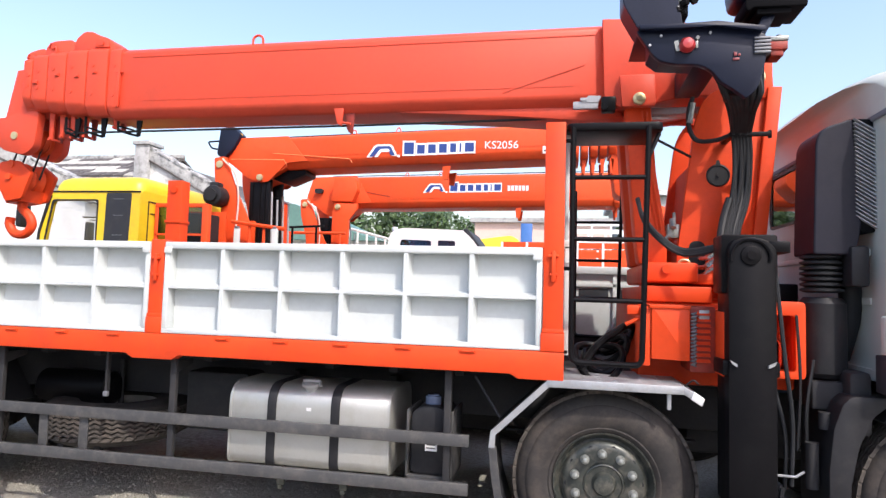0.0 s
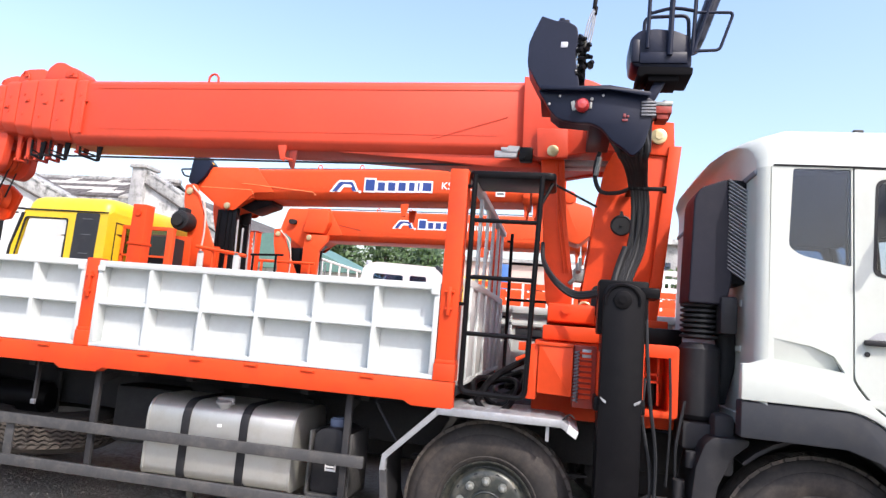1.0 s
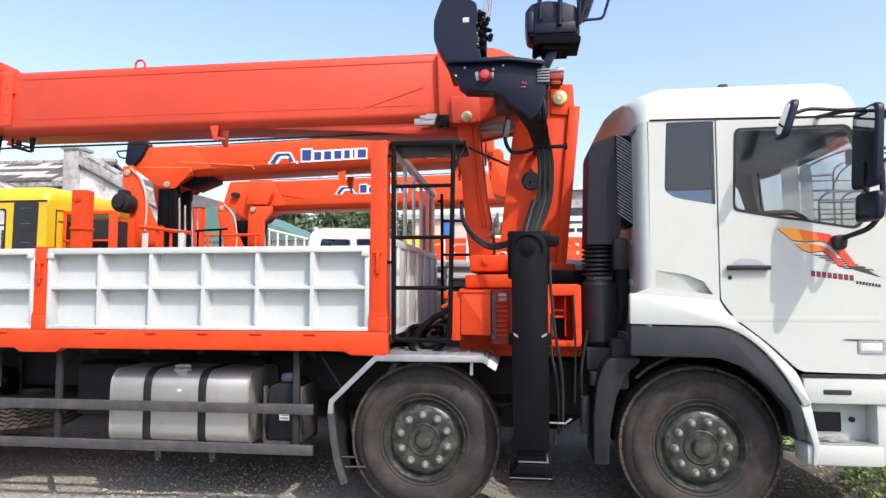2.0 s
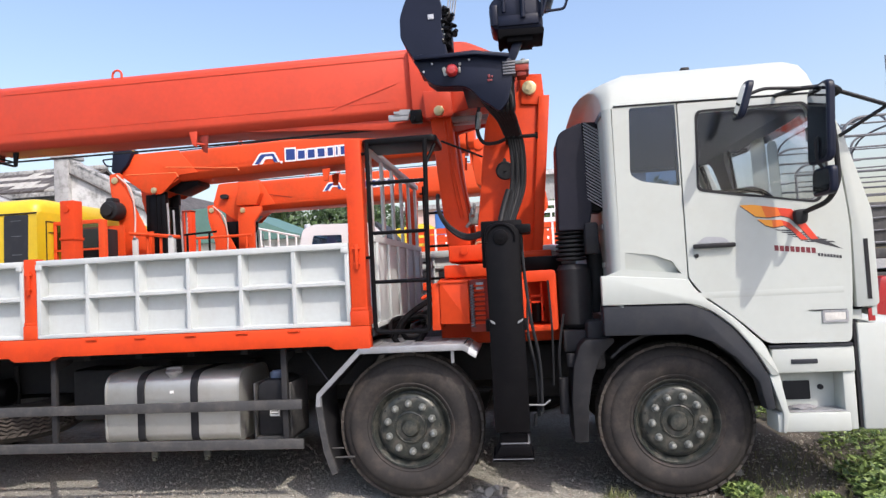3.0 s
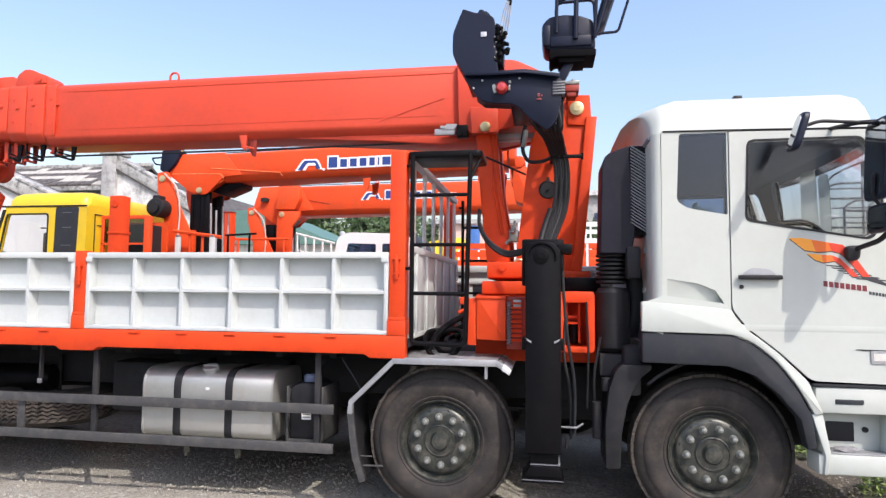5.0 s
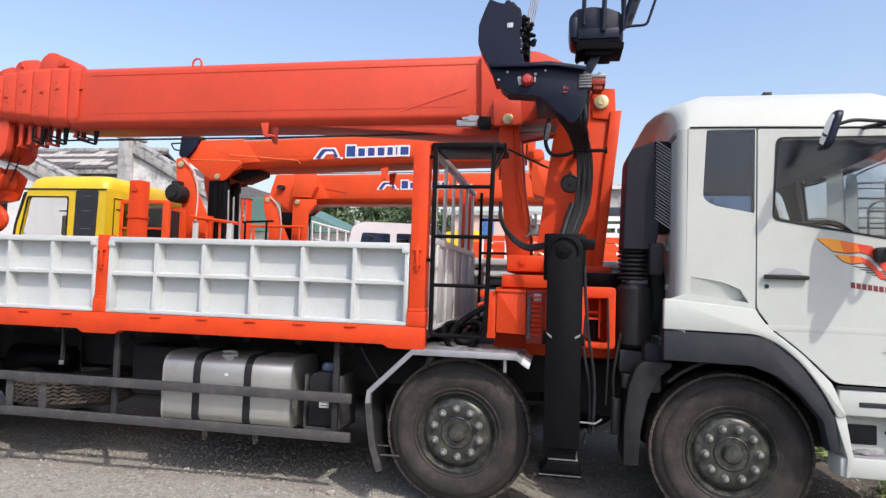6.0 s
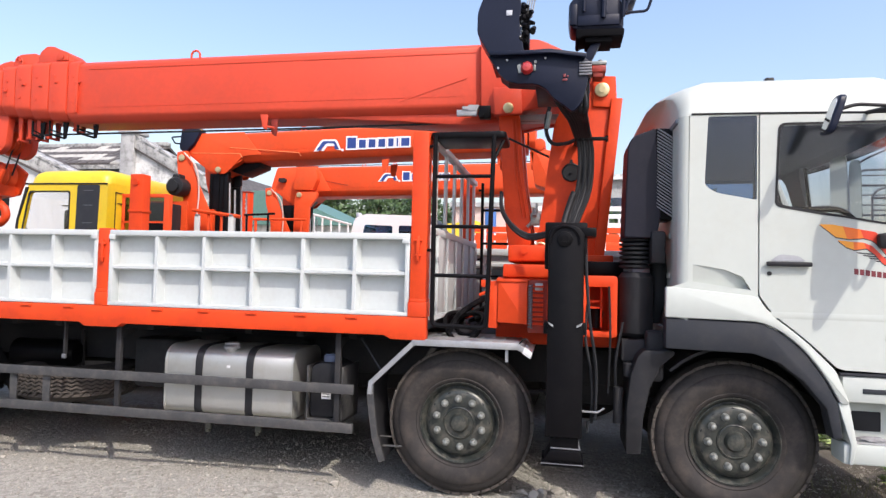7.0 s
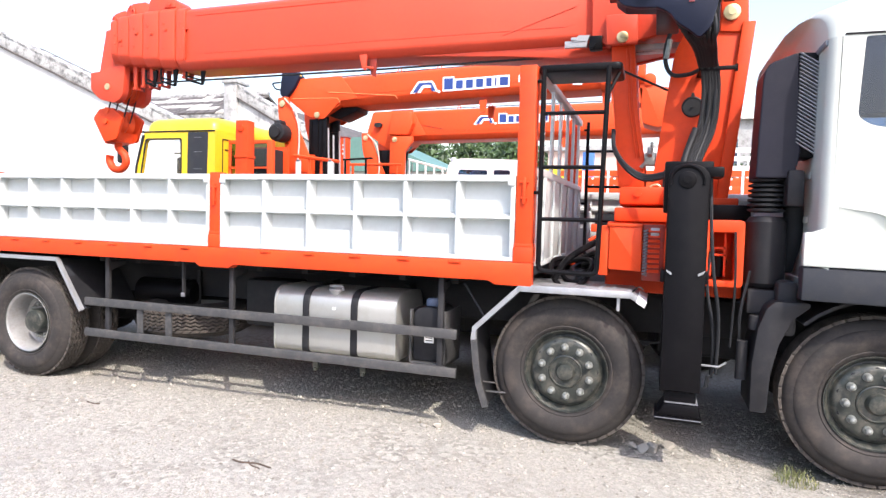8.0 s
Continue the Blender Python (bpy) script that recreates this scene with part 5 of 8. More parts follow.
# rope sheave covers along the top, each lower than the one before
hump = part("sheave_housing", prism(rounded([(-4.53, 3.62), (-4.50, 3.75), (-4.42, 3.812), (-4.34, 3.806), (-4.27, 3.770), (-4.17, 3.738), (-4.115, 3.685), (-4.10, 3.62)], [0.01, 0.03, 0.03, 0.02, 0.02, 0.03, 0.02, 0.01], 3), 0.92, 1.12, bevel=0.008), BOOM_ORANGE, crane)
part("cover_plate", prism(rounded([(-4.30, 3.66), (-4.15, 3.65), (-4.17, 3.715), (-4.28, 3.745)], 0.015, 3), 0.905, 0.92, bevel=0.004), BOOM_ORANGE, hump)
part("sheave_bolt", cyl((-4.22, 0.895, 3.69), (-4.22, 0.905, 3.69), 0.02, seg=8), BOOM_ORANGE, hump)
part("sheave_housing", prism(rounded([(-4.83, 3.61), (-4.81, 3.705), (-4.74, 3.745), (-4.55, 3.750), (-4.50, 3.62)], [0.01, 0.04, 0.03, 0.03, 0.01], 4), 0.93, 1.08, bevel=0.01), BOOM_ORANGE, crane)
part("sheave_housing", prism(rounded([(-5.01, 3.56), (-5.01, 3.650), (-4.93, 3.675), (-4.84, 3.690), (-4.81, 3.58)], [0.01, 0.03, 0.03, 0.03, 0.01], 4), 0.94, 1.05, bevel=0.01), BOOM_ORANGE, crane)
for x, z in ((-4.73, 3.69), (-4.95, 3.60)):
    part("sheave_pin", join(cyl((x, 0.915, z), (x, 0.945, z), 0.022, seg=12), tube(smooth_path([(x - 0.05, 0.925, z - 0.01), (x - 0.02, 0.92, z + 0.03), (x + 0.03, 0.92, z - 0.02), (x + 0.02, 0.92, z - 0.09)], 4), 0.007, 6)), BOOM_ORANGE, crane)
for x, z in ((-4.64, 3.42), (-4.44, 3.40), (-4.26, 3.43), (-4.86, 3.36)):
    part("pad_adjuster", join(cyl((x, 0.872, z), (x, 0.892, z), 0.012, seg=8), box(x - 0.022, x + 0.022, 0.878, 0.892, z - 0.015, z + 0.015, 0.003)), BOOM_ORANGE, crane)
boom_section(-5.02, -4.1, 3.12, 3.56, BY0 + 0.02, BY1 - 0.02, crane, "inner_boom", cut=0.05, low=0.12)
part("collar_rib", join(box(-4.035, -4.010, BY0 - 0.022, BY0, 3.115, 3.42, 0.004), box(-4.045, -3.985, BY0 - 0.022, BY0, 3.412, 3.424, 0.003)), BOOM_ORANGE, boom)
# rope guides under the end: orange pegs, then two open black hoops
for x, drop in ((-4.79, 0.26), (-4.68, 0.24), (-4.57, 0.25), (-4.44, 0.24), (-4.14, 0.17)):
    gd = part("rope_guide", join(prism([(x - 0.028, 3.13), (x + 0.028, 3.13), (x + 0.014, 3.13 - drop), (x - 0.014, 3.13 - drop)], 1.02, 1.045, bevel=0.003), cyl((x, 1.0, 3.14 - drop), (x, 1.14, 3.14 - drop), 0.013, seg=10)), BOOM_ORANGE, crane)
    part("guide_plate", prism([(x - 0.028, 3.13), (x + 0.028, 3.13), (x + 0.014, 3.13 - drop), (x - 0.014, 3.13 - drop)], 1.12, 1.145), DARKRED, gd)
for xa, xb in ((-4.62, -4.50), (-4.42, -4.235), (-4.09, -3.885)):
    part("rope_roller", join(tube(corner_path([(xa, 1.0, 3.07), (xa, 1.0, 2.94), (xb, 1.0, 2.885), (xb + 0.02, 1.0, 3.06)], 0.015), 0.011, 6), prism([(xb - 0.02, 3.05), (xb + 0.035, 3.05), (xb + 0.012, 2.885), (xb - 0.012, 2.885)], 0.99, 1.01), tube([(xa, 1.0, 2.98), (xb, 1.0, 2.925)], 0.008, 6)), BLACK, crane)
# boom head with sheaves
head = part("boom_head", join(prism(rounded([(-4.95, 3.53), (-5.15, 3.51), (-5.24, 3.08), (-5.37, 3.07), (-5.37, 2.89), (-5.25, 2.78), (-5.02, 2.73), (-4.92, 2.81), (-4.89, 3.12), (-4.95, 3.17)], [0.01, 0.01, 0.01, 0.02, 0.03, 0.05, 0.06, 0.05, 0.05, 0.02], 4), 0.98, 1.06, bevel=0.006),
                              prism(rounded([(-4.95, 3.53), (-5.15, 3.51), (-5.24, 3.08), (-5.37, 3.07), (-5.37, 2.89), (-5.25, 2.78), (-5.02, 2.73), (-4.92, 2.81), (-4.89, 3.12), (-4.95, 3.17)], [0.01, 0.01, 0.01, 0.02, 0.03, 0.05, 0.06, 0.05, 0.05, 0.02], 4), 1.30, 1.38, bevel=0.006),
                              prism([(-4.95, 3.53), (-5.15, 3.51), (-5.23, 3.10), (-4.93, 3.16)], 1.06, 1.30)), BOOM_ORANGE, crane)
for y in (1.09, 1.15, 1.21, 1.27):
    part("sheave", lathe([(0.0, -0.025), (0.12, -0.025), (0.13, -0.025), (0.11, 0.0), (0.13, 0.025), (0.12, 0.025), (0.0, 0.025)], 28, "y", (-5.13, y, 2.91)), ORANGE_OLD, head)
part("sheave_pin", cyl((-5.13, 0.97, 2.91), (-5.13, 1.39, 2.91), 0.035), BRASS, head)

# tower with two side plates
tower_out = rounded([(0.50, 1.72), (0.53, 2.02), (0.565, 2.30), (0.64, 2.90), (0.72, 3.06), (0.93, 3.12), (0.95, 3.275), (1.130, 3.265), (1.140, 3.07), (1.10, 2.60), (1.03, 1.72)], [0, 0.1, 0.1, 0.1, 0.08, 0.05, 0.02, 0.02, 0, 0, 0], 4)
tower = part("tower", join(prism(tower_out, 0.81, 0.86, bevel=0.006), prism(tower_out, 1.64, 1.69, bevel=0.006), prism([(1.015, 1.72), (1.045, 1.72), (1.152, 3.06), (1.117, 3.06)], 0.78, 1.72), prism([(0.60, 1.72), (0.63, 1.72), (0.68, 2.60), (0.65, 2.60)], 0.86, 1.64)), ORANGE, crane, "orange slewing tower with bolted pins")
part("tower_flange", prism([(0.97, 1.75), (1.05, 1.75), (1.183, 3.075), (1.095, 3.075)], 0.77, 0.81, bevel=0.006), ORANGE, tower)
part("pin_plate", prism(rounded([(0.952, 3.272), (0.948, 3.02), (1.10, 3.005), (1.128, 3.03), (1.128, 3.262)], 0.01, 3), 0.79, 0.81, bevel=0.004), ORANGE, tower)
part("top_pin", join(cyl((1.02, 0.765, 3.148), (1.02, 0.815, 3.148), 0.060, bevel=0.008), cyl((1.02, 0.755, 3.148), (1.02, 0.77, 3.148), 0.028, seg=6)), BRASS, tower, "zinc-plated top pin")
part("tower_opening", join(lathe([(0.0, 0.0), (0.066, 0.0), (0.070, -0.006), (0.078, -0.002), (0.078, 0.006)], 28, "y", (0.783, 0.806, 2.475)), cyl((0.783, 0.79, 2.475), (0.783, 0.806, 2.475), 0.011, seg=8)), PLASTIC, tower)
part("lock_tab", prism([(0.765, 2.54), (0.80, 2.54), (0.79, 2.58), (0.775, 2.58)], 0.80, 0.811), HOSE, tower)
part("cable_opening", prism(rounded([(0.595, 1.76), (0.70, 1.76), (0.70, 2.02), (0.595, 2.02)], 0.05, 4), 0.803, 0.812), HOSE, tower)
part("tie_eye", tube([(0.545 + 0.034 * math.cos(a), 0.70, 1.860 + 0.022 * math.sin(a)) for a in np.linspace(0, 2 * math.pi, 15)[:-1]], 0.010, 8, True), BRASS, tower)
part("tower_base", join(box(0.29, 1.12, 0.70, 1.80, 1.72, 1.79, 0.01), box(0.29, 0.62, 0.62, 1.88, 1.73, 1.86, 0.015), cyl((0.42, 0.70, 1.815), (0.42, 0.60, 1.815), 0.03, seg=12)), ORANGE, tower)
part("slew_ring", join(lathe([(0.0, 1.58), (0.40, 1.58), (0.40, 1.62), (0.38, 1.63), (0.38, 1.69), (0.40, 1.70), (0.40, 1.72), (0.0, 1.72)], 40, "z", (0.72, YC, 0)), box(0.27, 0.66, 0.42, 2.08, 1.60, 1.70, 0.012)), ORANGE, crane)
# winch drum in the tower
part("winch_drum", lathe([(0.17, -0.30), (0.19, -0.28), (0.12, -0.27), (0.12, 0.27), (0.19, 0.28), (0.17, 0.30)], 28, "y", (0.88, YC, 2.05)), ORANGE_OLD, tower)
# lift ram
ram = part("lift_ram", prism(rounded([(0.165, 2.99), (0.345, 2.99), (0.385, 2.50), (0.46, 2.05), (0.46, 1.86), (0.27, 1.86), (0.245, 2.05), (0.205, 2.50)], 0.02, 3), 0.86, 1.06, bevel=0.012), ORANGE, crane, "orange boom lift ram")
part("ram", prism(rounded([(0.165, 2.99), (0.345, 2.99), (0.385, 2.50), (0.46, 2.05), (0.46, 1.86), (0.27, 1.86), (0.245, 2.05), (0.205, 2.50)], 0.02, 3), 1.44, 1.64, bevel=0.012), ORANGE, ram)
part("pressure_pipe", join(tube([(0.315, 0.852, 2.95), (0.352, 0.852, 2.50), (0.42, 0.852, 2.10)], 0.008, 6), tube([(0.288, 0.852, 2.95), (0.322, 0.852, 2.50), (0.39, 0.852, 2.10)], 0.008, 6)), ORANGE, ram)
part("valve_block", join(box(0.455, 0.54, 0.83, 0.93, 2.04, 2.14, 0.01), cyl((0.49, 0.80, 2.11), (0.49, 0.84, 2.17), 0.02, seg=10), cyl((0.47, 0.82, 2.06), (0.43, 0.82, 2.02), 0.015, seg=8), cyl((0.505, 0.84, 2.14), (0.505, 0.86, 2.22), 0.012, seg=8)), NUT, ram)
part("pipe_elbow", join(tube(smooth_path([(0.66, 0.80, 1.90), (0.70, 0.74, 1.90), (0.74, 0.72, 1.935), (0.78, 0.70, 1.955)], 4), 0.018, 8), tube(smooth_path([(0.645, 0.80, 1.84), (0.685, 0.74, 1.84), (0.72, 0.72, 1.87), (0.76, 0.70, 1.895)], 4), 0.018, 8), tube(smooth_path([(0.635, 0.80, 1.78), (0.67, 0.74, 1.78), (0.705, 0.72, 1.81), (0.745, 0.70, 1.835)], 4), 0.018, 8)), CHROME, tower, "dull bent pipe unions")

# base frame and front box
base_box = part("base_frame", join(box(0.22, 1.14, 0.45, 2.05, 1.085, 1.60, 0.02), box(0.62, 0.88, -0.02, 2.52, 1.20, 1.56, 0.01)), ORANGE, crane)
cover = part("cover_box", join(prism(rounded([(0.262, 1.268), (0.476, 1.262), (0.476, 1.572), (0.262, 1.578)], 0.010, 3), 0.135, 0.46, bevel=0.008), box(0.25, 0.478, 0.125, 0.47, 1.563, 1.585, 0.006)), ORANGE, crane, "bright orange cover box beside the outrigger")
part("corner_bracket", join(prism([(0.195, 1.225), (0.258, 1.225), (0.258, 1.262), (0.262, 1.575), (0.205, 1.565)], 0.15, 0.40, bevel=0.004), box(0.13, 0.20, 0.20, 0.24, 1.52, 1.575, 0.006), tube([(0.20, 0.19, 1.50), (0.12, 0.19, 1.46)], 0.012, 8)), ORANGE, cover)
side = part("louvre_panel", prism(rounded([(0.480, 1.20), (0.62, 1.20), (0.62, 1.58), (0.480, 1.58)], 0.008, 2), 0.16, 0.45, bevel=0.006), DARKRED, crane, "dusty red louvred panel")
first = None
for k in range(9):
    z = 1.255 + 0.034 * k
    if first is None:
        first = part("louvre", prism([(0.160, z), (0.140, z + 0.004), (0.160, z + 0.022)], 0.515, 0.590, axis="x"), ORANGE, side)
    else:
        again(first, side, (0, 0, 0.034 * k))
part("coil_edge", tube([(0.498 + 0.014 * math.cos(a), 0.145 + 0.014 * math.sin(a), 1.235 + a * 0.0033) for a in np.linspace(0, 2 * math.pi * 15, 180)], 0.005, 5), FRAMESTEEL, side)
part("worn_plate", box(0.53, 0.585, 0.152, 0.157, 1.50, 1.56, 0.002), GALV, side)
# open orange frame between outrigger and cab
rf = part("end_frame", prism(rounded([(0.86, 1.185), (1.11, 1.185), (1.11, 1.625), (0.86, 1.625)], 0.03, 3), 0.19, 0.26, [rounded([(0.90, 1.225), (1.055, 1.225), (1.055, 1.545), (0.90, 1.545)], 0.02, 3)], bevel=0.004), ORANGE, crane)
part("frame_side", join(box(0.86, 1.11, 0.26, 0.60, 1.575, 1.62, 0.006), box(1.06, 1.108, 0.26, 0.60, 1.19, 1.575, 0.006), box(0.86, 1.06, 0.26, 0.60, 1.19, 1.222, 0.006)), ORANGE, rf)
part("cross_bar", join(box(0.905, 1.02, 0.285, 0.295, 1.43, 1.445), box(0.905, 1.02, 0.285, 0.295, 1.385, 1.40), box(0.915, 0.925, 0.285, 0.295, 1.25, 1.545), box(0.998, 1.012, 0.285, 0.295, 1.25, 1.545)), ORANGE, rf)
part("slew_motor", join(cyl((0.97, 0.33, 1.34), (0.97, 0.62, 1.34), 0.055, bevel=0.01), cyl((0.97, 0.36, 1.24), (0.97, 0.36, 1.40), 0.045)), BLACK, rf)
part("top_beam", box(0.86, 1.18, 0.50, 2.0, 1.62, 1.735, 0.012), BLACK, crane)

# outriggers
for s, y0, y1 in ((1, -0.11, 0.14), (-1, W - 0.14, W + 0.11)):
    leg = part("outrigger", join(prism(rounded([(0.625, 0.53), (0.865, 0.53), (0.865, 1.90), (0.825, 1.950), (0.735, 1.972), (0.645, 1.950), (0.625, 1.90)], [0.005, 0.005, 0.02, 0.04, 0.08, 0.04, 0.02], 5), y0, y1, bevel=0.008), prism(rounded([(0.600, 1.66), (0.885, 1.66), (0.885, 1.985), (0.600, 1.985)], 0.012, 2), y0 + 0.05, y1 - 0.01, bevel=0.005), box(0.60, 0.885, y0 + 0.02, y1 - 0.02, 1.22, 1.30, 0.006)), BLACK, crane, "black outrigger leg raised off the ground")
    ye = y0 if s > 0 else y1
    part("outrigger_pin", join(cyl((0.735, ye - s * 0.012, 1.867), (0.735, ye + s * 0.0, 1.867), 0.052, bevel=0.004), cyl((0.735, ye - s * 0.02, 1.867), (0.735, ye - s * 0.008, 1.867), 0.024, seg=6)), BLACK, leg)
    part("hood", tube([(0.735 + 0.098 * math.cos(a), ye - s * 0.004, 1.855 + 0.098 * math.sin(a)) for a in np.linspace(-0.2, math.pi + 0.2, 17)], 0.009, 6), BLACK, leg)
    part("inner_leg", box(0.655, 0.845, y0 + 0.03, y1 - 0.03, 0.44, 0.53, 0.004), BLACK, leg)
    part("foot_rim", box(0.660, 0.858, y0 + 0.008, y1 - 0.008, 0.456, 0.461, 0.001), FRAMESTEEL, leg, "worn steel rim above the foot")
    part("foot", join(prism([(0.615, 0.375), (0.870, 0.375), (0.853, 0.45), (0.660, 0.45)], y0 + 0.0, y1 - 0.0, bevel=0.004), box(0.600, 0.880, y0 - 0.02, y1 + 0.02, 0.345, 0.372, 0.004)), BLACK, leg)
    part("foot_edge", box(0.602, 0.878, min(ye - s * 0.024, ye - s * 0.020), max(ye - s * 0.024, ye - s * 0.020), 0.363, 0.368), FRAMESTEEL, leg)
    part("clamp", prism([(0.63, 1.305), (0.665, 1.285), (0.665, 1.27), (0.64, 1.285)], ye - 0.012, ye + 0.012), GALV, leg)
    part("clamp", prism([(0.86, 1.305), (0.82, 1.285), (0.82, 1.27), (0.85, 1.285)], ye - 0.012, ye + 0.012), GALV, leg)
    part("top_lug", box(0.84, 0.945, y0 + 0.03, y1 - 0.03, 1.885, 1.95, 0.01), BLACK, leg)
part("leg_hose", join(tube(smooth_path([(0.875, -0.02, 1.90), (0.885, -0.08, 1.60), (0.91, -0.09, 1.30), (0.955, -0.05, 1.0), (0.955, -0.03, 0.65)], 6), 0.011, 7), tube(smooth_path([(0.90, 0.08, 1.42), (0.885, 0.03, 1.2), (0.93, -0.02, 0.9), (0.93, 0.0, 0.62)], 6), 0.011, 7), tube([(0.90, -0.03, 0.56), (0.91, -0.03, 0.64)], 0.012, 6)), HOSE, crane)
part("hose_stay", tube([(0.84, -0.02, 0.70), (0.97, -0.05, 0.705), (1.01, -0.05, 0.735)], 0.007, 6), GALV, crane)

# top operator's station: black box, plate, seat
plate_side = rounded([(0.150, 3.232), (0.198, 3.161), (0.244, 3.084), (0.295, 3.036), (0.378, 3.013), (0.512, 3.007), (0.581, 2.972), (0.640, 2.895), (0.715, 2.845), (0.775, 2.790), (0.840, 2.86), (0.880, 3.02), (0.890, 3.168), (0.808, 3.200), (0.610, 3.230), (0.40, 3.225)], 0.03, 3)
st = part("operator_platform", join(prism(plate_side, 0.10, 0.15, bevel=0.005), prism([(0.165, 3.228), (0.40, 3.222), (0.61, 3.228), (0.86, 3.185), (0.86, 3.198), (0.61, 3.242), (0.40, 3.236), (0.165, 3.242)], 0.06, 0.62, bevel=0.003), box(0.50, 0.66, 0.15, 0.84, 3.03, 3.20, 0.01),
                                    prism([(0.24, 3.10), (0.30, 3.05), (0.55, 3.03), (0.55, 3.20), (0.24, 3.20)], 0.15, 0.34)), BLUEBLACK, crane, "blue-black operator platform beside the boom")
box_side = rounded([(0.152, 3.739), (0.110, 3.640), (0.076, 3.547), (0.075, 3.392), (0.126, 3.299), (0.170, 3.220), (0.425, 3.222), (0.405, 3.34), (0.385, 3.45), (0.400, 3.577), (0.387, 3.66), (0.332, 3.692), (0.24, 3.705)], [0.01, 0.02, 0.03, 0.03, 0.02, 0.01, 0.01, 0.03, 0.03, 0.02, 0.02, 0.02, 0.01], 3)
ctl = part("control_box", prism(box_side, 0.08, 0.30, bevel=0.006), BLUEBLACK, st, "", 18)
part("box_cap", join(box(0.262, 0.335, 0.10, 0.26, 3.69, 3.722, 0.008), cyl((0.285, 0.14, 3.72), (0.285, 0.14, 3.742), 0.020, seg=12), cyl((0.32, 0.18, 3.715), (0.335, 0.18, 3.735), 0.014, seg=10)), BLUEBLACK, ctl)
part("label_plate", box(0.288, 0.332, 0.074, 0.080, 3.512, 3.55, 0.002), PAPER, ctl)
rnd = random.Random(41)
lumps = [box(0.40, 0.455, 0.10, 0.26, 3.30, 3.58, 0.012)]
for k in range(26):
    x, z = rnd.uniform(0.39, 0.485), rnd.uniform(3.31, 3.585)
    if x > 0.45 and not 3.38 < z < 3.56:
        x -= 0.05
    y, r = rnd.uniform(0.085, 0.13), rnd.uniform(0.010, 0.024)
    lumps.append(cyl((x, y, z), (x + rnd.uniform(-0.01, 0.04), y - rnd.uniform(0.005, 0.03), z + rnd.uniform(-0.02, 0.02)), r, r * rnd.uniform(0.6, 1.0), seg=8))
part("valve_bank", join(*lumps), BLACK, ctl)
part("valve_fitting", join(*[cyl((0.385 + 0.012 * (k % 2), 0.092, 3.35 + 0.038 * k), (0.395 + 0.012 * (k % 2), 0.078, 3.355 + 0.038 * k), 0.006, seg=6) for k in range(5)]), GALV, ctl)
part("lever", join(*[tube(smooth_path([(0.43 + 0.012 * k, 0.10 + 0.04 * k, 3.55), (0.455 + 0.012 * k, 0.10 + 0.04 * k, 3.70), (0.49 + 0.004 * k, 0.10 + 0.04 * k, 3.80)], 3), 0.006, 6) for k in range(4)]), GALV, ctl)
for k, y in enumerate((0.10, 0.18)):
    part("lever_knob", cyl((0.490 + 0.007 * k, y, 3.79), (0.497 + 0.007 * k, y, 3.865 - 0.015 * k), 0.014, seg=10, bevel=0.005), BLACK, ctl)
part("red_knob", lathe([(0.0, -0.048), (0.03, -0.043), (0.044, -0.022), (0.046, 0.0), (0.040, 0.02), (0.0, 0.02)], 20, "y", (0.445, 0.09, 3.118)), REDLAMP, st, "red domed cap")
part("cap_plate", prism(rounded([(0.372, 3.145), (0.395, 3.155), (0.41, 3.09), (0.385, 3.085)], 0.006, 2), 0.09, 0.099), NUT, st)
part("cap_plate", join(box(0.492, 0.508, 0.09, 0.099, 3.10, 3.145, 0.003), cyl((0.505, 0.088, 3.165), (0.505, 0.099, 3.165), 0.011, seg=10)), NUT, st)
for x, z in ((0.300, 3.185), (0.235, 3.13), (0.575, 3.19)):
    part("bolt", cyl((x, 0.088, z), (x, 0.10, z), 0.008, seg=8), GALV, st)
for k in range(5):
    part("valve_section", box(0.815, 0.905, 0.085, 0.26, 3.055 + 0.021 * k, 3.069 + 0.021 * k, 0.003), FRAMESTEEL, st)
part("platform_edge", prism([(0.165, 3.244), (0.40, 3.238), (0.61, 3.244), (0.865, 3.200), (0.865, 3.172), (0.61, 3.214), (0.40, 3.210), (0.175, 3.214)], 0.050, 0.062, bevel=0.003), BLUEBLACK, st)
part("valve_end", join(box(0.905, 1.005, 0.12, 0.28, 3.085, 3.135, 0.006), box(0.915, 0.985, 0.13, 0.25, 3.05, 3.09, 0.006)), DARKRED, st)
part("valve_top", join(box(0.905, 1.008, 0.115, 0.285, 3.136, 3.162, 0.005), cyl((0.965, 0.15, 3.16), (0.965, 0.15, 3.178), 0.016, seg=10)), NUT, st)
part("tag_plate", join(box(0.700, 0.735, 0.093, 0.099, 3.02, 3.035, 0.002), box(0.705, 0.722, 0.093, 0.099, 3.045, 3.07, 0.002), box(0.728, 0.742, 0.093, 0.099, 3.045, 3.06, 0.002)), DULLRED, st)
seat = part("seat", join(prism(rounded([(0.738, 3.631), (0.789, 3.690), (0.90, 3.705), (1.02, 3.690), (1.115, 3.650), (1.131, 3.503), (1.130, 3.425), (0.80, 3.430), (0.751, 3.450), (0.737, 3.544)], 0.025, 3), 0.20, 0.46, bevel=0.02), box(0.80, 1.10, 0.185, 0.205, 3.45, 3.53, 0.008), box(0.745, 0.80, 0.185, 0.215, 3.46, 3.62, 0.01)), BLUEBLACK, crane, "padded black operator seat with tube rails")
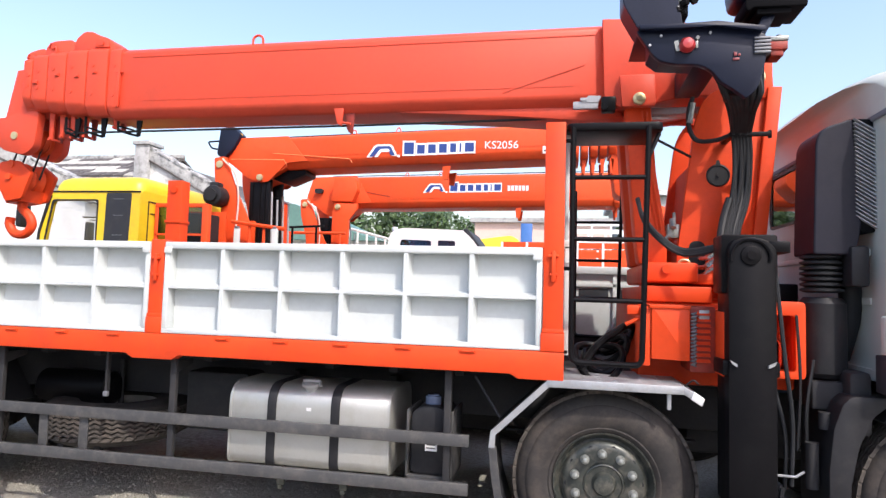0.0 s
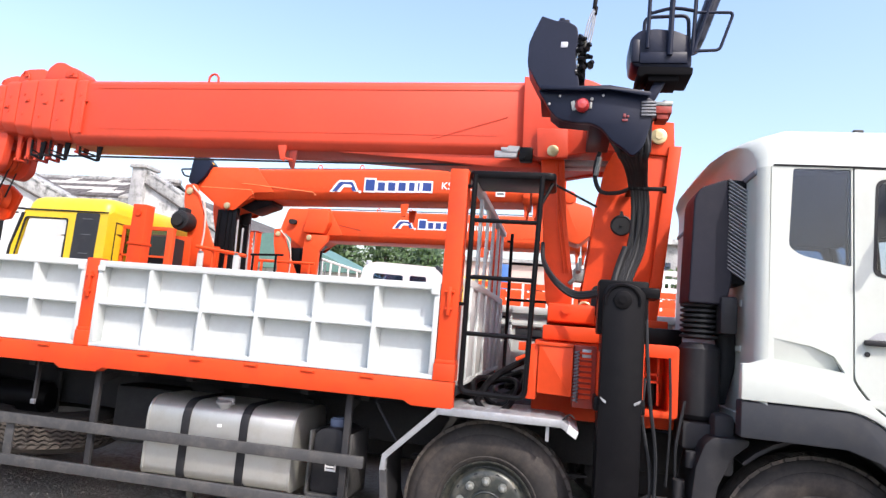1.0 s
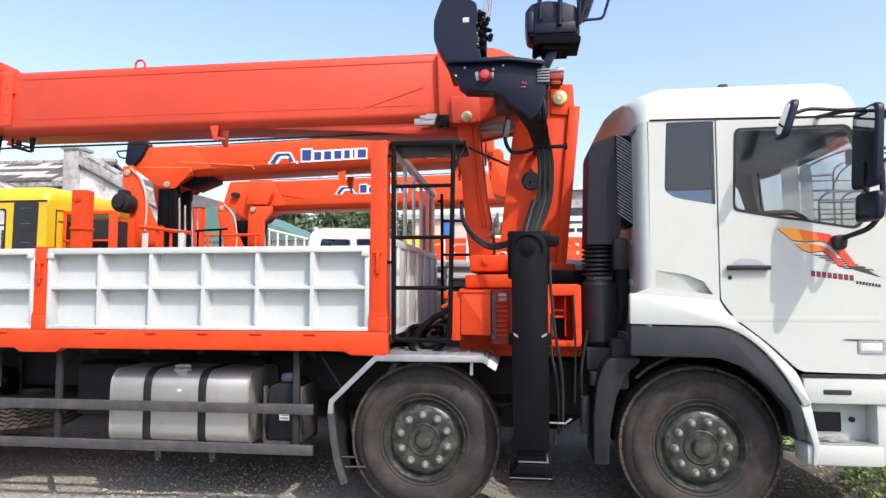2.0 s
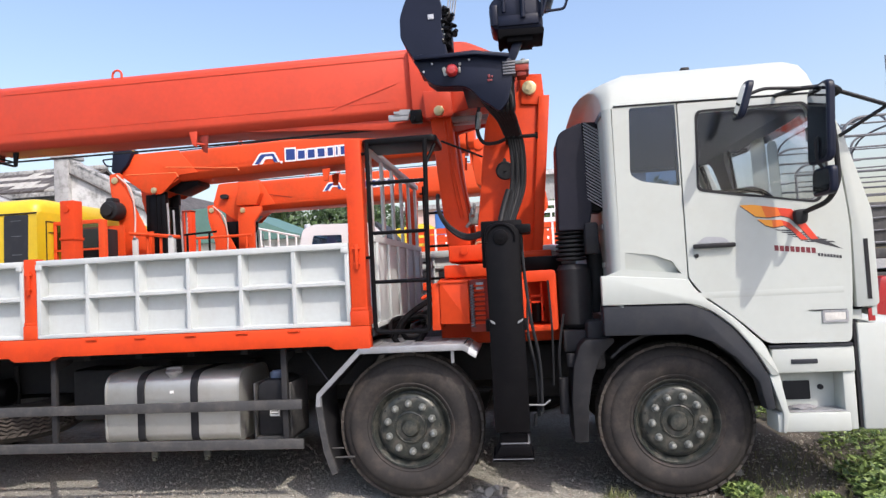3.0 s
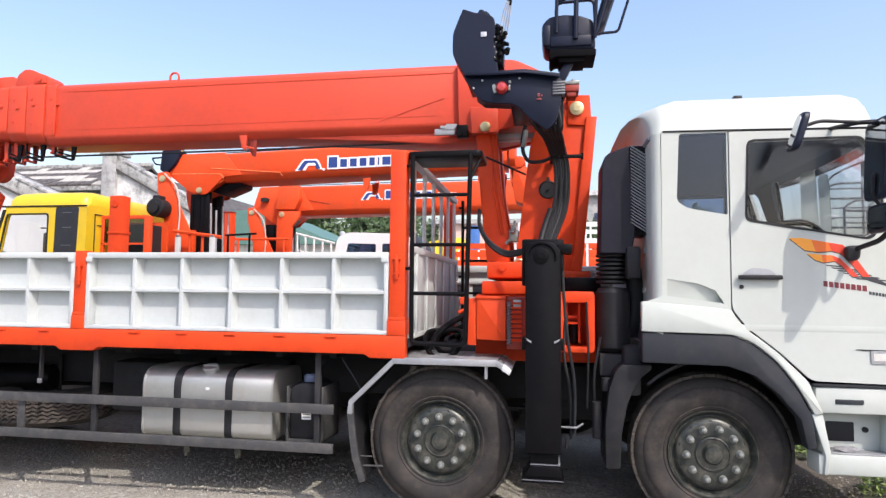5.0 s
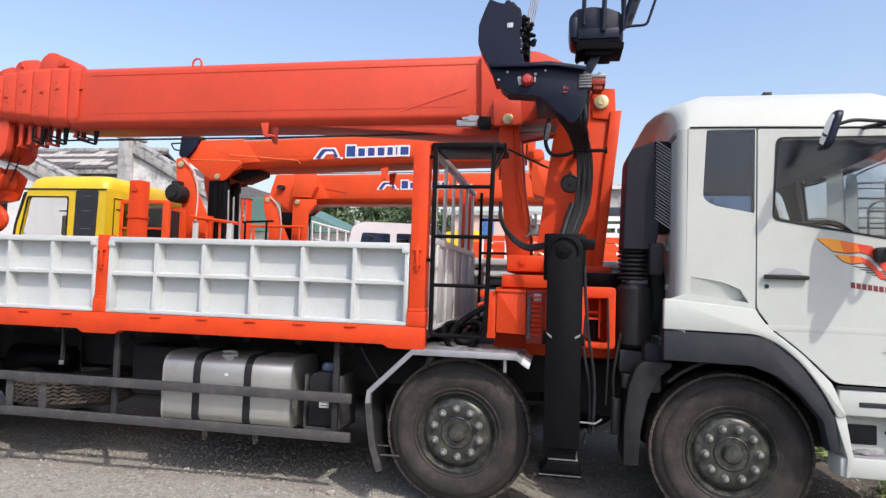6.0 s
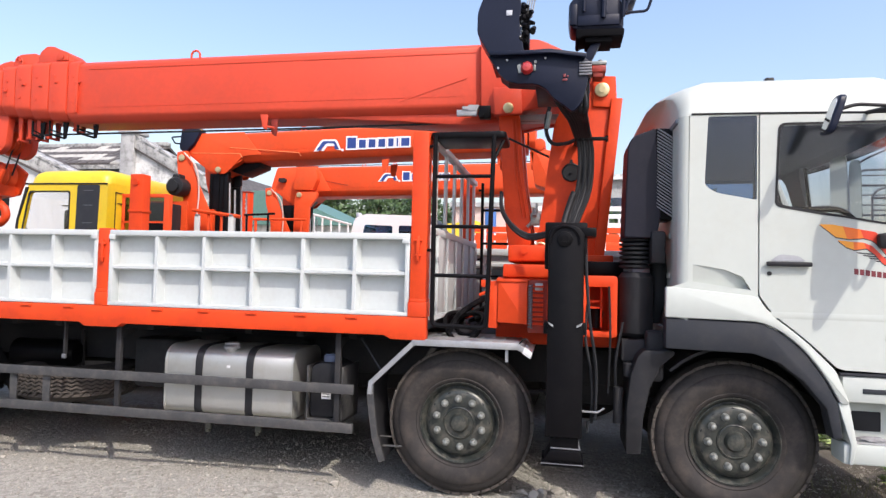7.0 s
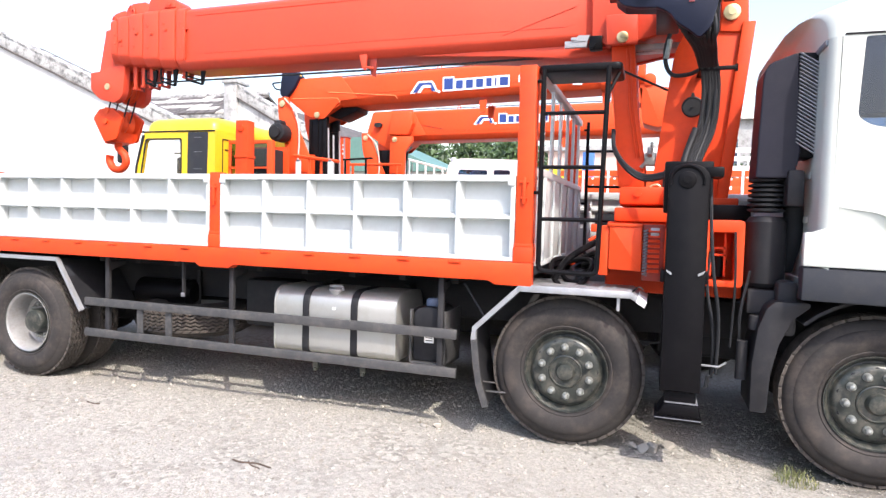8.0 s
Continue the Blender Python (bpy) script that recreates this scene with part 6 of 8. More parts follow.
part("seat_base", join(prism(rounded([(0.795, 3.425), (1.135, 3.415), (1.130, 3.362), (0.835, 3.368), (0.805, 3.345), (0.790, 3.37)], 0.012, 3), 0.17, 0.44, bevel=0.006), box(0.86, 1.05, 0.19, 0.40, 3.33, 3.365, 0.006)), DULLBLACK, seat)
part("backrest", prism(rounded([(1.12, 3.60), (1.20, 3.60), (1.36, 4.08), (1.27, 4.12)], 0.04, 4), 0.20, 0.42, bevel=0.025), BLUEBLACK, seat)
part("seat_rail", join(tube(corner_path([(0.845, 0.175, 3.55), (0.85, 0.16, 3.92), (1.14, 0.16, 3.93), (1.125, 0.175, 3.50)], 0.05, 4), 0.013, 8), tube([(0.985, 0.175, 3.50), (0.995, 0.155, 4.02)], 0.018, 8), tube(corner_path([(0.86, 0.17, 3.79), (1.0, 0.17, 3.83), (1.14, 0.17, 3.80)], 0.08, 5), 0.012, 8),
                       tube(corner_path([(1.14, 0.17, 3.79), (1.37, 0.17, 3.785), (1.29, 0.17, 3.53), (1.15, 0.17, 3.525)], 0.03, 4), 0.010, 8), tube([(1.13, 0.17, 3.52), (1.25, 0.17, 3.92)], 0.011, 8)), BLUEBLACK, seat)
part("far_rail", tube(corner_path([(0.845, 0.43, 3.66), (0.85, 0.43, 3.90), (1.14, 0.43, 3.91), (1.15, 0.43, 3.64)], 0.05, 4), 0.013, 8), BLUEBLACK, seat)
part("seat_tag", box(1.015, 1.075, 0.192, 0.199, 3.475, 3.51), DULLRED, seat)
part("seat_post", prism([(0.825, 3.18), (0.895, 3.18), (0.985, 3.36), (0.915, 3.36)], 0.22, 0.28, bevel=0.006), BLUEBLACK, seat)

# hoses down the tower
part("manifold", join(box(0.70, 0.895, 0.17, 0.34, 2.84, 3.10, 0.012), *[cyl((0.76 + 0.03 * k, 0.17, 2.92 + 0.035 * k), (0.76 + 0.03 * k, 0.21, 2.92 + 0.035 * k), 0.02, seg=10) for k in range(5)]), BLACK, crane, "black valve manifold")
for k in range(7):
    part("station_hose", tube(smooth_path([(0.60 + 0.04 * k, 0.20 + 0.02 * (k % 3), 3.06), (0.63 + 0.04 * k, 0.17 + 0.01 * (k % 2), 2.95 - 0.012 * k), (0.70 + 0.028 * k, 0.22, 2.85 - 0.006 * k), (0.765 + 0.020 * k, 0.36, 2.79), (0.81 + 0.016 * k, 0.52, 2.71)], 5), 0.018, 7), HOSE, crane)
for k in range(6):
    d = 0.020 * k
    hose_k = part("hydraulic_hose", tube(smooth_path([(0.70 + d, 0.40 + 0.015 * (k % 3), 2.98), (0.785 + d, 0.52 + 0.02 * (k % 2), 2.84), (0.838 + d, 0.62, 2.64), (0.842 + d, 0.63 + 0.02 * (k % 2), 2.42), (0.815 + d, 0.62, 2.25), (0.77 + d * 0.8, 0.55, 2.08), (0.735 + d * 0.7, 0.44, 1.93), (0.71 + d * 0.7, 0.34, 1.70)], 7), 0.0145, 8), HOSE, crane, "black hydraulic hose")
bundle = hose_k
part("hose_clamp", join(box(0.80, 1.05, 0.585, 0.60, 2.69, 2.72, 0.004), tube([(1.05, 0.60, 2.68), (1.05, 0.60, 2.73)], 0.012, 6), box(0.80, 0.84, 0.60, 0.81, 2.69, 2.72, 0.004)), BLACK, bundle)
part("hose_sleeve", tube(smooth_path([(0.805, 0.60, 2.28), (0.765, 0.57, 2.16), (0.735, 0.52, 2.05), (0.715, 0.46, 1.95)], 5), 0.026, 10), HOSE, bundle)
part("outrigger_hose", join(*[tube(smooth_path([(0.23, 0.62 - 0.02 * k, 2.28), (0.25, 0.45, 2.14 - 0.01 * k), (0.34, 0.33, 2.00 - 0.012 * k), (0.47, 0.30, 1.92 - 0.014 * k), (0.62, 0.20, 1.935 - 0.012 * k), (0.66, 0.12, 1.95 - 0.012 * k)], 6), 0.014, 8) for k in range(3)]), HOSE, crane)
part("tower_hose", join(tube(smooth_path([(0.60, 0.72, 3.00), (0.575, 0.72, 2.90), (0.58, 0.72, 2.78), (0.63, 0.72, 2.70), (0.74, 0.68, 2.69), (0.82, 0.62, 2.71)], 6), 0.016, 8)), HOSE, crane)
part("hose_sleeve", tube([(0.60, 0.72, 2.96), (0.578, 0.72, 2.82)], 0.022, 8), NUT, crane)
part("stay_cable", tube([(0.28, 0.60, 2.72), (0.60, 0.78, 2.60)], 0.009, 6), HOSE, crane)
# ropes along the boom
part("hoist_rope", tube([(-4.62, 1.0, 2.925), (-1.9, 1.0, 2.935), (0.65, 1.0, 2.965)], 0.009, 6), HOSE, crane)

# access ladders and the plate on top of them
for y, dx in ((0.02, 0.0), (2.36, 0.06)):
    near = y < 1
    lad = part("ladder", tube(corner_path([(-0.205 + dx, y, 2.62), (-0.20 + dx, y, 1.24), (0.195 + dx, y, 1.235), (0.225 + dx, y, 2.62)], 0.05, 4), 0.017, 10), BLACK, truck, "black tube access ladder")
    for z in (2.32, 1.955, 1.60):
        xr = 0.20 + 0.02 * (z - 1.3) + dx
        part("rung", tube([(-0.20 + dx, y, z), (xr, y, z)], 0.014, 8), BLACK, lad)
    for zz in (2.54, 1.78):
        part("ladder_stay", tube([(-0.25 + dx, y, zz), (-0.20 + dx, y, zz)], 0.012, 6), BLACK, lad)
    if near:
        part("ladder_brace", tube([(0.215, 0.02, 2.42), (0.29, 0.08, 2.59)], 0.013, 8), BLACK, lad)
part("ladder_platform", prism(rounded([(-0.245, 0.02), (0.31, 0.02), (0.31, 0.42), (-0.245, 0.42)], 0.05, 4), 2.60, 2.65, axis="z", bevel=0.012), BLACK, truck, "black platform plate above the ladder")
coil = []
for k in range(4):
    cx, cy, cz, r = -0.02 + 0.05 * k, 0.42 + 0.13 * k, 1.23 + 0.025 * k, 0.15 - 0.012 * k
    coil.append(tube([(cx + r * math.cos(a), cy + 0.16 * math.sin(a) * (1 - 0.1 * k), cz + 0.10 * math.sin(a + 0.6 * k) + 0.03 * math.cos(2 * a)) for a in np.linspace(0, 2 * math.pi, 25)[:-1]], 0.021, 7, True))
coil.append(tube(smooth_path([(-0.13, 0.30, 1.16), (-0.05, 0.34, 1.30), (0.08, 0.42, 1.40), (0.18, 0.56, 1.44), (0.26, 0.72, 1.36), (0.30, 0.9, 1.22)], 6), 0.024, 8))
part("hose_coil", join(*coil), BLACK, truck, "coil of black hoses behind the ladder")
part("deck_behind_cab", box(-0.24, 1.15, 0.62, W - 0.3, 1.08, 1.12, 0.004), CHASSIS, truck)

# hook block hanging from the boom head
hook = thing("hook_block", (-5.25, 1.25, 2.02), "orange crane hook block hanging from the boom head", "crane hook")
hb_out = rounded([(-5.38, 2.70), (-5.20, 2.71), (-5.05, 2.60), (-5.14, 2.36), (-5.31, 2.33), (-5.475, 2.60)], 0.02, 3)
part("cheek_plate", join(prism(hb_out, 1.10, 1.14, bevel=0.005), prism(hb_out, 1.38, 1.42, bevel=0.005), prism([(-5.36, 2.45), (-5.16, 2.45), (-5.18, 2.34), (-5.34, 2.32)], 1.14, 1.38)), ORANGE, hook)
part("sheave", lathe([(0.0, 1.15), (0.15, 1.15), (0.12, 1.20), (0.15, 1.25), (0.12, 1.30), (0.15, 1.36), (0.0, 1.36)], 28, "y", (-5.28, 0, 2.56)), ORANGE_OLD, hook)
part("hook", tube(smooth_path([(-5.26, YC, 2.34), (-5.26, YC, 2.28), (-5.17, YC, 2.20), (-5.15, YC, 2.11), (-5.22, YC, 2.04), (-5.33, YC, 2.05), (-5.39, YC, 2.13), (-5.385, YC, 2.20)], 5), 0.041, 10), ORANGE, hook)
part("hook_bolt", join(cyl((-5.28, 1.08, 2.56), (-5.28, 1.44, 2.56), 0.03, seg=12), cyl((-5.27, 1.09, 2.68), (-5.27, 1.11, 2.68), 0.035, seg=12)), ORANGE_OLD, hook)
part("rope", join(*[tube([(-5.28 + dx, y, 2.56), (-5.15 + dx, y, 2.91)], 0.008, 6) for dx, y in ((-0.13, 1.2), (0.13, 1.2), (-0.13, 1.3), (0.13, 1.3))]), HOSE, hook)


# ---- trucks parked behind, nose to the other side ----
def rear_truck(name, y0, x_front, x_back, paint, label, windows_open=True, with_bed=True):
    """A parked truck that faces -x: cab shell with openings, chassis, wheels, low white bed."""
    y1 = y0 + 2.4
    xc = x_front + 1.44       # the cab's rear wall
    t = thing(name, (x_front + 1.0, y0 + 1.2, 0.0), label, "truck")
    out = rounded([(x_front, 1.15), (xc, 1.15), (xc, 2.73), (x_front + 0.20, 2.73), (x_front + 0.02, 2.05)], [0.05, 0.02, 0.04, 0.06, 0.2], 4)
    win = rounded([(x_front + 0.12, 1.98), (x_front + 0.85, 1.98), (x_front + 0.85, 2.60), (x_front + 0.24, 2.60)], 0.04, 3)
    quarter_win = rounded([(x_front + 0.965, 1.98), (x_front + 1.305, 1.98), (x_front + 1.325, 2.70), (x_front + 0.975, 2.70)], 0.03, 3)
    back_win = rounded([(y0 + 1.35, 2.02), (y0 + 2.15, 2.02), (y0 + 2.15, 2.50), (y0 + 1.35, 2.50)], 0.05, 3)
    bits = [prism(out, y0, y0 + 0.04, [win, quarter_win]), prism(out, y1 - 0.04, y1, [win, quarter_win]),
            prism(rounded([(y0 + 0.04, 1.15), (y1 - 0.04, 1.15), (y1 - 0.04, 2.73), (y0 + 0.04, 2.73)], 0.02), xc - 0.04, xc, [back_win], axis="x"),
            box(x_front + 0.04, xc, y0 + 0.04, y1 - 0.04, 1.10, 1.16), box(x_front, x_front + 0.05, y0 + 0.05, y1 - 0.05, 1.0, 1.95, 0.02)]
    shell = part("cab", join(*bits), paint, t)
    # a soft, crowned roof
    bm = bmesh.new()
    rings = []
    for z, i in ((2.73, 0.0), (2.80, 0.01), (2.86, 0.04), (2.90, 0.10), (2.925, 0.20), (2.93, 0.55)):
        xa, xb, ya, yb = x_front + 0.20 + i * 0.9, xc + 0.0 - i * 0.7, y0 + i, y1 - i
        r = 0.12
        ring = []
        for cx, cy, a0 in ((xb - r, yb - r, 0), (xa + r, yb - r, 90), (xa + r, ya + r, 180), (xb - r, ya + r, 270)):
            ring += [bm.verts.new((cx + r * math.cos(radians(a0 + 15 * k)), cy + r * math.sin(radians(a0 + 15 * k)), z)) for k in range(7)]
        rings.append(ring)
    for a, b in zip(rings, rings[1:]):
        for i in range(len(a)):
            bm.faces.new((a[i], a[(i + 1) % len(a)], b[(i + 1) % len(a)], b[i]))
    bm.faces.new(rings[-1])
    part("roof", bm, paint, shell, angle=60)
    part("roof_seam", tube([(x_front + 0.2, y0 - 0.004, 2.715), (xc, y0 - 0.004, 2.715)], 0.010, 6), PLASTIC, shell)
    for y in (y0 + 0.016, y1 - 0.024):
        part("door_window", prism(win, y, y + 0.008), THINPANE, shell).visible_shadow = False
    part("window_frame", prism([(a + (0.02 if a > x_front + 0.5 else -0.025), b + (0.02 if b > 2.3 else -0.02)) for a, b in win], y0 - 0.006, y0 + 0.004, [win]), PLASTIC, shell)
    quarter_ = part("quarter_window", prism(quarter_win, y0 - 0.003, y0 + 0.02), GREYPLASTIC, shell)
    for z in (2.18, 2.42, 2.62):
        part("blind_line", box(x_front + 1.08, x_front + 1.22, y0 - 0.005, y0 - 0.003, z, z + 0.006), FRAMESTEEL, quarter_)
    part("front_post_trim", prism([(x_front + 0.21, 2.67), (x_front + 0.07, 2.22), (x_front + 0.05, 1.96), (x_front + 0.01, 1.96), (x_front + 0.035, 2.22), (x_front + 0.16, 2.67)], y0 - 0.010, y0 - 0.001), PLASTIC, shell)
    part("grab_handle", tube(corner_path([(x_front + 0.20, y0 + 0.06, 2.36), (x_front + 0.165, y0 + 0.02, 2.37), (x_front + 0.13, y0 + 0.02, 2.12), (x_front + 0.16, y0 + 0.06, 2.10)], 0.03, 3), 0.010, 6), GALV, shell)
    part("mirror_arm", tube([(x_front + 0.20, y0 - 0.004, 2.715), (x_front - 0.20, y0 - 0.16, 2.705)], 0.014, 6), PLASTIC, shell)
    part("rear_window", prism(back_win, xc - 0.02, xc - 0.012, axis="x"), DARKPANE, shell)
    part("rear_panel_seam", prism([(y0 + 0.15, 1.9), (y0 + 0.75, 1.9), (y0 + 0.75, 2.62), (y0 + 0.15, 2.62)], xc, xc + 0.006, [[(y0 + 0.165, 1.915), (y0 + 0.735, 1.915), (y0 + 0.735, 2.605), (y0 + 0.165, 2.605)]], axis="x"), PLASTIC, shell)
    part("vent_slot", box(xc, xc + 0.008, y0 + 0.2, y0 + 0.42, 2.46, 2.475), PLASTIC, shell)
    part("windscreen", prism([(x_front + 0.02, 1.98), (x_front + 0.21, 2.68), (x_front + 0.22, 2.68), (x_front + 0.03, 1.98)], y0 + 0.08, y1 - 0.08), THINPANE, shell).visible_shadow = False
    part("mirror", join(box(x_front - 0.10, x_front - 0.02, y0 - 0.22, y0 - 0.06, 2.25, 2.62, 0.03), tube([(x_front + 0.1, y0, 2.66), (x_front - 0.06, y0 - 0.14, 2.66), (x_front - 0.06, y0 - 0.14, 2.5)], 0.012, 6)), PLASTIC, shell)
    part("steering_wheel", tube([(x_front + 0.45 + 0.08 * math.sin(a), y0 + 0.55 + 0.2 * math.cos(a), 2.02 + 0.15 * math.sin(a)) for a in np.linspace(0, 2 * math.pi, 21)[:-1]], 0.014, 6, True), PLASTIC, shell)
    part("cab_seat", join(box(x_front + 0.7, x_front + 1.15, y0 + 0.3, y0 + 0.8, 1.4, 1.6, 0.04), box(x_front + 1.1, x_front + 1.22, y0 + 0.3, y0 + 0.8, 1.5, 2.1, 0.04)), SEATCLOTH, shell)
    part("wheel_arch", prism(rounded([(x_front + 0.05, 0.75), (x_front + 0.25, 1.14), (xc, 1.14), (xc, 0.95), (x_front + 1.15, 1.02), (x_front + 0.45, 1.02), (x_front + 0.2, 0.6), (x_front + 0.05, 0.6)], 0.05), y0, y0 + 0.5), GREYPLASTIC, shell)
    part("bumper", box(x_front - 0.05, x_front + 0.18, y0 + 0.02, y1 - 0.02, 0.45, 1.0, 0.04), paint, t)
    for y in (y0 + 0.78, y0 + 1.54):
        part("chassis_rail", box(x_front + 0.2, x_back, y, y + 0.08, 0.74, 1.02, 0.01), CHASSIS, t)
    # unseen slab and boxes, added to hold back light beneath the trucks
    part("added_underframe", join(box(xc, x_back - 0.1, y0 + 0.25, y1 - 0.25, 0.55, 0.74, 0.02), box(xc + 0.4, xc + 1.5, y0 + 0.1, y0 + 0.7, 0.45, 1.0, 0.05), box(xc + 2.0, xc + 2.9, y0 + 0.15, y0 + 0.7, 0.45, 0.95, 0.05)), CHASSIS, t)
    for x, kind in ((x_front + 0.75, "front"), (x_back - 1.2, "rear"), (x_back - 2.5, "rear")):
        wheel(t, x, y0 + 0.05, 0.53, kind, detail=False)
        wheel(t, x, y1 - 0.05, 0.53, kind, far=True, detail=False)
    if with_bed:
        xb = xc + 1.55
        part("bed_floor", box(xb, x_back, y0 + 0.05, y1 - 0.05, 1.10, 1.20, 0.005), CHASSIS, t)
        for y in (y0, y1 - 0.05):
            side_ = part("side_panel", box(xb, x_back, y, y + 0.05, 1.20, 1.84, 0.006), WHITE, t)
            part("top_rail", box(xb, x_back, y - 0.05, y + 0.06, 1.84, 1.92, 0.012), WHITE, side_)
            part("long_rib", box(xb, x_back, y - 0.03, y + 0.0, 1.71, 1.75, 0.005), WHITE, side_)
            for k in range(int((x_back - xb) / 0.42)):
                part("rib", box(xb + 0.2 + 0.42 * k, xb + 0.24 + 0.42 * k, y - 0.03, y, 1.22, 1.84, 0.004), WHITE, side_)
                if y == y0:
                    # flat dark plate: the shade of a recess put into colour
                    part("painted_recess", box(xb + 0.28 + 0.42 * k, xb + 0.58 + 0.42 * k, y - 0.006, y + 0.002, 1.56, 1.69, 0.002), GREYPLASTIC, side_)
        part("headboard", box(xb - 0.06, xb, y0 + 0.05, y1 - 0.05, 1.2, 1.95, 0.006), WHITE, t)
    return t


rear_truck("yellow_truck", 2.90, -6.72, 2.2, YELLOW, "yellow-cab truck with a crane, parked behind the white truck")
rear_truck("white_crane_truck", 5.70, -8.2, 2.0, CABWHITE, "white truck carrying an orange crane, mostly hidden behind the yellow truck")


def rear_crane(name, yf, mark_up, x0, x1, z0, z1, tilt, label, mark_x, mark_size, code, ram_guard, belly):
    """A crane laid along a truck, hinged at x0, its boom out to x1. yf: its near face."""
    yc = yf + 0.30
    c = thing(name, (x0 - 0.2, yc, 1.02), label, "crane")
    xb = x0 + 0.75
    main = boom_section(xb, x1, z0, z1, yf, yf + 0.60, c, "boom", ORANGE_OLD, 0.05, 0.10, tilt)
    def face_z(x):
        return tilt * (x - xb) / (x1 - xb)
    for y in (yf - 0.03, yf + 0.59):
        part("boom_cheek", prism(rounded([(x0 - 0.04, z1 - 0.01), (xb + 0.02, z1 + 0.006), (xb + 0.30, z0 + 0.10), (x0 + 0.77, z0 + 0.08), (x0 + 0.50, z0 - 0.18), (x0 + 0.26, z0 - 0.15), (x0 - 0.16, z0 + 0.16)], [0.05, 0.01, 0.02, 0.04, 0.05, 0.08, 0.06], 4), y + 0.018, y + 0.04, bevel=0.004), ORANGE_OLD, main)
    part("cheek_infill", prism([(x0, z1 - 0.04), (xb, z1 - 0.01), (xb, z0 + 0.02), (x0 + 0.4, z0 - 0.18), (x0 - 0.08, z0 + 0.12)], yf + 0.01, yf + 0.59), ORANGE_OLD, main)
    part("hinge_pin", join(cyl((x0 + 0.40, yf - 0.045, z0 - 0.12), (x0 + 0.40, yf - 0.02, z0 - 0.12), 0.045, bevel=0.005)), BRASS, main)
    part("seam", tube([(xb + 0.1, yf - 0.002, z0 + 0.16), (x1 - 0.3, yf - 0.002, z0 + 0.16 + face_z(x1 - 0.3))], 0.003, 4), ORANGE_OLD, main)
    # tower
    tw_out = rounded([(x0 - 0.24, z0 + 0.14), (x0 - 0.08, z0 + 0.16), (x0 + 0.10, z0 - 0.30), (x0 + 0.32, z0 - 0.75), (x0 + 0.40, 1.30), (x0 - 0.16, 1.30), (x0 - 0.10, z0 - 0.55), (x0 - 0.22, z0 - 0.15)], [0.03, 0.03, 0.15, 0.1, 0, 0, 0.1, 0.1], 4)
    tw = part("tower", join(prism(tw_out, yf - 0.09, yf - 0.04, bevel=0.005), prism(tw_out, yf + 0.64, yf + 0.69, bevel=0.005), box(x0 - 0.15, x0 + 0.35, yf - 0.04, yf + 0.64, 1.30, z0 - 0.7)), ORANGE_OLD, c)
    part("tower_pin", cyl((x0 - 0.15, yf - 0.11, z0 + 0.05), (x0 - 0.15, yf - 0.08, z0 + 0.05), 0.05, bevel=0.005), BRASS, tw)
    part("tower_pipe", tube(smooth_path([(x0 - 0.10, yf - 0.12, z0 + 0.12), (x0 + 0.10, yf - 0.12, z0 - 0.10), (x0 + 0.16, yf - 0.12, z0 - 0.45), (x0 + 0.14, yf - 0.12, z0 - 0.85)], 6), 0.012, 8), PINK, tw)
    part("slew_base", join(lathe([(0.0, 1.05), (0.5, 1.05), (0.5, 1.12), (0.42, 1.15), (0.42, 1.30), (0.0, 1.30)], 32, "z", (x0 + 0.1, yc, 0)), box(x0 - 0.35, x0 + 0.75, yc - 1.05, yc + 1.05, 1.02, 1.25, 0.01)), ORANGE_OLD, c)
    # lift rams, dark
    for y in (yf + 0.06, yf + 0.40):
        r_ = part("lift_ram", join(cyl((x0 + 0.40, y + 0.07, z0 - 0.14), (x0 + 0.46, y + 0.07, 1.35), 0.075), cyl((x0 + 0.40, y + 0.07, z0 - 0.10), (x0 + 0.40, y + 0.07, z0 - 0.32), 0.10)), BLACK, c)
        part("ram_pipe", join(tube([(x0 + 0.54, y, z0 - 0.3), (x0 + 0.58, y, 1.5)], 0.014, 6), tube([(x0 + 0.60, y + 0.05, z0 - 0.4), (x0 + 0.63, y + 0.05, 1.5)], 0.014, 6)), GALV, r_)
    ga, gb = ram_guard
    part("ram_guard", join(box(x0 + ga, x0 + gb, yf + 0.02, yf + 0.05, 1.35, z0 - 0.17, 0.004), *[box(x0 + ga + (gb - ga) * q, x0 + ga + (gb - ga) * q + 0.02, yf + 0.005, yf + 0.022, 1.35, z0 - 0.2) for q in (0.12, 0.5, 0.74)]), BLACK, c)
    part("ram_link", prism(rounded([(x0 + 0.42, z0 - 0.15), (x0 + 0.39, z0 + 0.03), (x0 + 0.42 + belly, z0 + 0.03), (x0 + 0.42 + belly, z0 - 0.05), (x0 + 0.42 + 0.45 * belly, z0 - 0.17), (x0 + 0.51, z0 - 0.11)], 0.02, 3), yf + 0.12, yf + 0.48, bevel=0.01), BLACK, c)
    # end collars, guides
    for k in range(5):
        xa = x1 + 0.11 * k
        dz = face_z(x1)
        col_ = boom_section(xa, xa + 0.085, z0 + dz - 0.03 + 0.02 * k, z1 + dz + 0.05 - 0.02 * k, yf - 0.02 + 0.012 * k, yf + 0.62 - 0.012 * k, c, "collar", ORANGE_OLD, 0.04, 0.08)
        part("rope_guide", prism([(xa + 0.01, z0 + dz), (xa + 0.06, z0 + dz), (xa + 0.05, z0 + dz - 0.18), (xa + 0.02, z0 + dz - 0.18)], yf + 0.1, yf + 0.13), ORANGE_OLD, col_)
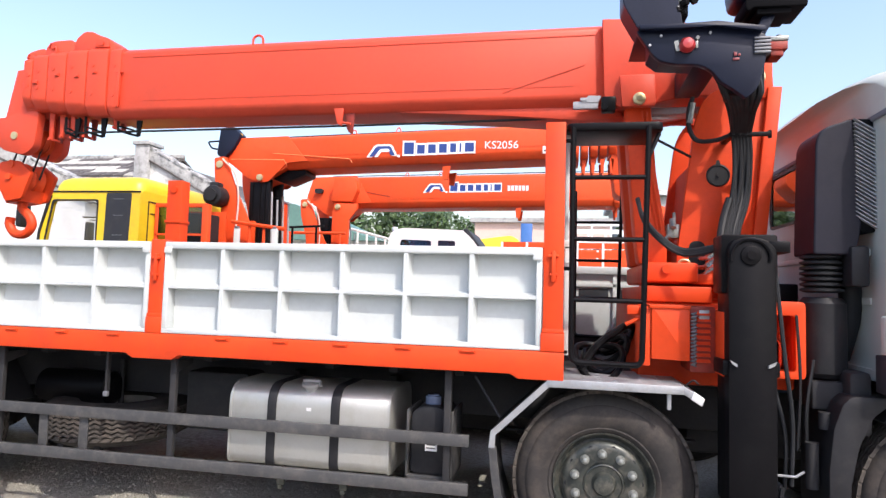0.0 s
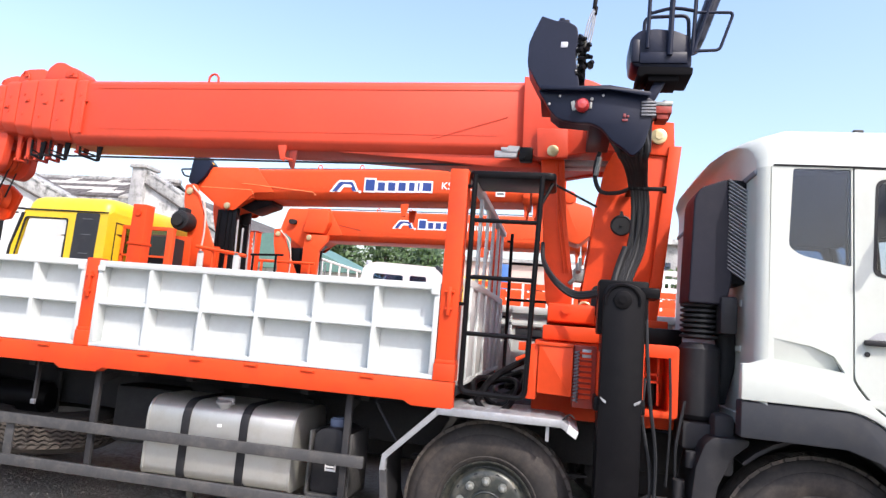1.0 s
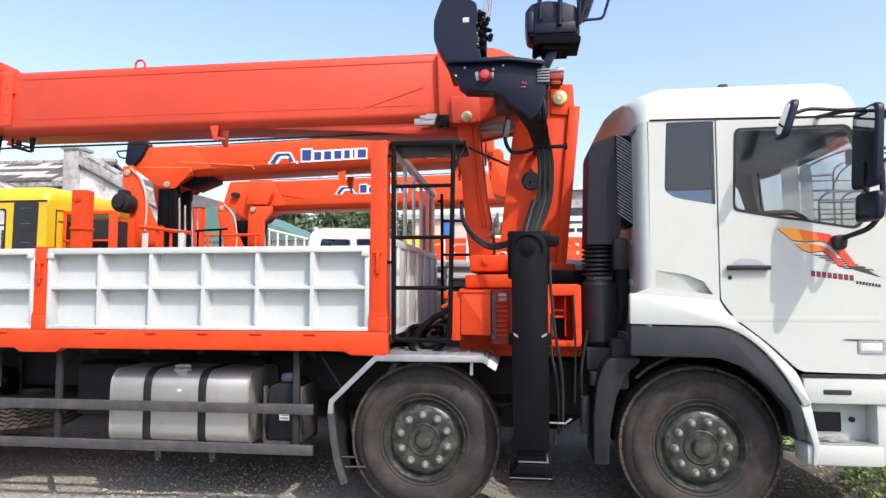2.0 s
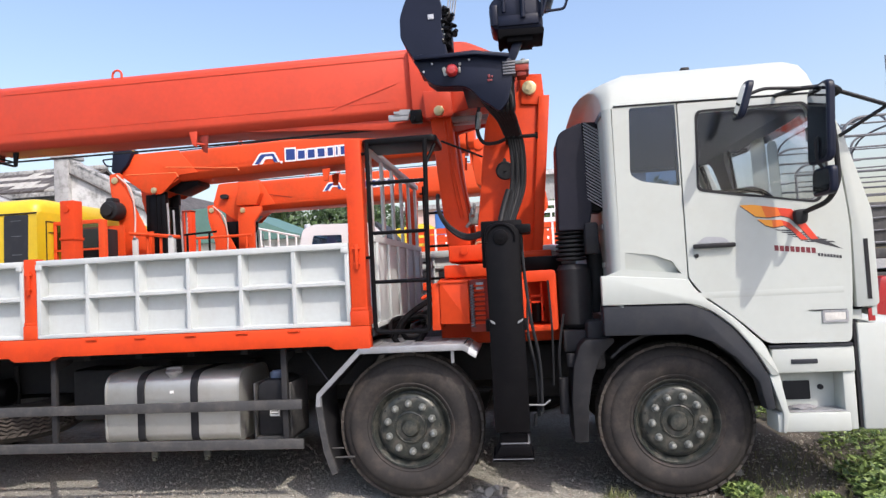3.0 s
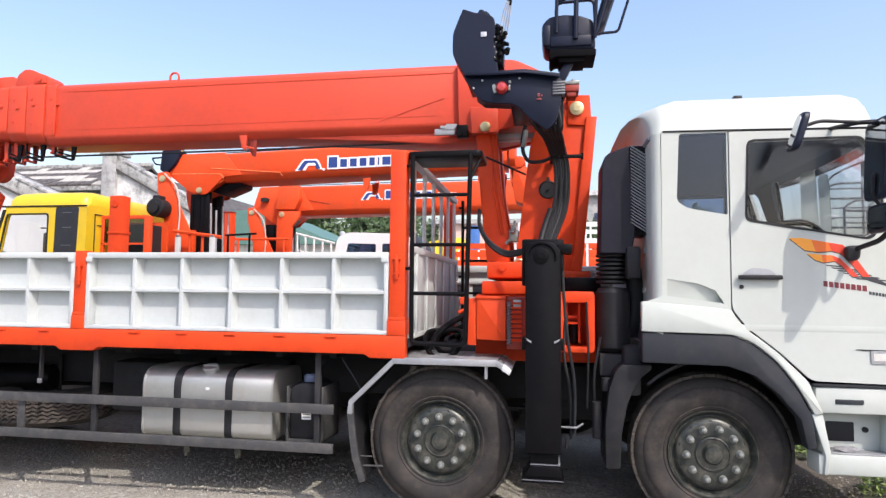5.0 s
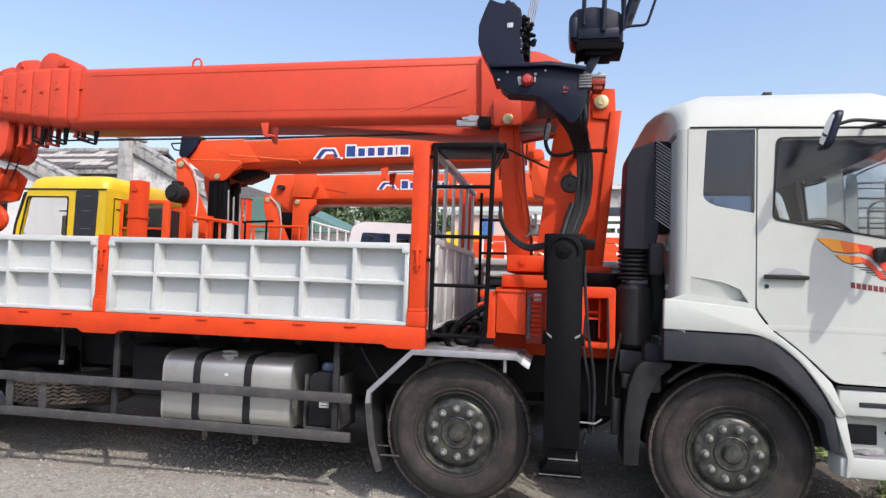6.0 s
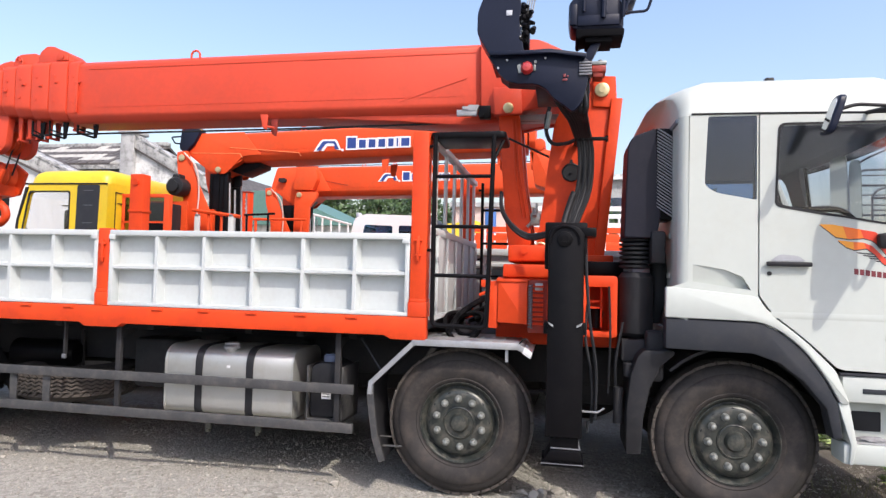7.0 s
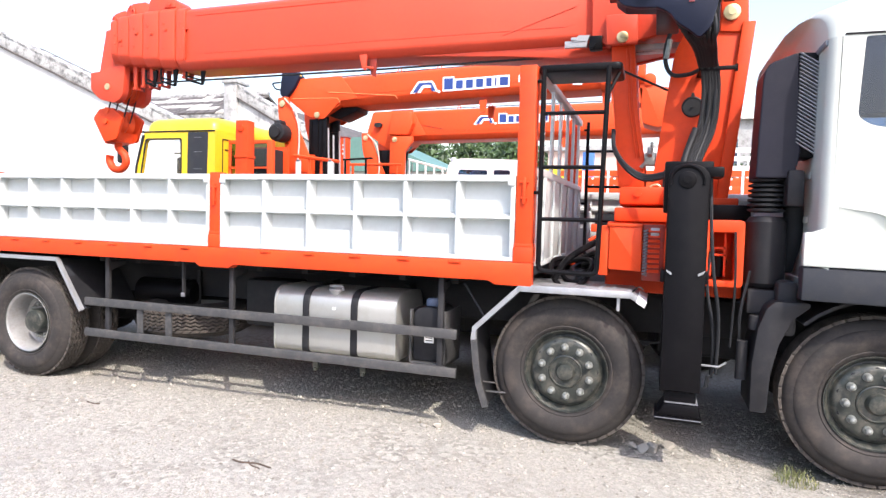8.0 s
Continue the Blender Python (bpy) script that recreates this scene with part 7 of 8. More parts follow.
        part("rope_guide", prism([(xa + 0.01, z0 + dz), (xa + 0.06, z0 + dz), (xa + 0.05, z0 + dz - 0.18), (xa + 0.02, z0 + dz - 0.18)], yf + 0.45, yf + 0.48), ORANGE_OLD, col_)
    part("boom_head", prism(rounded([(x1 + 0.48, z0 + tilt + 0.16), (x1 + 0.60, z0 + tilt + 0.05), (x1 + 0.86, z0 + tilt - 0.02), (x1 + 0.90, z0 + tilt - 0.32), (x1 + 0.72, z0 + tilt - 0.50), (x1 + 0.52, z0 + tilt - 0.44), (x1 + 0.46, z0 + tilt)], [0.02, 0.04, 0.05, 0.05, 0.05, 0.05, 0.02], 4), yf + 0.10, yf + 0.50, bevel=0.008), ORANGE_OLD, c)
    part("head_sheave", cyl((x1 + 0.58, yf + 0.08, z0 + tilt + 0.10), (x1 + 0.58, yf + 0.52, z0 + tilt + 0.10), 0.08, bevel=0.01), ORANGE_OLD, c)
    part("rope_bracket", prism([(x1 - 1.6, z0 + 0.02), (x1 - 1.5, z0 + 0.03), (x1 - 1.53, z0 - 0.14), (x1 - 1.59, z0 - 0.14)], yf + 0.05, yf + 0.1), ORANGE_OLD, main)
    part("rope_bracket", prism([(x1 - 1.6, z0 + 0.02), (x1 - 1.5, z0 + 0.03), (x1 - 1.53, z0 - 0.14), (x1 - 1.59, z0 - 0.14)], yf + 0.5, yf + 0.55), ORANGE_OLD, main)
    part("hoist_rope", tube([(x0 + 0.2, yc, z1 + 0.06), (x1 + 0.5, yc, z1 + tilt + 0.07)], 0.008, 5), HOSE, c)
    for k, x in enumerate((xb + 0.9, xb + 1.5)):
        part("lifting_eye", tube([(x + 0.03 * math.cos(a), yf + 0.1, z1 + face_z(x) + 0.02 + 0.05 * math.sin(a)) for a in np.linspace(0, 2 * math.pi, 13)[:-1]], 0.008, 6, True), ORANGE_OLD, main)
    # maker's mark as plain shapes: a bridge-like arch, then blue blocks edged in white
    s = mark_size
    y = yf - 0.004
    zb = z0 + mark_up + face_z(mark_x)
    arch_out = [(0, 0), (0.55, 0.80), (0.75, 0.95), (1.85, 0.95), (2.0, 0.80), (2.35, 0.10), (1.95, 0.10), (1.72, 0.62), (0.95, 0.62), (0.42, 0.0)]
    part("mark_shape", prism([(mark_x + a * s, zb + b * s) for a, b in arch_out], y - 0.002, y + 0.003), DECAL_WHITE, main)
    part("mark_shape", prism([(mark_x + 0.22 * s + a * s * 0.83, zb + 0.06 * s + b * s * 0.80) for a, b in arch_out], y - 0.004, y - 0.002), DECAL_BLUE, main)
    inner = [(0.62, 0.02), (0.98, 0.52), (1.12, 0.62), (1.66, 0.62), (1.82, 0.45), (1.66, 0.40), (1.14, 0.40), (0.88, 0.02)]
    part("mark_shape", prism([(mark_x + a * s, zb + b * s) for a, b in inner], y - 0.0055, y + 0.003), DECAL_WHITE, main)
    part("mark_dot", cyl((mark_x + 2.45 * s, y - 0.003, zb + 0.08 * s), (mark_x + 2.45 * s, y + 0.003, zb + 0.08 * s), 0.11 * s, seg=14), DECAL_WHITE, main)
    xs_ = mark_x + 2.78 * s
    for k, w in enumerate((0.85, 0.68, 0.68, 0.68, 0.55, 0.25, 0.78)):
        h = 1.02 if k == 0 else 0.80
        zk = zb + 0.04 * s + face_z(xs_) - face_z(mark_x)
        part("mark_block", prism([(xs_ - 0.05 * s, zk - 0.05 * s), (xs_ + (w + 0.05) * s, zk - 0.05 * s), (xs_ + (w + 0.05) * s, zk + (h + 0.05) * s), (xs_ - 0.05 * s, zk + (h + 0.05) * s)], y - 0.001, y + 0.003), DECAL_WHITE, main)
        part("mark_block", prism([(xs_ + 0.07 * s, zk + 0.08 * s), (xs_ + (w - 0.05) * s, zk + 0.08 * s), (xs_ + (w - 0.05) * s, zk + (h - 0.08) * s), (xs_ + 0.07 * s, zk + (h - 0.08) * s)], y - 0.003, y - 0.001), DECAL_BLUE, main)
        xs_ += (w + 0.13) * s
    if code:
        text_mesh(code, 0.78 * s, DECAL_WHITE, main, (xs_ + 0.55 * s, y, zb + 0.28 * s + face_z(xs_) - face_z(mark_x)), "white model code")
    else:
        for k in range(6):
            part("code_bar", box(xs_ + 0.5 * s + 0.36 * s * k, xs_ + 0.5 * s + 0.36 * s * k + 0.26 * s, y - 0.002, y + 0.003, zb + 0.22 * s, zb + 0.72 * s), DECAL_WHITE, main)
    return c, main


c2, b2 = rear_crane("yellow_truck_crane", 3.85, 0.105, -4.62, -0.17, 3.17, 3.60, 0.11, "orange crane folded along the yellow truck", -2.762, 0.175, "KS2056", (0.24, 0.53), 0.56)
part("sticker", box(-0.52, -0.40, 3.842, 3.846, 3.33, 3.42), DECAL_WHITE, b2)
part("sticker_bar", box(-0.505, -0.415, 3.840, 3.842, 3.355, 3.375), DECAL_DARK, b2)
part("winch", join(cyl((-4.72, 3.52, 2.77), (-4.72, 3.74, 2.77), 0.135, bevel=0.02), cyl((-4.72, 3.48, 2.77), (-4.72, 3.52, 2.77), 0.08), box(-4.78, -4.66, 3.55, 3.7, 2.86, 2.95, 0.02)), HOSE, c2)
part("black_mast", join(prism(rounded([(-4.84, 3.36), (-4.74, 3.30), (-4.60, 3.44), (-4.50, 3.62), (-4.62, 3.74), (-4.80, 3.72)], 0.03, 3), 3.78, 3.95, bevel=0.01), tube(corner_path([(-4.82, 3.85, 3.56), (-5.02, 3.85, 3.55), (-4.96, 3.85, 3.46), (-4.82, 3.85, 3.44)], 0.03), 0.012, 6)), BLUEBLACK, c2)
part("amber_lamp", cyl((-4.56, 3.84, 3.60), (-4.56, 3.84, 3.65), 0.05, bevel=0.01), AMBER, c2)
cabinet = part("control_cabinet", join(box(-5.26, -4.56, 3.16, 3.20, 2.56, 2.61, 0.005), box(-5.26, -5.22, 3.16, 3.20, 1.2, 2.56, 0.005), box(-4.60, -4.52, 3.14, 3.22, 1.2, 2.60, 0.005), box(-5.02, -4.985, 3.16, 3.20, 1.2, 2.56), box(-5.26, -4.56, 3.16, 3.20, 2.21, 2.235), box(-5.24, -4.56, 3.60, 3.64, 1.2, 2.56)), ORANGE_OLD, c2)
part("cabinet_glass", box(-5.22, -4.60, 3.176, 3.182, 2.235, 2.56), DARKPANE, cabinet)
part("cabinet_back", box(-4.95, -4.62, 3.24, 3.58, 1.3, 2.50, 0.02), HOSE, cabinet)
part("outrigger", join(box(-4.68, -4.50, 2.56, 2.72, 0.55, 2.785, 0.008), box(-4.69, -4.49, 2.55, 2.73, 2.30, 2.33, 0.003), cyl((-4.59, 2.545, 2.68), (-4.59, 2.56, 2.68), 0.04), box(-4.66, -4.52, 2.58, 2.70, 0.42, 0.55), box(-4.68, -4.50, 2.72, 3.7, 1.06, 1.25)), ORANGE, c2)
part("guard_rail", join(tube([(-4.46, 3.6, 2.435), (-3.72, 3.6, 2.345)], 0.026, 6), tube([(-4.46, 3.6, 2.10), (-3.72, 3.6, 2.02)], 0.020, 6), *[tube([(x_, 3.62, 1.2), (x_, 3.62, 2.40 - 0.1 * (x_ + 4.4))], 0.02, 6) for x_ in (-4.22, -4.02)]), ORANGE_OLD, c2)
for x_ in (-4.41, -3.885):
    part("rail_post", box(x_, x_ + 0.075, 3.565, 3.605, 1.2, 2.35, 0.006), WHITE, c2)
    part("rail_clamp", box(x_ + 0.015, x_ + 0.06, 3.558, 3.612, 2.345, 2.375, 0.004), FRAMESTEEL, c2)
for line in ([(-4.66, 3.304), (-3.893, 3.288), (-3.855, 3.223)], [(-4.05, 3.376), (-2.983, 3.291), (-2.947, 3.240)]):
    part("weld_line", tube([(x_, 3.838 if k_ else 3.834, z_) for k_, (x_, z_) in enumerate(line)], 0.005, 5), WELD, b2)
part("control_lever", join(tube([(-3.62, 3.6, 1.2), (-3.62, 3.6, 2.36)], 0.016, 6), tube([(-3.66, 3.6, 2.37), (-3.20, 3.6, 2.39)], 0.015, 6), tube([(-3.30, 3.6, 1.2), (-3.30, 3.6, 2.38)], 0.016, 6)), BLACK, c2)
c3, b3 = rear_crane("second_rear_crane", 6.60, 0.255, -4.60, 0.55, 3.02, 3.58, 0.06, "orange crane on the farther white truck", -2.638, 0.168, "", (0.08, 0.43), 0.20)
part("foot_block", prism(rounded([(-4.18, 3.54), (-3.80, 3.53), (-3.76, 3.32), (-3.85, 3.11), (-4.24, 3.12), (-4.20, 3.36)], 0.02, 3), 6.42, 6.60, bevel=0.01), ORANGE_OLD, b3)
part("foot_slot", prism(rounded([(-4.575, 3.275), (-4.43, 3.275), (-4.43, 3.355), (-4.575, 3.355)], 0.038, 4), 6.50, 6.565), HOSE, b3)
part("foot_fork", prism(rounded([(-4.21, 1.25), (-3.93, 1.25), (-3.90, 2.79), (-3.76, 2.96), (-3.75, 3.08), (-4.16, 3.08), (-4.20, 2.95)], 0.02, 3), 6.42, 6.50, bevel=0.008), ORANGE_OLD, c3)
part("fork_pin", cyl((-4.10, 6.39, 3.02), (-4.10, 6.42, 3.02), 0.05, bevel=0.006), BRASS, c3)
part("seam", tube([(-3.83, 6.596, 3.339), (-3.224, 6.596, 3.226)], 0.006, 4), DARKRED, b3)
part("outrigger", join(box(-5.09, -4.95, 6.12, 6.28, 0.6, 3.03, 0.01), box(-5.20, -4.98, 6.28, 6.9, 1.06, 1.25)), ORANGE, c3)
part("outrigger_sleeve", join(box(-5.23, -5.09, 6.13, 6.27, 0.9, 3.05, 0.01), box(-5.24, -4.94, 6.11, 6.29, 3.03, 3.05, 0.004)), DARKRED, c3)
part("sleeve_mark", join(*[box(-5.03, -5.01, 6.114, 6.119, 2.72 + 0.08 * k_, 2.75 + 0.08 * k_) for k_ in range(3)]), DECAL_WHITE, c3)
part("deck_rail", join(tube([(-5.0, 6.3, 2.55), (-3.9, 6.3, 2.55)], 0.025, 6), tube([(-4.9, 6.3, 1.2), (-4.9, 6.3, 2.55)], 0.025, 6), tube([(-4.0, 6.3, 1.2), (-4.0, 6.3, 2.55)], 0.025, 6)), ORANGE_OLD, c3)


# small white truck farther off, with a rack
def small_truck():
    t = thing("small_white_truck", (-2.9, 9.7, 0.0), "small white truck with dark windows, parked among cranes", "truck")
    y0, y1 = 8.7, 10.5
    out = rounded([(-3.92, 0.5), (-1.95, 0.5), (-1.95, 2.55), (-2.25, 2.86), (-3.55, 2.90), (-3.80, 2.80), (-3.95, 2.0)], [0.05, 0.05, 0.15, 0.15, 0.12, 0.12, 0.2], 5)
    w1 = rounded([(-3.62, 2.38), (-2.92, 2.38), (-2.92, 2.64), (-3.56, 2.66)], 0.04, 3)
    w2 = rounded([(-2.78, 2.38), (-2.42, 2.38), (-2.42, 2.64), (-2.78, 2.65)], 0.04, 3)
    body = part("cab", join(prism(out, y0, y0 + 0.05, [w1, w2]), prism(out, y1 - 0.05, y1, [w1, w2]), prism(rounded([(-3.80, 2.80), (-3.55, 2.90), (-2.25, 2.86), (-2.25, 2.83), (-3.55, 2.86), (-3.78, 2.77)], 0.02), y0 + 0.05, y1 - 0.05), box(-3.9, -1.95, y0 + 0.05, y1 - 0.05, 0.5, 2.2)), DECAL_WHITE, t)
    for w in (w1, w2):
        part("window", prism(w, y0 + 0.02, y0 + 0.03), DARKPANE, body)
    part("roof_lamp", cyl((-3.74, y0 + 0.15, 2.83), (-3.74, y0 + 0.15, 2.93), 0.06, bevel=0.02), PAPER, body)
    part("wind_deflector", prism(rounded([(-2.28, 2.88), (-2.18, 2.90), (-1.88, 2.50), (-1.97, 2.48)], 0.03), y0 + 0.05, y1 - 0.05, bevel=0.01), GREYPLASTIC, body)
    for x in (-3.4, -2.3):
        wheel(t, x, y0 + 0.02, 0.53, "front", detail=False)
        wheel(t, x, y1 - 0.02, 0.53, "front", far=True, detail=False)
    rack = thing("white_rack", (-4.1, 8.0, 0.0), "white steel rack with sloping rails", "rack")
    part("rack_post", box(-4.575, -4.53, 7.98, 8.02, 0, 2.93, 0.004), DECAL_WHITE, rack)
    for k in range(5):
        x = -4.47 + 0.19 * k
        part("rack_post", box(x, x + 0.035, 7.98, 8.01, 0, 2.80 - 0.25 * (x + 4.5), 0.004), DECAL_WHITE, rack)
    part("rack_rail", tube([(-4.53, 8.0, 2.825), (-3.62, 8.0, 2.60)], 0.026, 6), DECAL_WHITE, rack)
    part("rack_rail", tube([(-4.53, 8.0, 2.46), (-3.62, 8.0, 2.30)], 0.022, 6), DECAL_WHITE, rack)



small_truck()


# orange and white cage bodies beyond the crane base
def cage(name, x0, x1, y, z0, z1, mat, base_mat, label, rows, step_x):
    t = thing(name, ((x0 + x1) / 2, y + 1.1, 0.0), label, "cargo body")
    low = part("base_panel", box(x0, x1, y, y + 2.2, 0.9, z0, 0.02), base_mat, t)
    for k in range(int((x1 - x0) / 0.9)):
        part("panel_rib", box(x0 + 0.1 + 0.9 * k, x0 + 0.16 + 0.9 * k, y - 0.03, y, 0.95, z0 - 0.02, 0.005), base_mat, low)
        part("panel_opening", box(x0 + 0.25 + 0.9 * k, x0 + 0.90 + 0.9 * k, y - 0.008, y - 0.002, z0 - 0.62, z0 - 0.18, 0.003), GREYPLASTIC, low)
    for yy in (y, y + 2.2):
        for k in range(int((x1 - x0) / step_x) + 1):
            part("cage_post", box(x0 + step_x * k - 0.025, x0 + step_x * k + 0.025, yy - 0.045, yy + 0.02, z0, z1), DECAL_WHITE, t)
        for r in range(rows):
            z = z0 + (z1 - z0) * (r + 1) / rows
            part("cage_rail", box(x0, x1, yy - 0.03, yy + 0.0, z - 0.12, z + 0.01), mat, t)
    for x in (x0 + 0.8, x1 - 0.8):
        wheel(t, x, y + 0.05, 0.53, "front", detail=False)
        wheel(t, x, y + 2.15, 0.53, "front", far=True, detail=False)
    return t


cage("orange_cage_body", -1.6, 5.2, 10.2, 1.95, 2.75, ORANGE_OLD, DECAL_WHITE, "orange barred cargo cage on a white base", 4, 0.55)
cage("white_cage_body", 0.0, 6.0, 13.4, 2.2, 3.6, DECAL_WHITE, WHITE, "white barred cargo body behind the orange one", 3, 0.5)

# bare steel body frames stacked in front of the cab
fr = thing("steel_body_frame", (7.0, 4.6, 0.0), "bare weathered truck body frame of thin tube hoops and rails", "truck frame")
for y in (3.6, 5.6):
    for k in range(9):
        x = 4.85 + 0.55 * k
        top = 3.22 + 0.07 * ((k * 3) % 4)
        part("hoop_post", tube(corner_path([(x, y, 0), (x, y, top - 0.05), (x + 0.16, y, top + 0.06), (x + 0.55, y, top + 0.07)], 0.10, 4), 0.017, 6), BODYSTEEL, fr)
    for x in (4.27, 4.52):
        part("low_post", tube(corner_path([(x, y, 0), (x, y, 2.66), (x + 0.10, y, 2.74), (x + 0.5, y, 2.76)], 0.07, 4), 0.014, 6), BODYSTEEL, fr)
    for k in range(11):
        z = 1.75 + 0.145 * k
        part("frame_rail", tube([(4.26 if z < 2.7 else 4.83, y, z), (7.0, y, z + 0.012 * (k % 3)), (9.8, y, z)], 0.011 if k % 3 else 0.016, 6), BODYSTEEL, fr)
for k in range(9):
    x = 4.85 + 0.55 * k
    part("cross_tube", tube(smooth_path([(x, 3.6, 3.15), (x, 4.0, 3.34 + 0.04 * (k % 2)), (x, 5.2, 3.34), (x, 5.6, 3.15)], 4), 0.014, 6), BODYSTEEL, fr)
part("pole", join(cyl((5.85, 4.4, 0.0), (5.85, 4.4, 3.9), 0.016, seg=8), cyl((5.85, 4.4, 3.9), (5.85, 4.4, 4.25), 0.008, seg=6)), BODYSTEEL, fr)
for k in range(3):
    part("base_plate", box(4.8, 9.8, 3.5 - 0.05 * k, 5.7, 1.0 + 0.28 * k, 1.12 + 0.28 * k, 0.01), RAILGREY, fr)
for k in range(8):
    part("side_board", box(4.8 + 0.62 * k, 5.36 + 0.62 * k, 3.62, 3.66, 1.70, 2.24 - 0.05 * (k % 2), 0.008), RAILGREY, fr)
red = thing("red_truck_corner", (5.3, 3.0, 0.0), "red painted corner of a vehicle beyond the cab", "truck body")
part("red_panel", prism(rounded([(4.80, 0.80), (5.6, 0.80), (5.6, 1.36), (4.92, 1.36)], 0.05), 3.2, 3.45, bevel=0.02), REDLAMP, red)
part("skirt", box(4.85, 5.6, 3.22, 3.45, 0.0, 0.80, 0.03), CHASSIS, red)


# ---- buildings ----
# unseen plain wall, added behind the viewer to cut the sky's fill light
tagged(part("unseen_wall_south", join(box(-30, 26, -10.4, -10.0, -0.1, 2.3), box(-30, 26, -10.5, -9.9, 2.3, 2.45)), CONCRETE), "plain stained concrete wall added out of view to close the yard", "wall", kind="structure")

def gable_house(name, xr, zr, slope_end, z_end, x_left, y, depth, wall, label):
    """A house with its gable to the yard: ridge at (xr, zr), eaves at (slope_end, z_end)."""
    h = thing(name, (xr, y + depth / 2, 0.0), label, "building")
    zl = zr - (zr - z_end) * (xr - x_left) / (slope_end - xr)
    part("wall", join(prism([(x_left, 0), (slope_end, 0), (slope_end, z_end), (xr, zr), (x_left, max(zl, 2.0))], y, y + 0.25), box(slope_end - 0.25, slope_end, y + 0.25, y + depth, 0, z_end)), wall, h)
    ln = math.hypot(slope_end - xr, zr - z_end)
    ux, uz = (slope_end - xr) / ln, (z_end - zr) / ln
    roof = part("roof", prism([(xr, zr), (slope_end + 0.3 * ux, z_end + 0.3 * uz), (slope_end + 0.3 * ux, z_end + 0.3 * uz - 0.12), (xr, zr - 0.12)], y + 0.26, y + depth), TILE, h)
    coping = part("parapet", prism([(xr, zr - 0.05), (slope_end + 0.25, z_end + 0.25 * uz / ux - 0.05), (slope_end + 0.25, z_end + 0.25 * uz / ux + 0.42), (xr, zr + 0.42)], y - 0.08, y + 0.45, bevel=0.02), OLDCONCRETE, h)
    part("ledge", prism([(xr, zr - 0.12), (slope_end + 0.25, z_end + 0.25 * uz / ux - 0.12), (slope_end + 0.25, z_end + 0.25 * uz / ux - 0.045), (xr, zr - 0.045)], y - 0.13, y + 0.02, bevel=0.01), TILE, coping)
    n = int(ln / 0.8)
    for k in range(n):
        t0 = (k + 0.1) / n * ln
        part("coping_stone", prism([(xr + ux * t0, zr + uz * t0 + 0.40), (xr + ux * (t0 + 0.62), zr + uz * (t0 + 0.62) + 0.40), (xr + ux * (t0 + 0.62), zr + uz * (t0 + 0.62) + 0.50), (xr + ux * t0, zr + uz * t0 + 0.50)], y - 0.12, y + 0.49, bevel=0.015), OLDCONCRETE, coping)
    return h


gable_house("white_house", -27.0, 9.0, -15.8, 4.35, -38.0, 14.0, 3.4, PLASTER, "white plastered house with a dark stained parapet on its gable")
h2 = gable_house("tile_roof_house", -16.9, 6.75, -12.5, 4.4, -17.2, 18.0, 14.0, OLDPLASTER, "stained white house with an old tile roof")
part("pillar", join(box(-17.05, -16.45, 17.8, 18.6, 0.0, 7.05, 0.02), box(-17.12, -16.38, 17.72, 18.68, 7.05, 7.20, 0.02)), CONCRETE, h2)
# tiled slope between the houses: rows of pieces, pale ones among the dark
h3 = thing("old_tile_roof", (-19.3, 21.0, 0.0), "old weathered tile roof in rows between two houses", "roof")
part("wall", box(-26.5, -17.1, 18.6, 24.0, 0, 5.9), OLDPLASTER, h3)
part("roof_slope", prism([(18.3, 5.75), (18.3, 5.85), (21.0, 7.20), (23.8, 5.85), (23.8, 5.75), (21.0, 7.08)], -26.6, -17.06, axis="x"), TILE, h3)
part("ridge_coping", box(-26.6, -17.06, 20.85, 21.15, 7.16, 7.36, 0.03), OLDCONCRETE, h3)
part("eave_board", box(-26.6, -17.06, 18.22, 18.30, 5.66, 5.84, 0.01), OLDCONCRETE, h3)
tile_kinds = []
rnd = random.Random(8)
for m in (TILE, PALETILE):
    tile_kinds.append(part("tile", prism([(18.25, 5.86), (18.25, 5.93), (18.66, 6.135), (18.66, 6.065)], -26.5, -26.02, axis="x"), m, h3))
tile_kinds[1].location.x += 0.54
for r in range(6):
    for k in range(17):
        if r == 0 and k < 2:
            continue
        pale = (r in (1, 2, 4) and rnd.random() < 0.6) or rnd.random() < 0.15
        o = again(tile_kinds[1 if pale else 0], h3)
        o.location = Vector((0.54 * k + 0.2 * (r % 2), 0.42 * r, 0.21 * r))

shed = thing("green_roof_shed", (-11.0, 22.0, 0.0), "low shed with a green sheet roof behind the cranes", "building")
part("wall", box(-14.0, -7.5, 20.0, 25.0, 0, 3.6), OLDPLASTER, shed)
part("roof", prism([(-14.4, 3.5), (-7.2, 3.5), (-8.2, 3.75), (-11.0, 4.95), (-12.5, 4.9)], 19.6, 25.4), GREENROOF, shed)
pinkh = thing("pink_house", (-1.6, 27.0, 0.0), "pale pink house far behind the yard", "building")
part("wall", box(-4.2, 1.8, 24.0, 30.0, 0, 4.75), PINK, pinkh)
part("roof_edge", box(-4.4, 2.0, 23.8, 30.2, 4.75, 4.95), CONCRETE, pinkh)
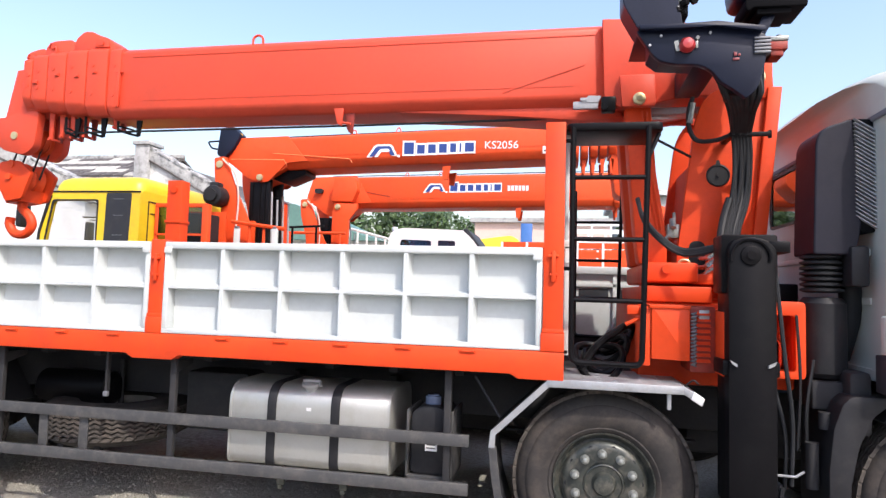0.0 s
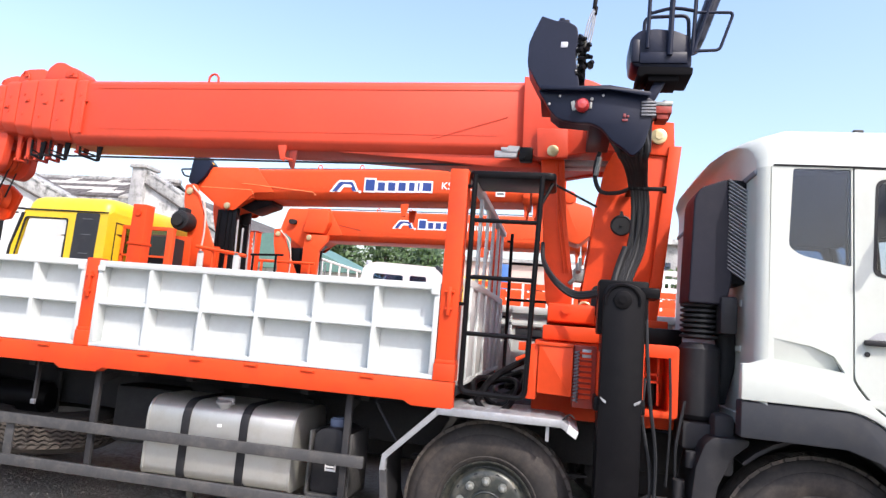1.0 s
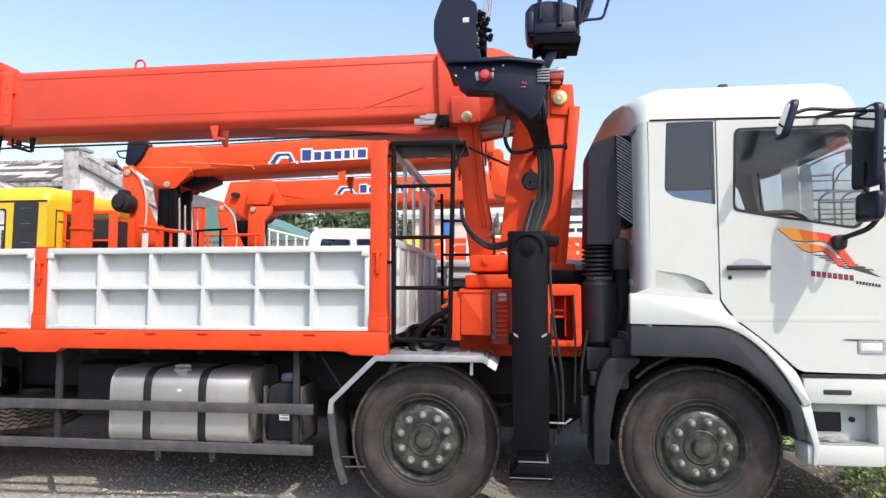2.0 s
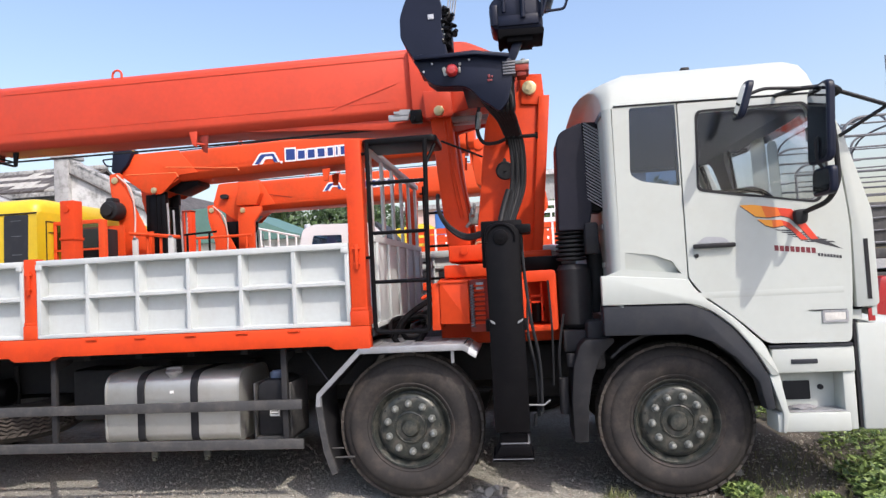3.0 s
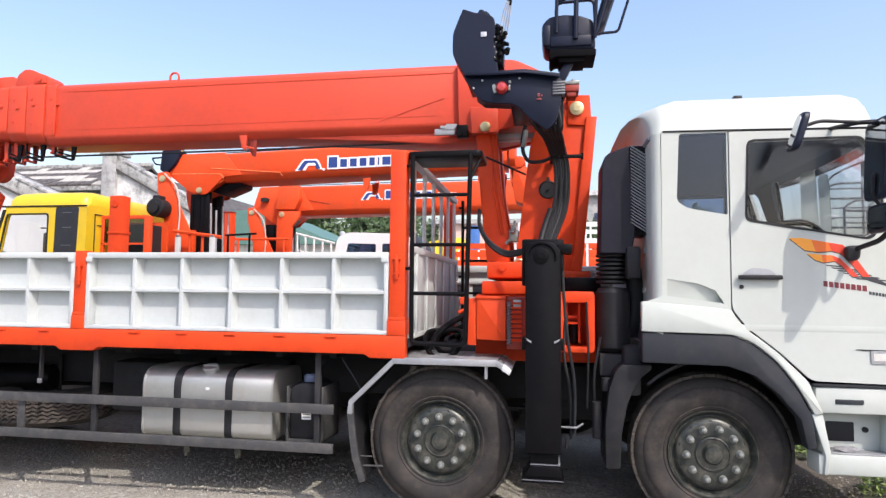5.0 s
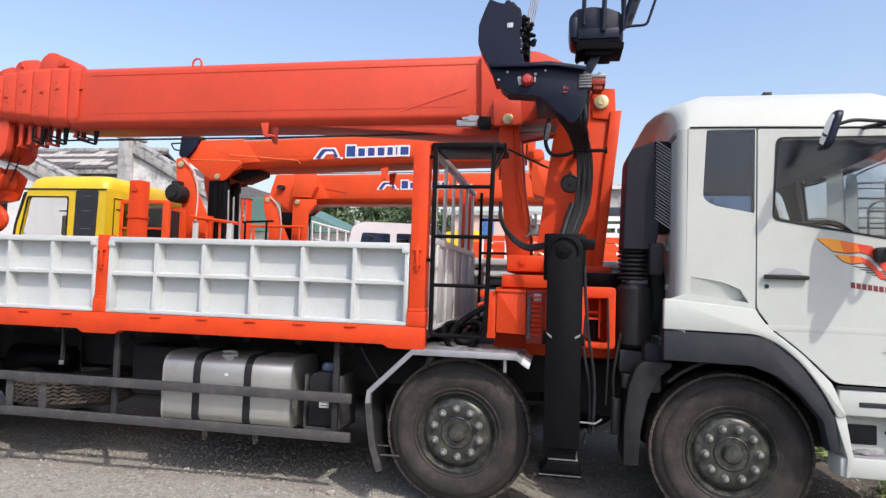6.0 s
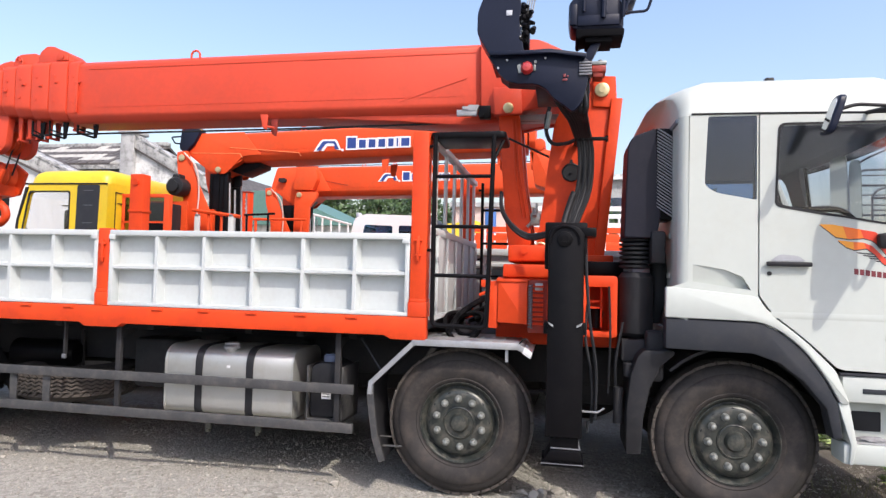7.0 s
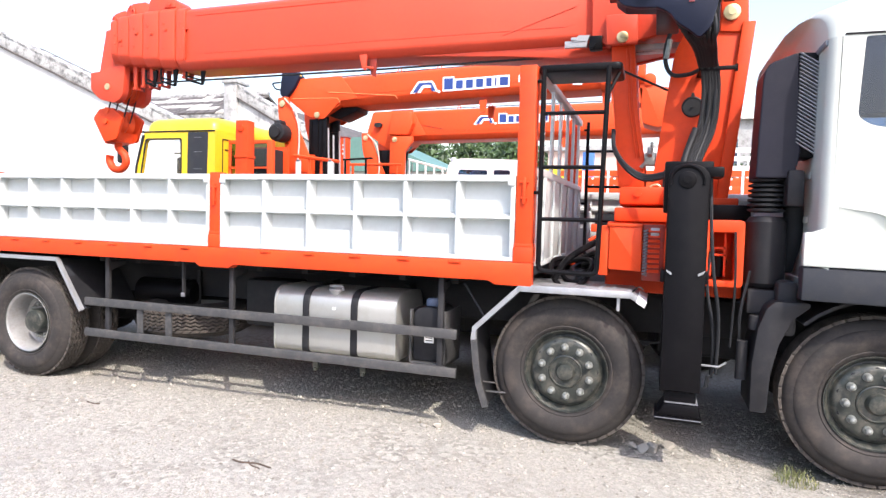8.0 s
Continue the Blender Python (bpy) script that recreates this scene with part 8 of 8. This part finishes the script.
for x in (-3.4, -1.4, 0.6):
    w_ = part("window", box(x, x + 0.9, 23.94, 24.0, 2.4, 3.7), DARKPANE, pinkh)
    part("window_frame", join(box(x - 0.08, x, 23.9, 24.0, 2.32, 3.78), box(x + 0.9, x + 0.98, 23.9, 24.0, 2.32, 3.78), box(x, x + 0.9, 23.9, 24.0, 3.7, 3.78), box(x, x + 0.9, 23.9, 24.0, 2.32, 2.4)), DECAL_WHITE, w_)
grey = thing("grey_building", (5.0, 32.0, 0.0), "grey flat-roofed building with rows of windows", "building")
part("wall", box(2.5, 7.6, 28.0, 36.0, 0, 6.6), CONCRETE, grey)
part("roof_edge", box(2.2, 7.9, 27.7, 36.3, 6.6, 6.85), OLDPLASTER, grey)
for r in range(2):
    for k in range(3):
        x = 3.2 + 1.45 * k
        w_ = part("window", box(x, x + 0.85, 27.95, 28.0, 2.0 + 2.4 * r, 3.3 + 2.4 * r), DARKPANE, grey)
        part("window_sill", box(x - 0.08, x + 0.93, 27.88, 28.0, 1.92 + 2.4 * r, 2.0 + 2.4 * r), OLDPLASTER, w_)
blue = thing("blue_sheet_panel", (-0.2, 11.0, 0.0), "blue and yellow painted truck body panels", "truck body")
part("blue_panel", box(-1.36, -1.06, 12.6, 12.8, 0.0, 3.45, 0.02), BLUECAP, blue)
part("yellow_panel", prism(rounded([(-2.5, 0.0), (-1.38, 0.0), (-1.38, 3.0), (-1.6, 3.12), (-2.5, 3.0)], 0.1), 12.5, 14.0, bevel=0.02), YELLOW, blue)


# ---- trees, weeds, stones ----
def tree(x, y, height, spread, seed, name="tree"):
    rnd = random.Random(seed)
    t = thing(name, (x, y, 0.0), "leafy dark green tree behind the yard", "tree", "trees behind the yard")
    limbs = [tube([(x, y, 0), (x + 0.1, y, height * 0.25), (x - 0.1, y + 0.1, height * 0.5), (x, y, height * 0.8)], 0.16, 8)]
    clumps = []
    for k in range(16):
        a, h = rnd.uniform(0, 6.28), rnd.uniform(0.35, 0.95) * height
        rad = spread * rnd.uniform(0.3, 1.0) * math.sin(math.pi * min(1, (h / height) * 0.85 + 0.1)) ** 0.6
        end = Vector((x + rad * math.cos(a), y + rad * math.sin(a), h))
        limbs.append(tube([(x, y, h * 0.6), (Vector((x, y, h * 0.75)) + end) / 2, end], 0.05, 5))
        clumps.append((end, spread * rnd.uniform(0.28, 0.5)))
    trunk = part("trunk", join(*limbs), BARK, t)
    verts, faces = [], []
    for c, r in clumps:
        for k in range(150):
            d = Vector((rnd.gauss(0, 1), rnd.gauss(0, 1), rnd.gauss(0, 0.8)))
            p = c + d.normalized() * r * rnd.uniform(0.45, 1.1)
            s = rnd.uniform(0.09, 0.20)
            u = Vector((rnd.gauss(0, 1), rnd.gauss(0, 1), rnd.gauss(0, 1))).normalized()
            v = u.orthogonal().normalized()
            i = len(verts)
            verts += [tuple(p - u * s), tuple(p + v * s * 0.5), tuple(p + u * s), tuple(p - v * s * 0.5)]
            faces.append((i, i + 1, i + 2, i + 3))
    me = bpy.data.meshes.new("crown")
    me.from_pydata([tuple(Vector(v) - BASE[t]) for v in verts], [], faces)
    me.materials.append(LEAF)
    crown = new("crown", me)
    crown.parent = t
    tagged(crown, kind="stuff")


for k, (x, y, h, s) in enumerate(((-13.5, 31, 6.6, 2.2), (-10.6, 30, 6.4, 2.3), (-7.6, 31, 6.5, 2.2), (-5.2, 33, 6.3, 1.9), (-9.0, 36, 7.2, 2.4), (5.0, 25, 5.2, 1.7), (7.6, 24, 5.0, 1.6), (-3.3, 36, 6.6, 1.6), (2.9, 26, 4.9, 1.4))):
    tree(x, y, h, s, 11 + k)


def scatter(name, mat, label, category, count, seed, place, shape):
    """Many small pieces as one object."""
    rnd = random.Random(seed)
    verts, faces = [], []
    for k in range(count):
        shape(rnd, place(rnd), verts, faces)
    me = bpy.data.meshes.new(name)
    me.from_pydata(verts, [], faces)
    me.materials.append(mat)
    return tagged(new(name, me), label, category, kind="stuff")


def leaf_shape(rnd, p, verts, faces):
    s = 0.009 + 0.036 * rnd.random() ** 2.0
    u = Vector((rnd.gauss(0, 1), rnd.gauss(0, 1), rnd.gauss(0, 0.5))).normalized()
    v = u.cross(Vector((rnd.gauss(0, 0.4), rnd.gauss(0, 0.4), 1))).normalized()
    i = len(verts)
    n = u.cross(v) * s * 0.25
    for q in (-u * s, -v * s * 0.55 + n, u * s, v * s * 0.55 + n):
        verts.append(tuple(p + q))
    faces.append((i, i + 1, i + 2))
    faces.append((i, i + 2, i + 3))


def weed_place(rnd):
    cx, cy, r, h = rnd.choice(((3.30, 0.10, 0.30, 0.16), (3.85, 0.50, 0.5, 0.32), (3.75, 1.1, 0.5, 0.32), (4.4, 0.9, 0.6, 0.40), (4.2, 1.8, 0.7, 0.4), (5.0, 1.4, 0.8, 0.4), (3.55, -0.15, 0.25, 0.14), (2.75, -0.05, 0.10, 0.08), (2.45, -0.10, 0.08, 0.07), (3.05, -0.15, 0.14, 0.10), (3.45, 2.75, 0.45, 0.20), (2.30, 0.20, 0.12, 0.07), (3.45, 0.45, 0.40, 0.13)))
    a, d = rnd.uniform(0, 6.28), r * math.sqrt(rnd.random())
    return Vector((cx + d * math.cos(a), cy + d * math.sin(a), 0.01 + h * rnd.random() * (1 - 0.6 * (d / r) ** 2)))


scatter("weeds", WEED, "bright green leafy weeds by the front wheel", "weeds", 20000, 3, weed_place, leaf_shape)


def blade_shape(rnd, p, verts, faces):
    h, w = 0.02 + 0.09 * rnd.random() ** 2, rnd.uniform(0.0018, 0.0035)
    lean = Vector((rnd.gauss(0, 0.5), rnd.gauss(0, 0.5), 0)) * h
    a = rnd.uniform(0, 3.14)
    s = Vector((math.cos(a), math.sin(a), 0)) * w
    i = len(verts)
    for q in (p - s, p + s, p + s * 0.6 + lean * 0.4 + Vector((0, 0, h * 0.6)), p - s * 0.6 + lean * 0.4 + Vector((0, 0, h * 0.6)), p + lean + Vector((0, 0, h))):
        verts.append(tuple(q))
    faces.append((i, i + 1, i + 2, i + 3))
    faces.append((i + 3, i + 2, i + 4))


def grass_place(rnd):
    cx, cy, r = rnd.choice(((1.46, 0.10, 0.13), (2.35, -0.05, 0.2), (2.8, -0.1, 0.3), (2.5, 0.2, 0.3), (3.2, -0.1, 0.35), (3.8, 0.4, 0.6), (4.6, 0.6, 0.8), (2.7, 0.6, 0.45), (3.1, 1.0, 0.4), (3.4, 2.8, 0.5), (3.4, 2.8, 0.5)))
    a, d = rnd.uniform(0, 6.28), r * math.sqrt(rnd.random())
    return Vector((cx + d * math.cos(a), cy + d * math.sin(a), -0.01))


scatter("dry_grass", STRAW, "thin dry grass tufts in the gravel", "grass", 2600, 5, grass_place, blade_shape)


def stone_shape(rnd, p, verts, faces):
    s = 0.0035 + 0.011 * rnd.random() ** 4
    i = len(verts)
    sx, sy, sz = (s * rnd.uniform(0.7, 1.3) for _ in range(3))
    for q in ((sx, 0, 0), (0, sy, 0), (-sx, 0, 0), (0, -sy, 0), (0, 0, sz * 0.8), (0, 0, -sz * 0.6)):
        verts.append(tuple(p + Vector(q) + Vector((rnd.gauss(0, 0.2), rnd.gauss(0, 0.2), rnd.gauss(0, 0.2))) * s))
    for a, b in ((0, 1), (1, 2), (2, 3), (3, 0)):
        faces.append((i + a, i + b, i + 4))
        faces.append((i + b, i + a, i + 5))


def height(x, y):
    return 0.022 * noise.noise((x * 0.9, y * 0.9, 0.3)) + 0.010 * noise.noise((x * 5.1, y * 5.1, 4.0)) - 0.012 - 0.012 * max(0.0, min(7.0, -1.0 - x))


def stone_place(rnd):
    x, y = rnd.uniform(-7.5, 4.5), -3.4 + 5.2 * rnd.random() ** 0.7
    return Vector((x, y, height(x, y) + 0.003))


scatter("loose_stones", STONES, "small loose pale stones on the gravel", "stones", 45000, 7, stone_place, stone_shape)


def rock(x, y, size, seed, label="pale broken stone lying on the gravel"):
    """A broken stone: a lump cut by a few flat planes."""
    rnd = random.Random(seed)
    bm = bmesh.new()
    bmesh.ops.create_icosphere(bm, subdivisions=2, radius=1.0)
    cuts = [(Vector((rnd.gauss(0, 1), rnd.gauss(0, 1), rnd.gauss(0, 0.8))).normalized(), rnd.uniform(0.45, 0.8)) for _ in range(9)]
    for v in bm.verts:
        for n, d in cuts:
            over = v.co.dot(n) - d
            if over > 0:
                v.co -= n * over
    turn, flat, narrow = rnd.uniform(0, 3.1), rnd.uniform(0.45, 0.75), rnd.uniform(0.6, 0.95)
    for v in bm.verts:
        p = Vector((v.co.x * size, v.co.y * size * narrow, v.co.z * size * flat))
        p.rotate(Euler((rnd.uniform(-0.02, 0.02), 0, turn)))
        v.co = p + Vector((x, y, size * flat * 0.45 + height(x, y)))
    t = thing("stone", (x, y, 0.0), label, "stone", "stones by the wheels")
    part("stone_body", bm, STONES, t, angle=18)


rnd = random.Random(77)
places = [(2.35, 0.75, 0.08), (1.85, -0.45, 0.045), (-1.05, 0.12, 0.04), (-0.95, 0.16, 0.05), (-1.12, 0.20, 0.03), (2.9, -0.15, 0.05), (-3.9, 0.15, 0.04), (2.42, 0.62, 0.05), (2.28, 0.60, 0.04), (0.98, -0.75, 0.03), (-2.6, -1.1, 0.025)]
for k in range(16):
    places.append((0.55 + rnd.gauss(0, 0.10), 0.36 + rnd.gauss(0, 0.06), rnd.uniform(0.022, 0.065)))
for k, (x, y, size) in enumerate(places):
    rock(x, y, size, 20 + k, "broken brown stone in the rubble beside the tyre" if k > 10 else "pale broken stone lying on the gravel")
rag = thing("crumpled_rag", (2.66, 0.03, 0.617), "crumpled grey rag lying on the white cab step", "rag")
bm = bmesh.new()
bmesh.ops.create_icosphere(bm, subdivisions=3, radius=1.0)
for v in bm.verts:
    v.co *= 1 + 0.45 * noise.noise(v.co * 2.1) + 0.2 * noise.noise(v.co * 5.3)
    v.co = Vector((2.66 + v.co.x * 0.085, 0.03 + v.co.y * 0.035, 0.617 + max(0.0, v.co.z * 0.022 + 0.008)))
part("cloth", bm, RAGCLOTH, rag, angle=60)


def twig(points, r, label):
    base = points[0]
    t = thing("twig", (base[0], base[1], 0.0), label, "twig", "twigs on the gravel")
    part("stem", tube(smooth_path([(x, y, height(x, y) + r) for x, y in points], 4), r, 5), TWIG, t)


twig([(-1.98, -0.93), (-1.90, -0.96), (-1.78, -0.95), (-1.66, -0.98)], 0.006, "thin dark twig lying on the gravel")
twig([(-1.86, -0.93), (-1.80, -0.985), (-1.72, -1.01)], 0.005, "short dark twig lying beside a longer one")
twig([(-3.9, -0.35), (-3.82, -0.37), (-3.75, -0.36)], 0.006, "short dark twig alone on the gravel")
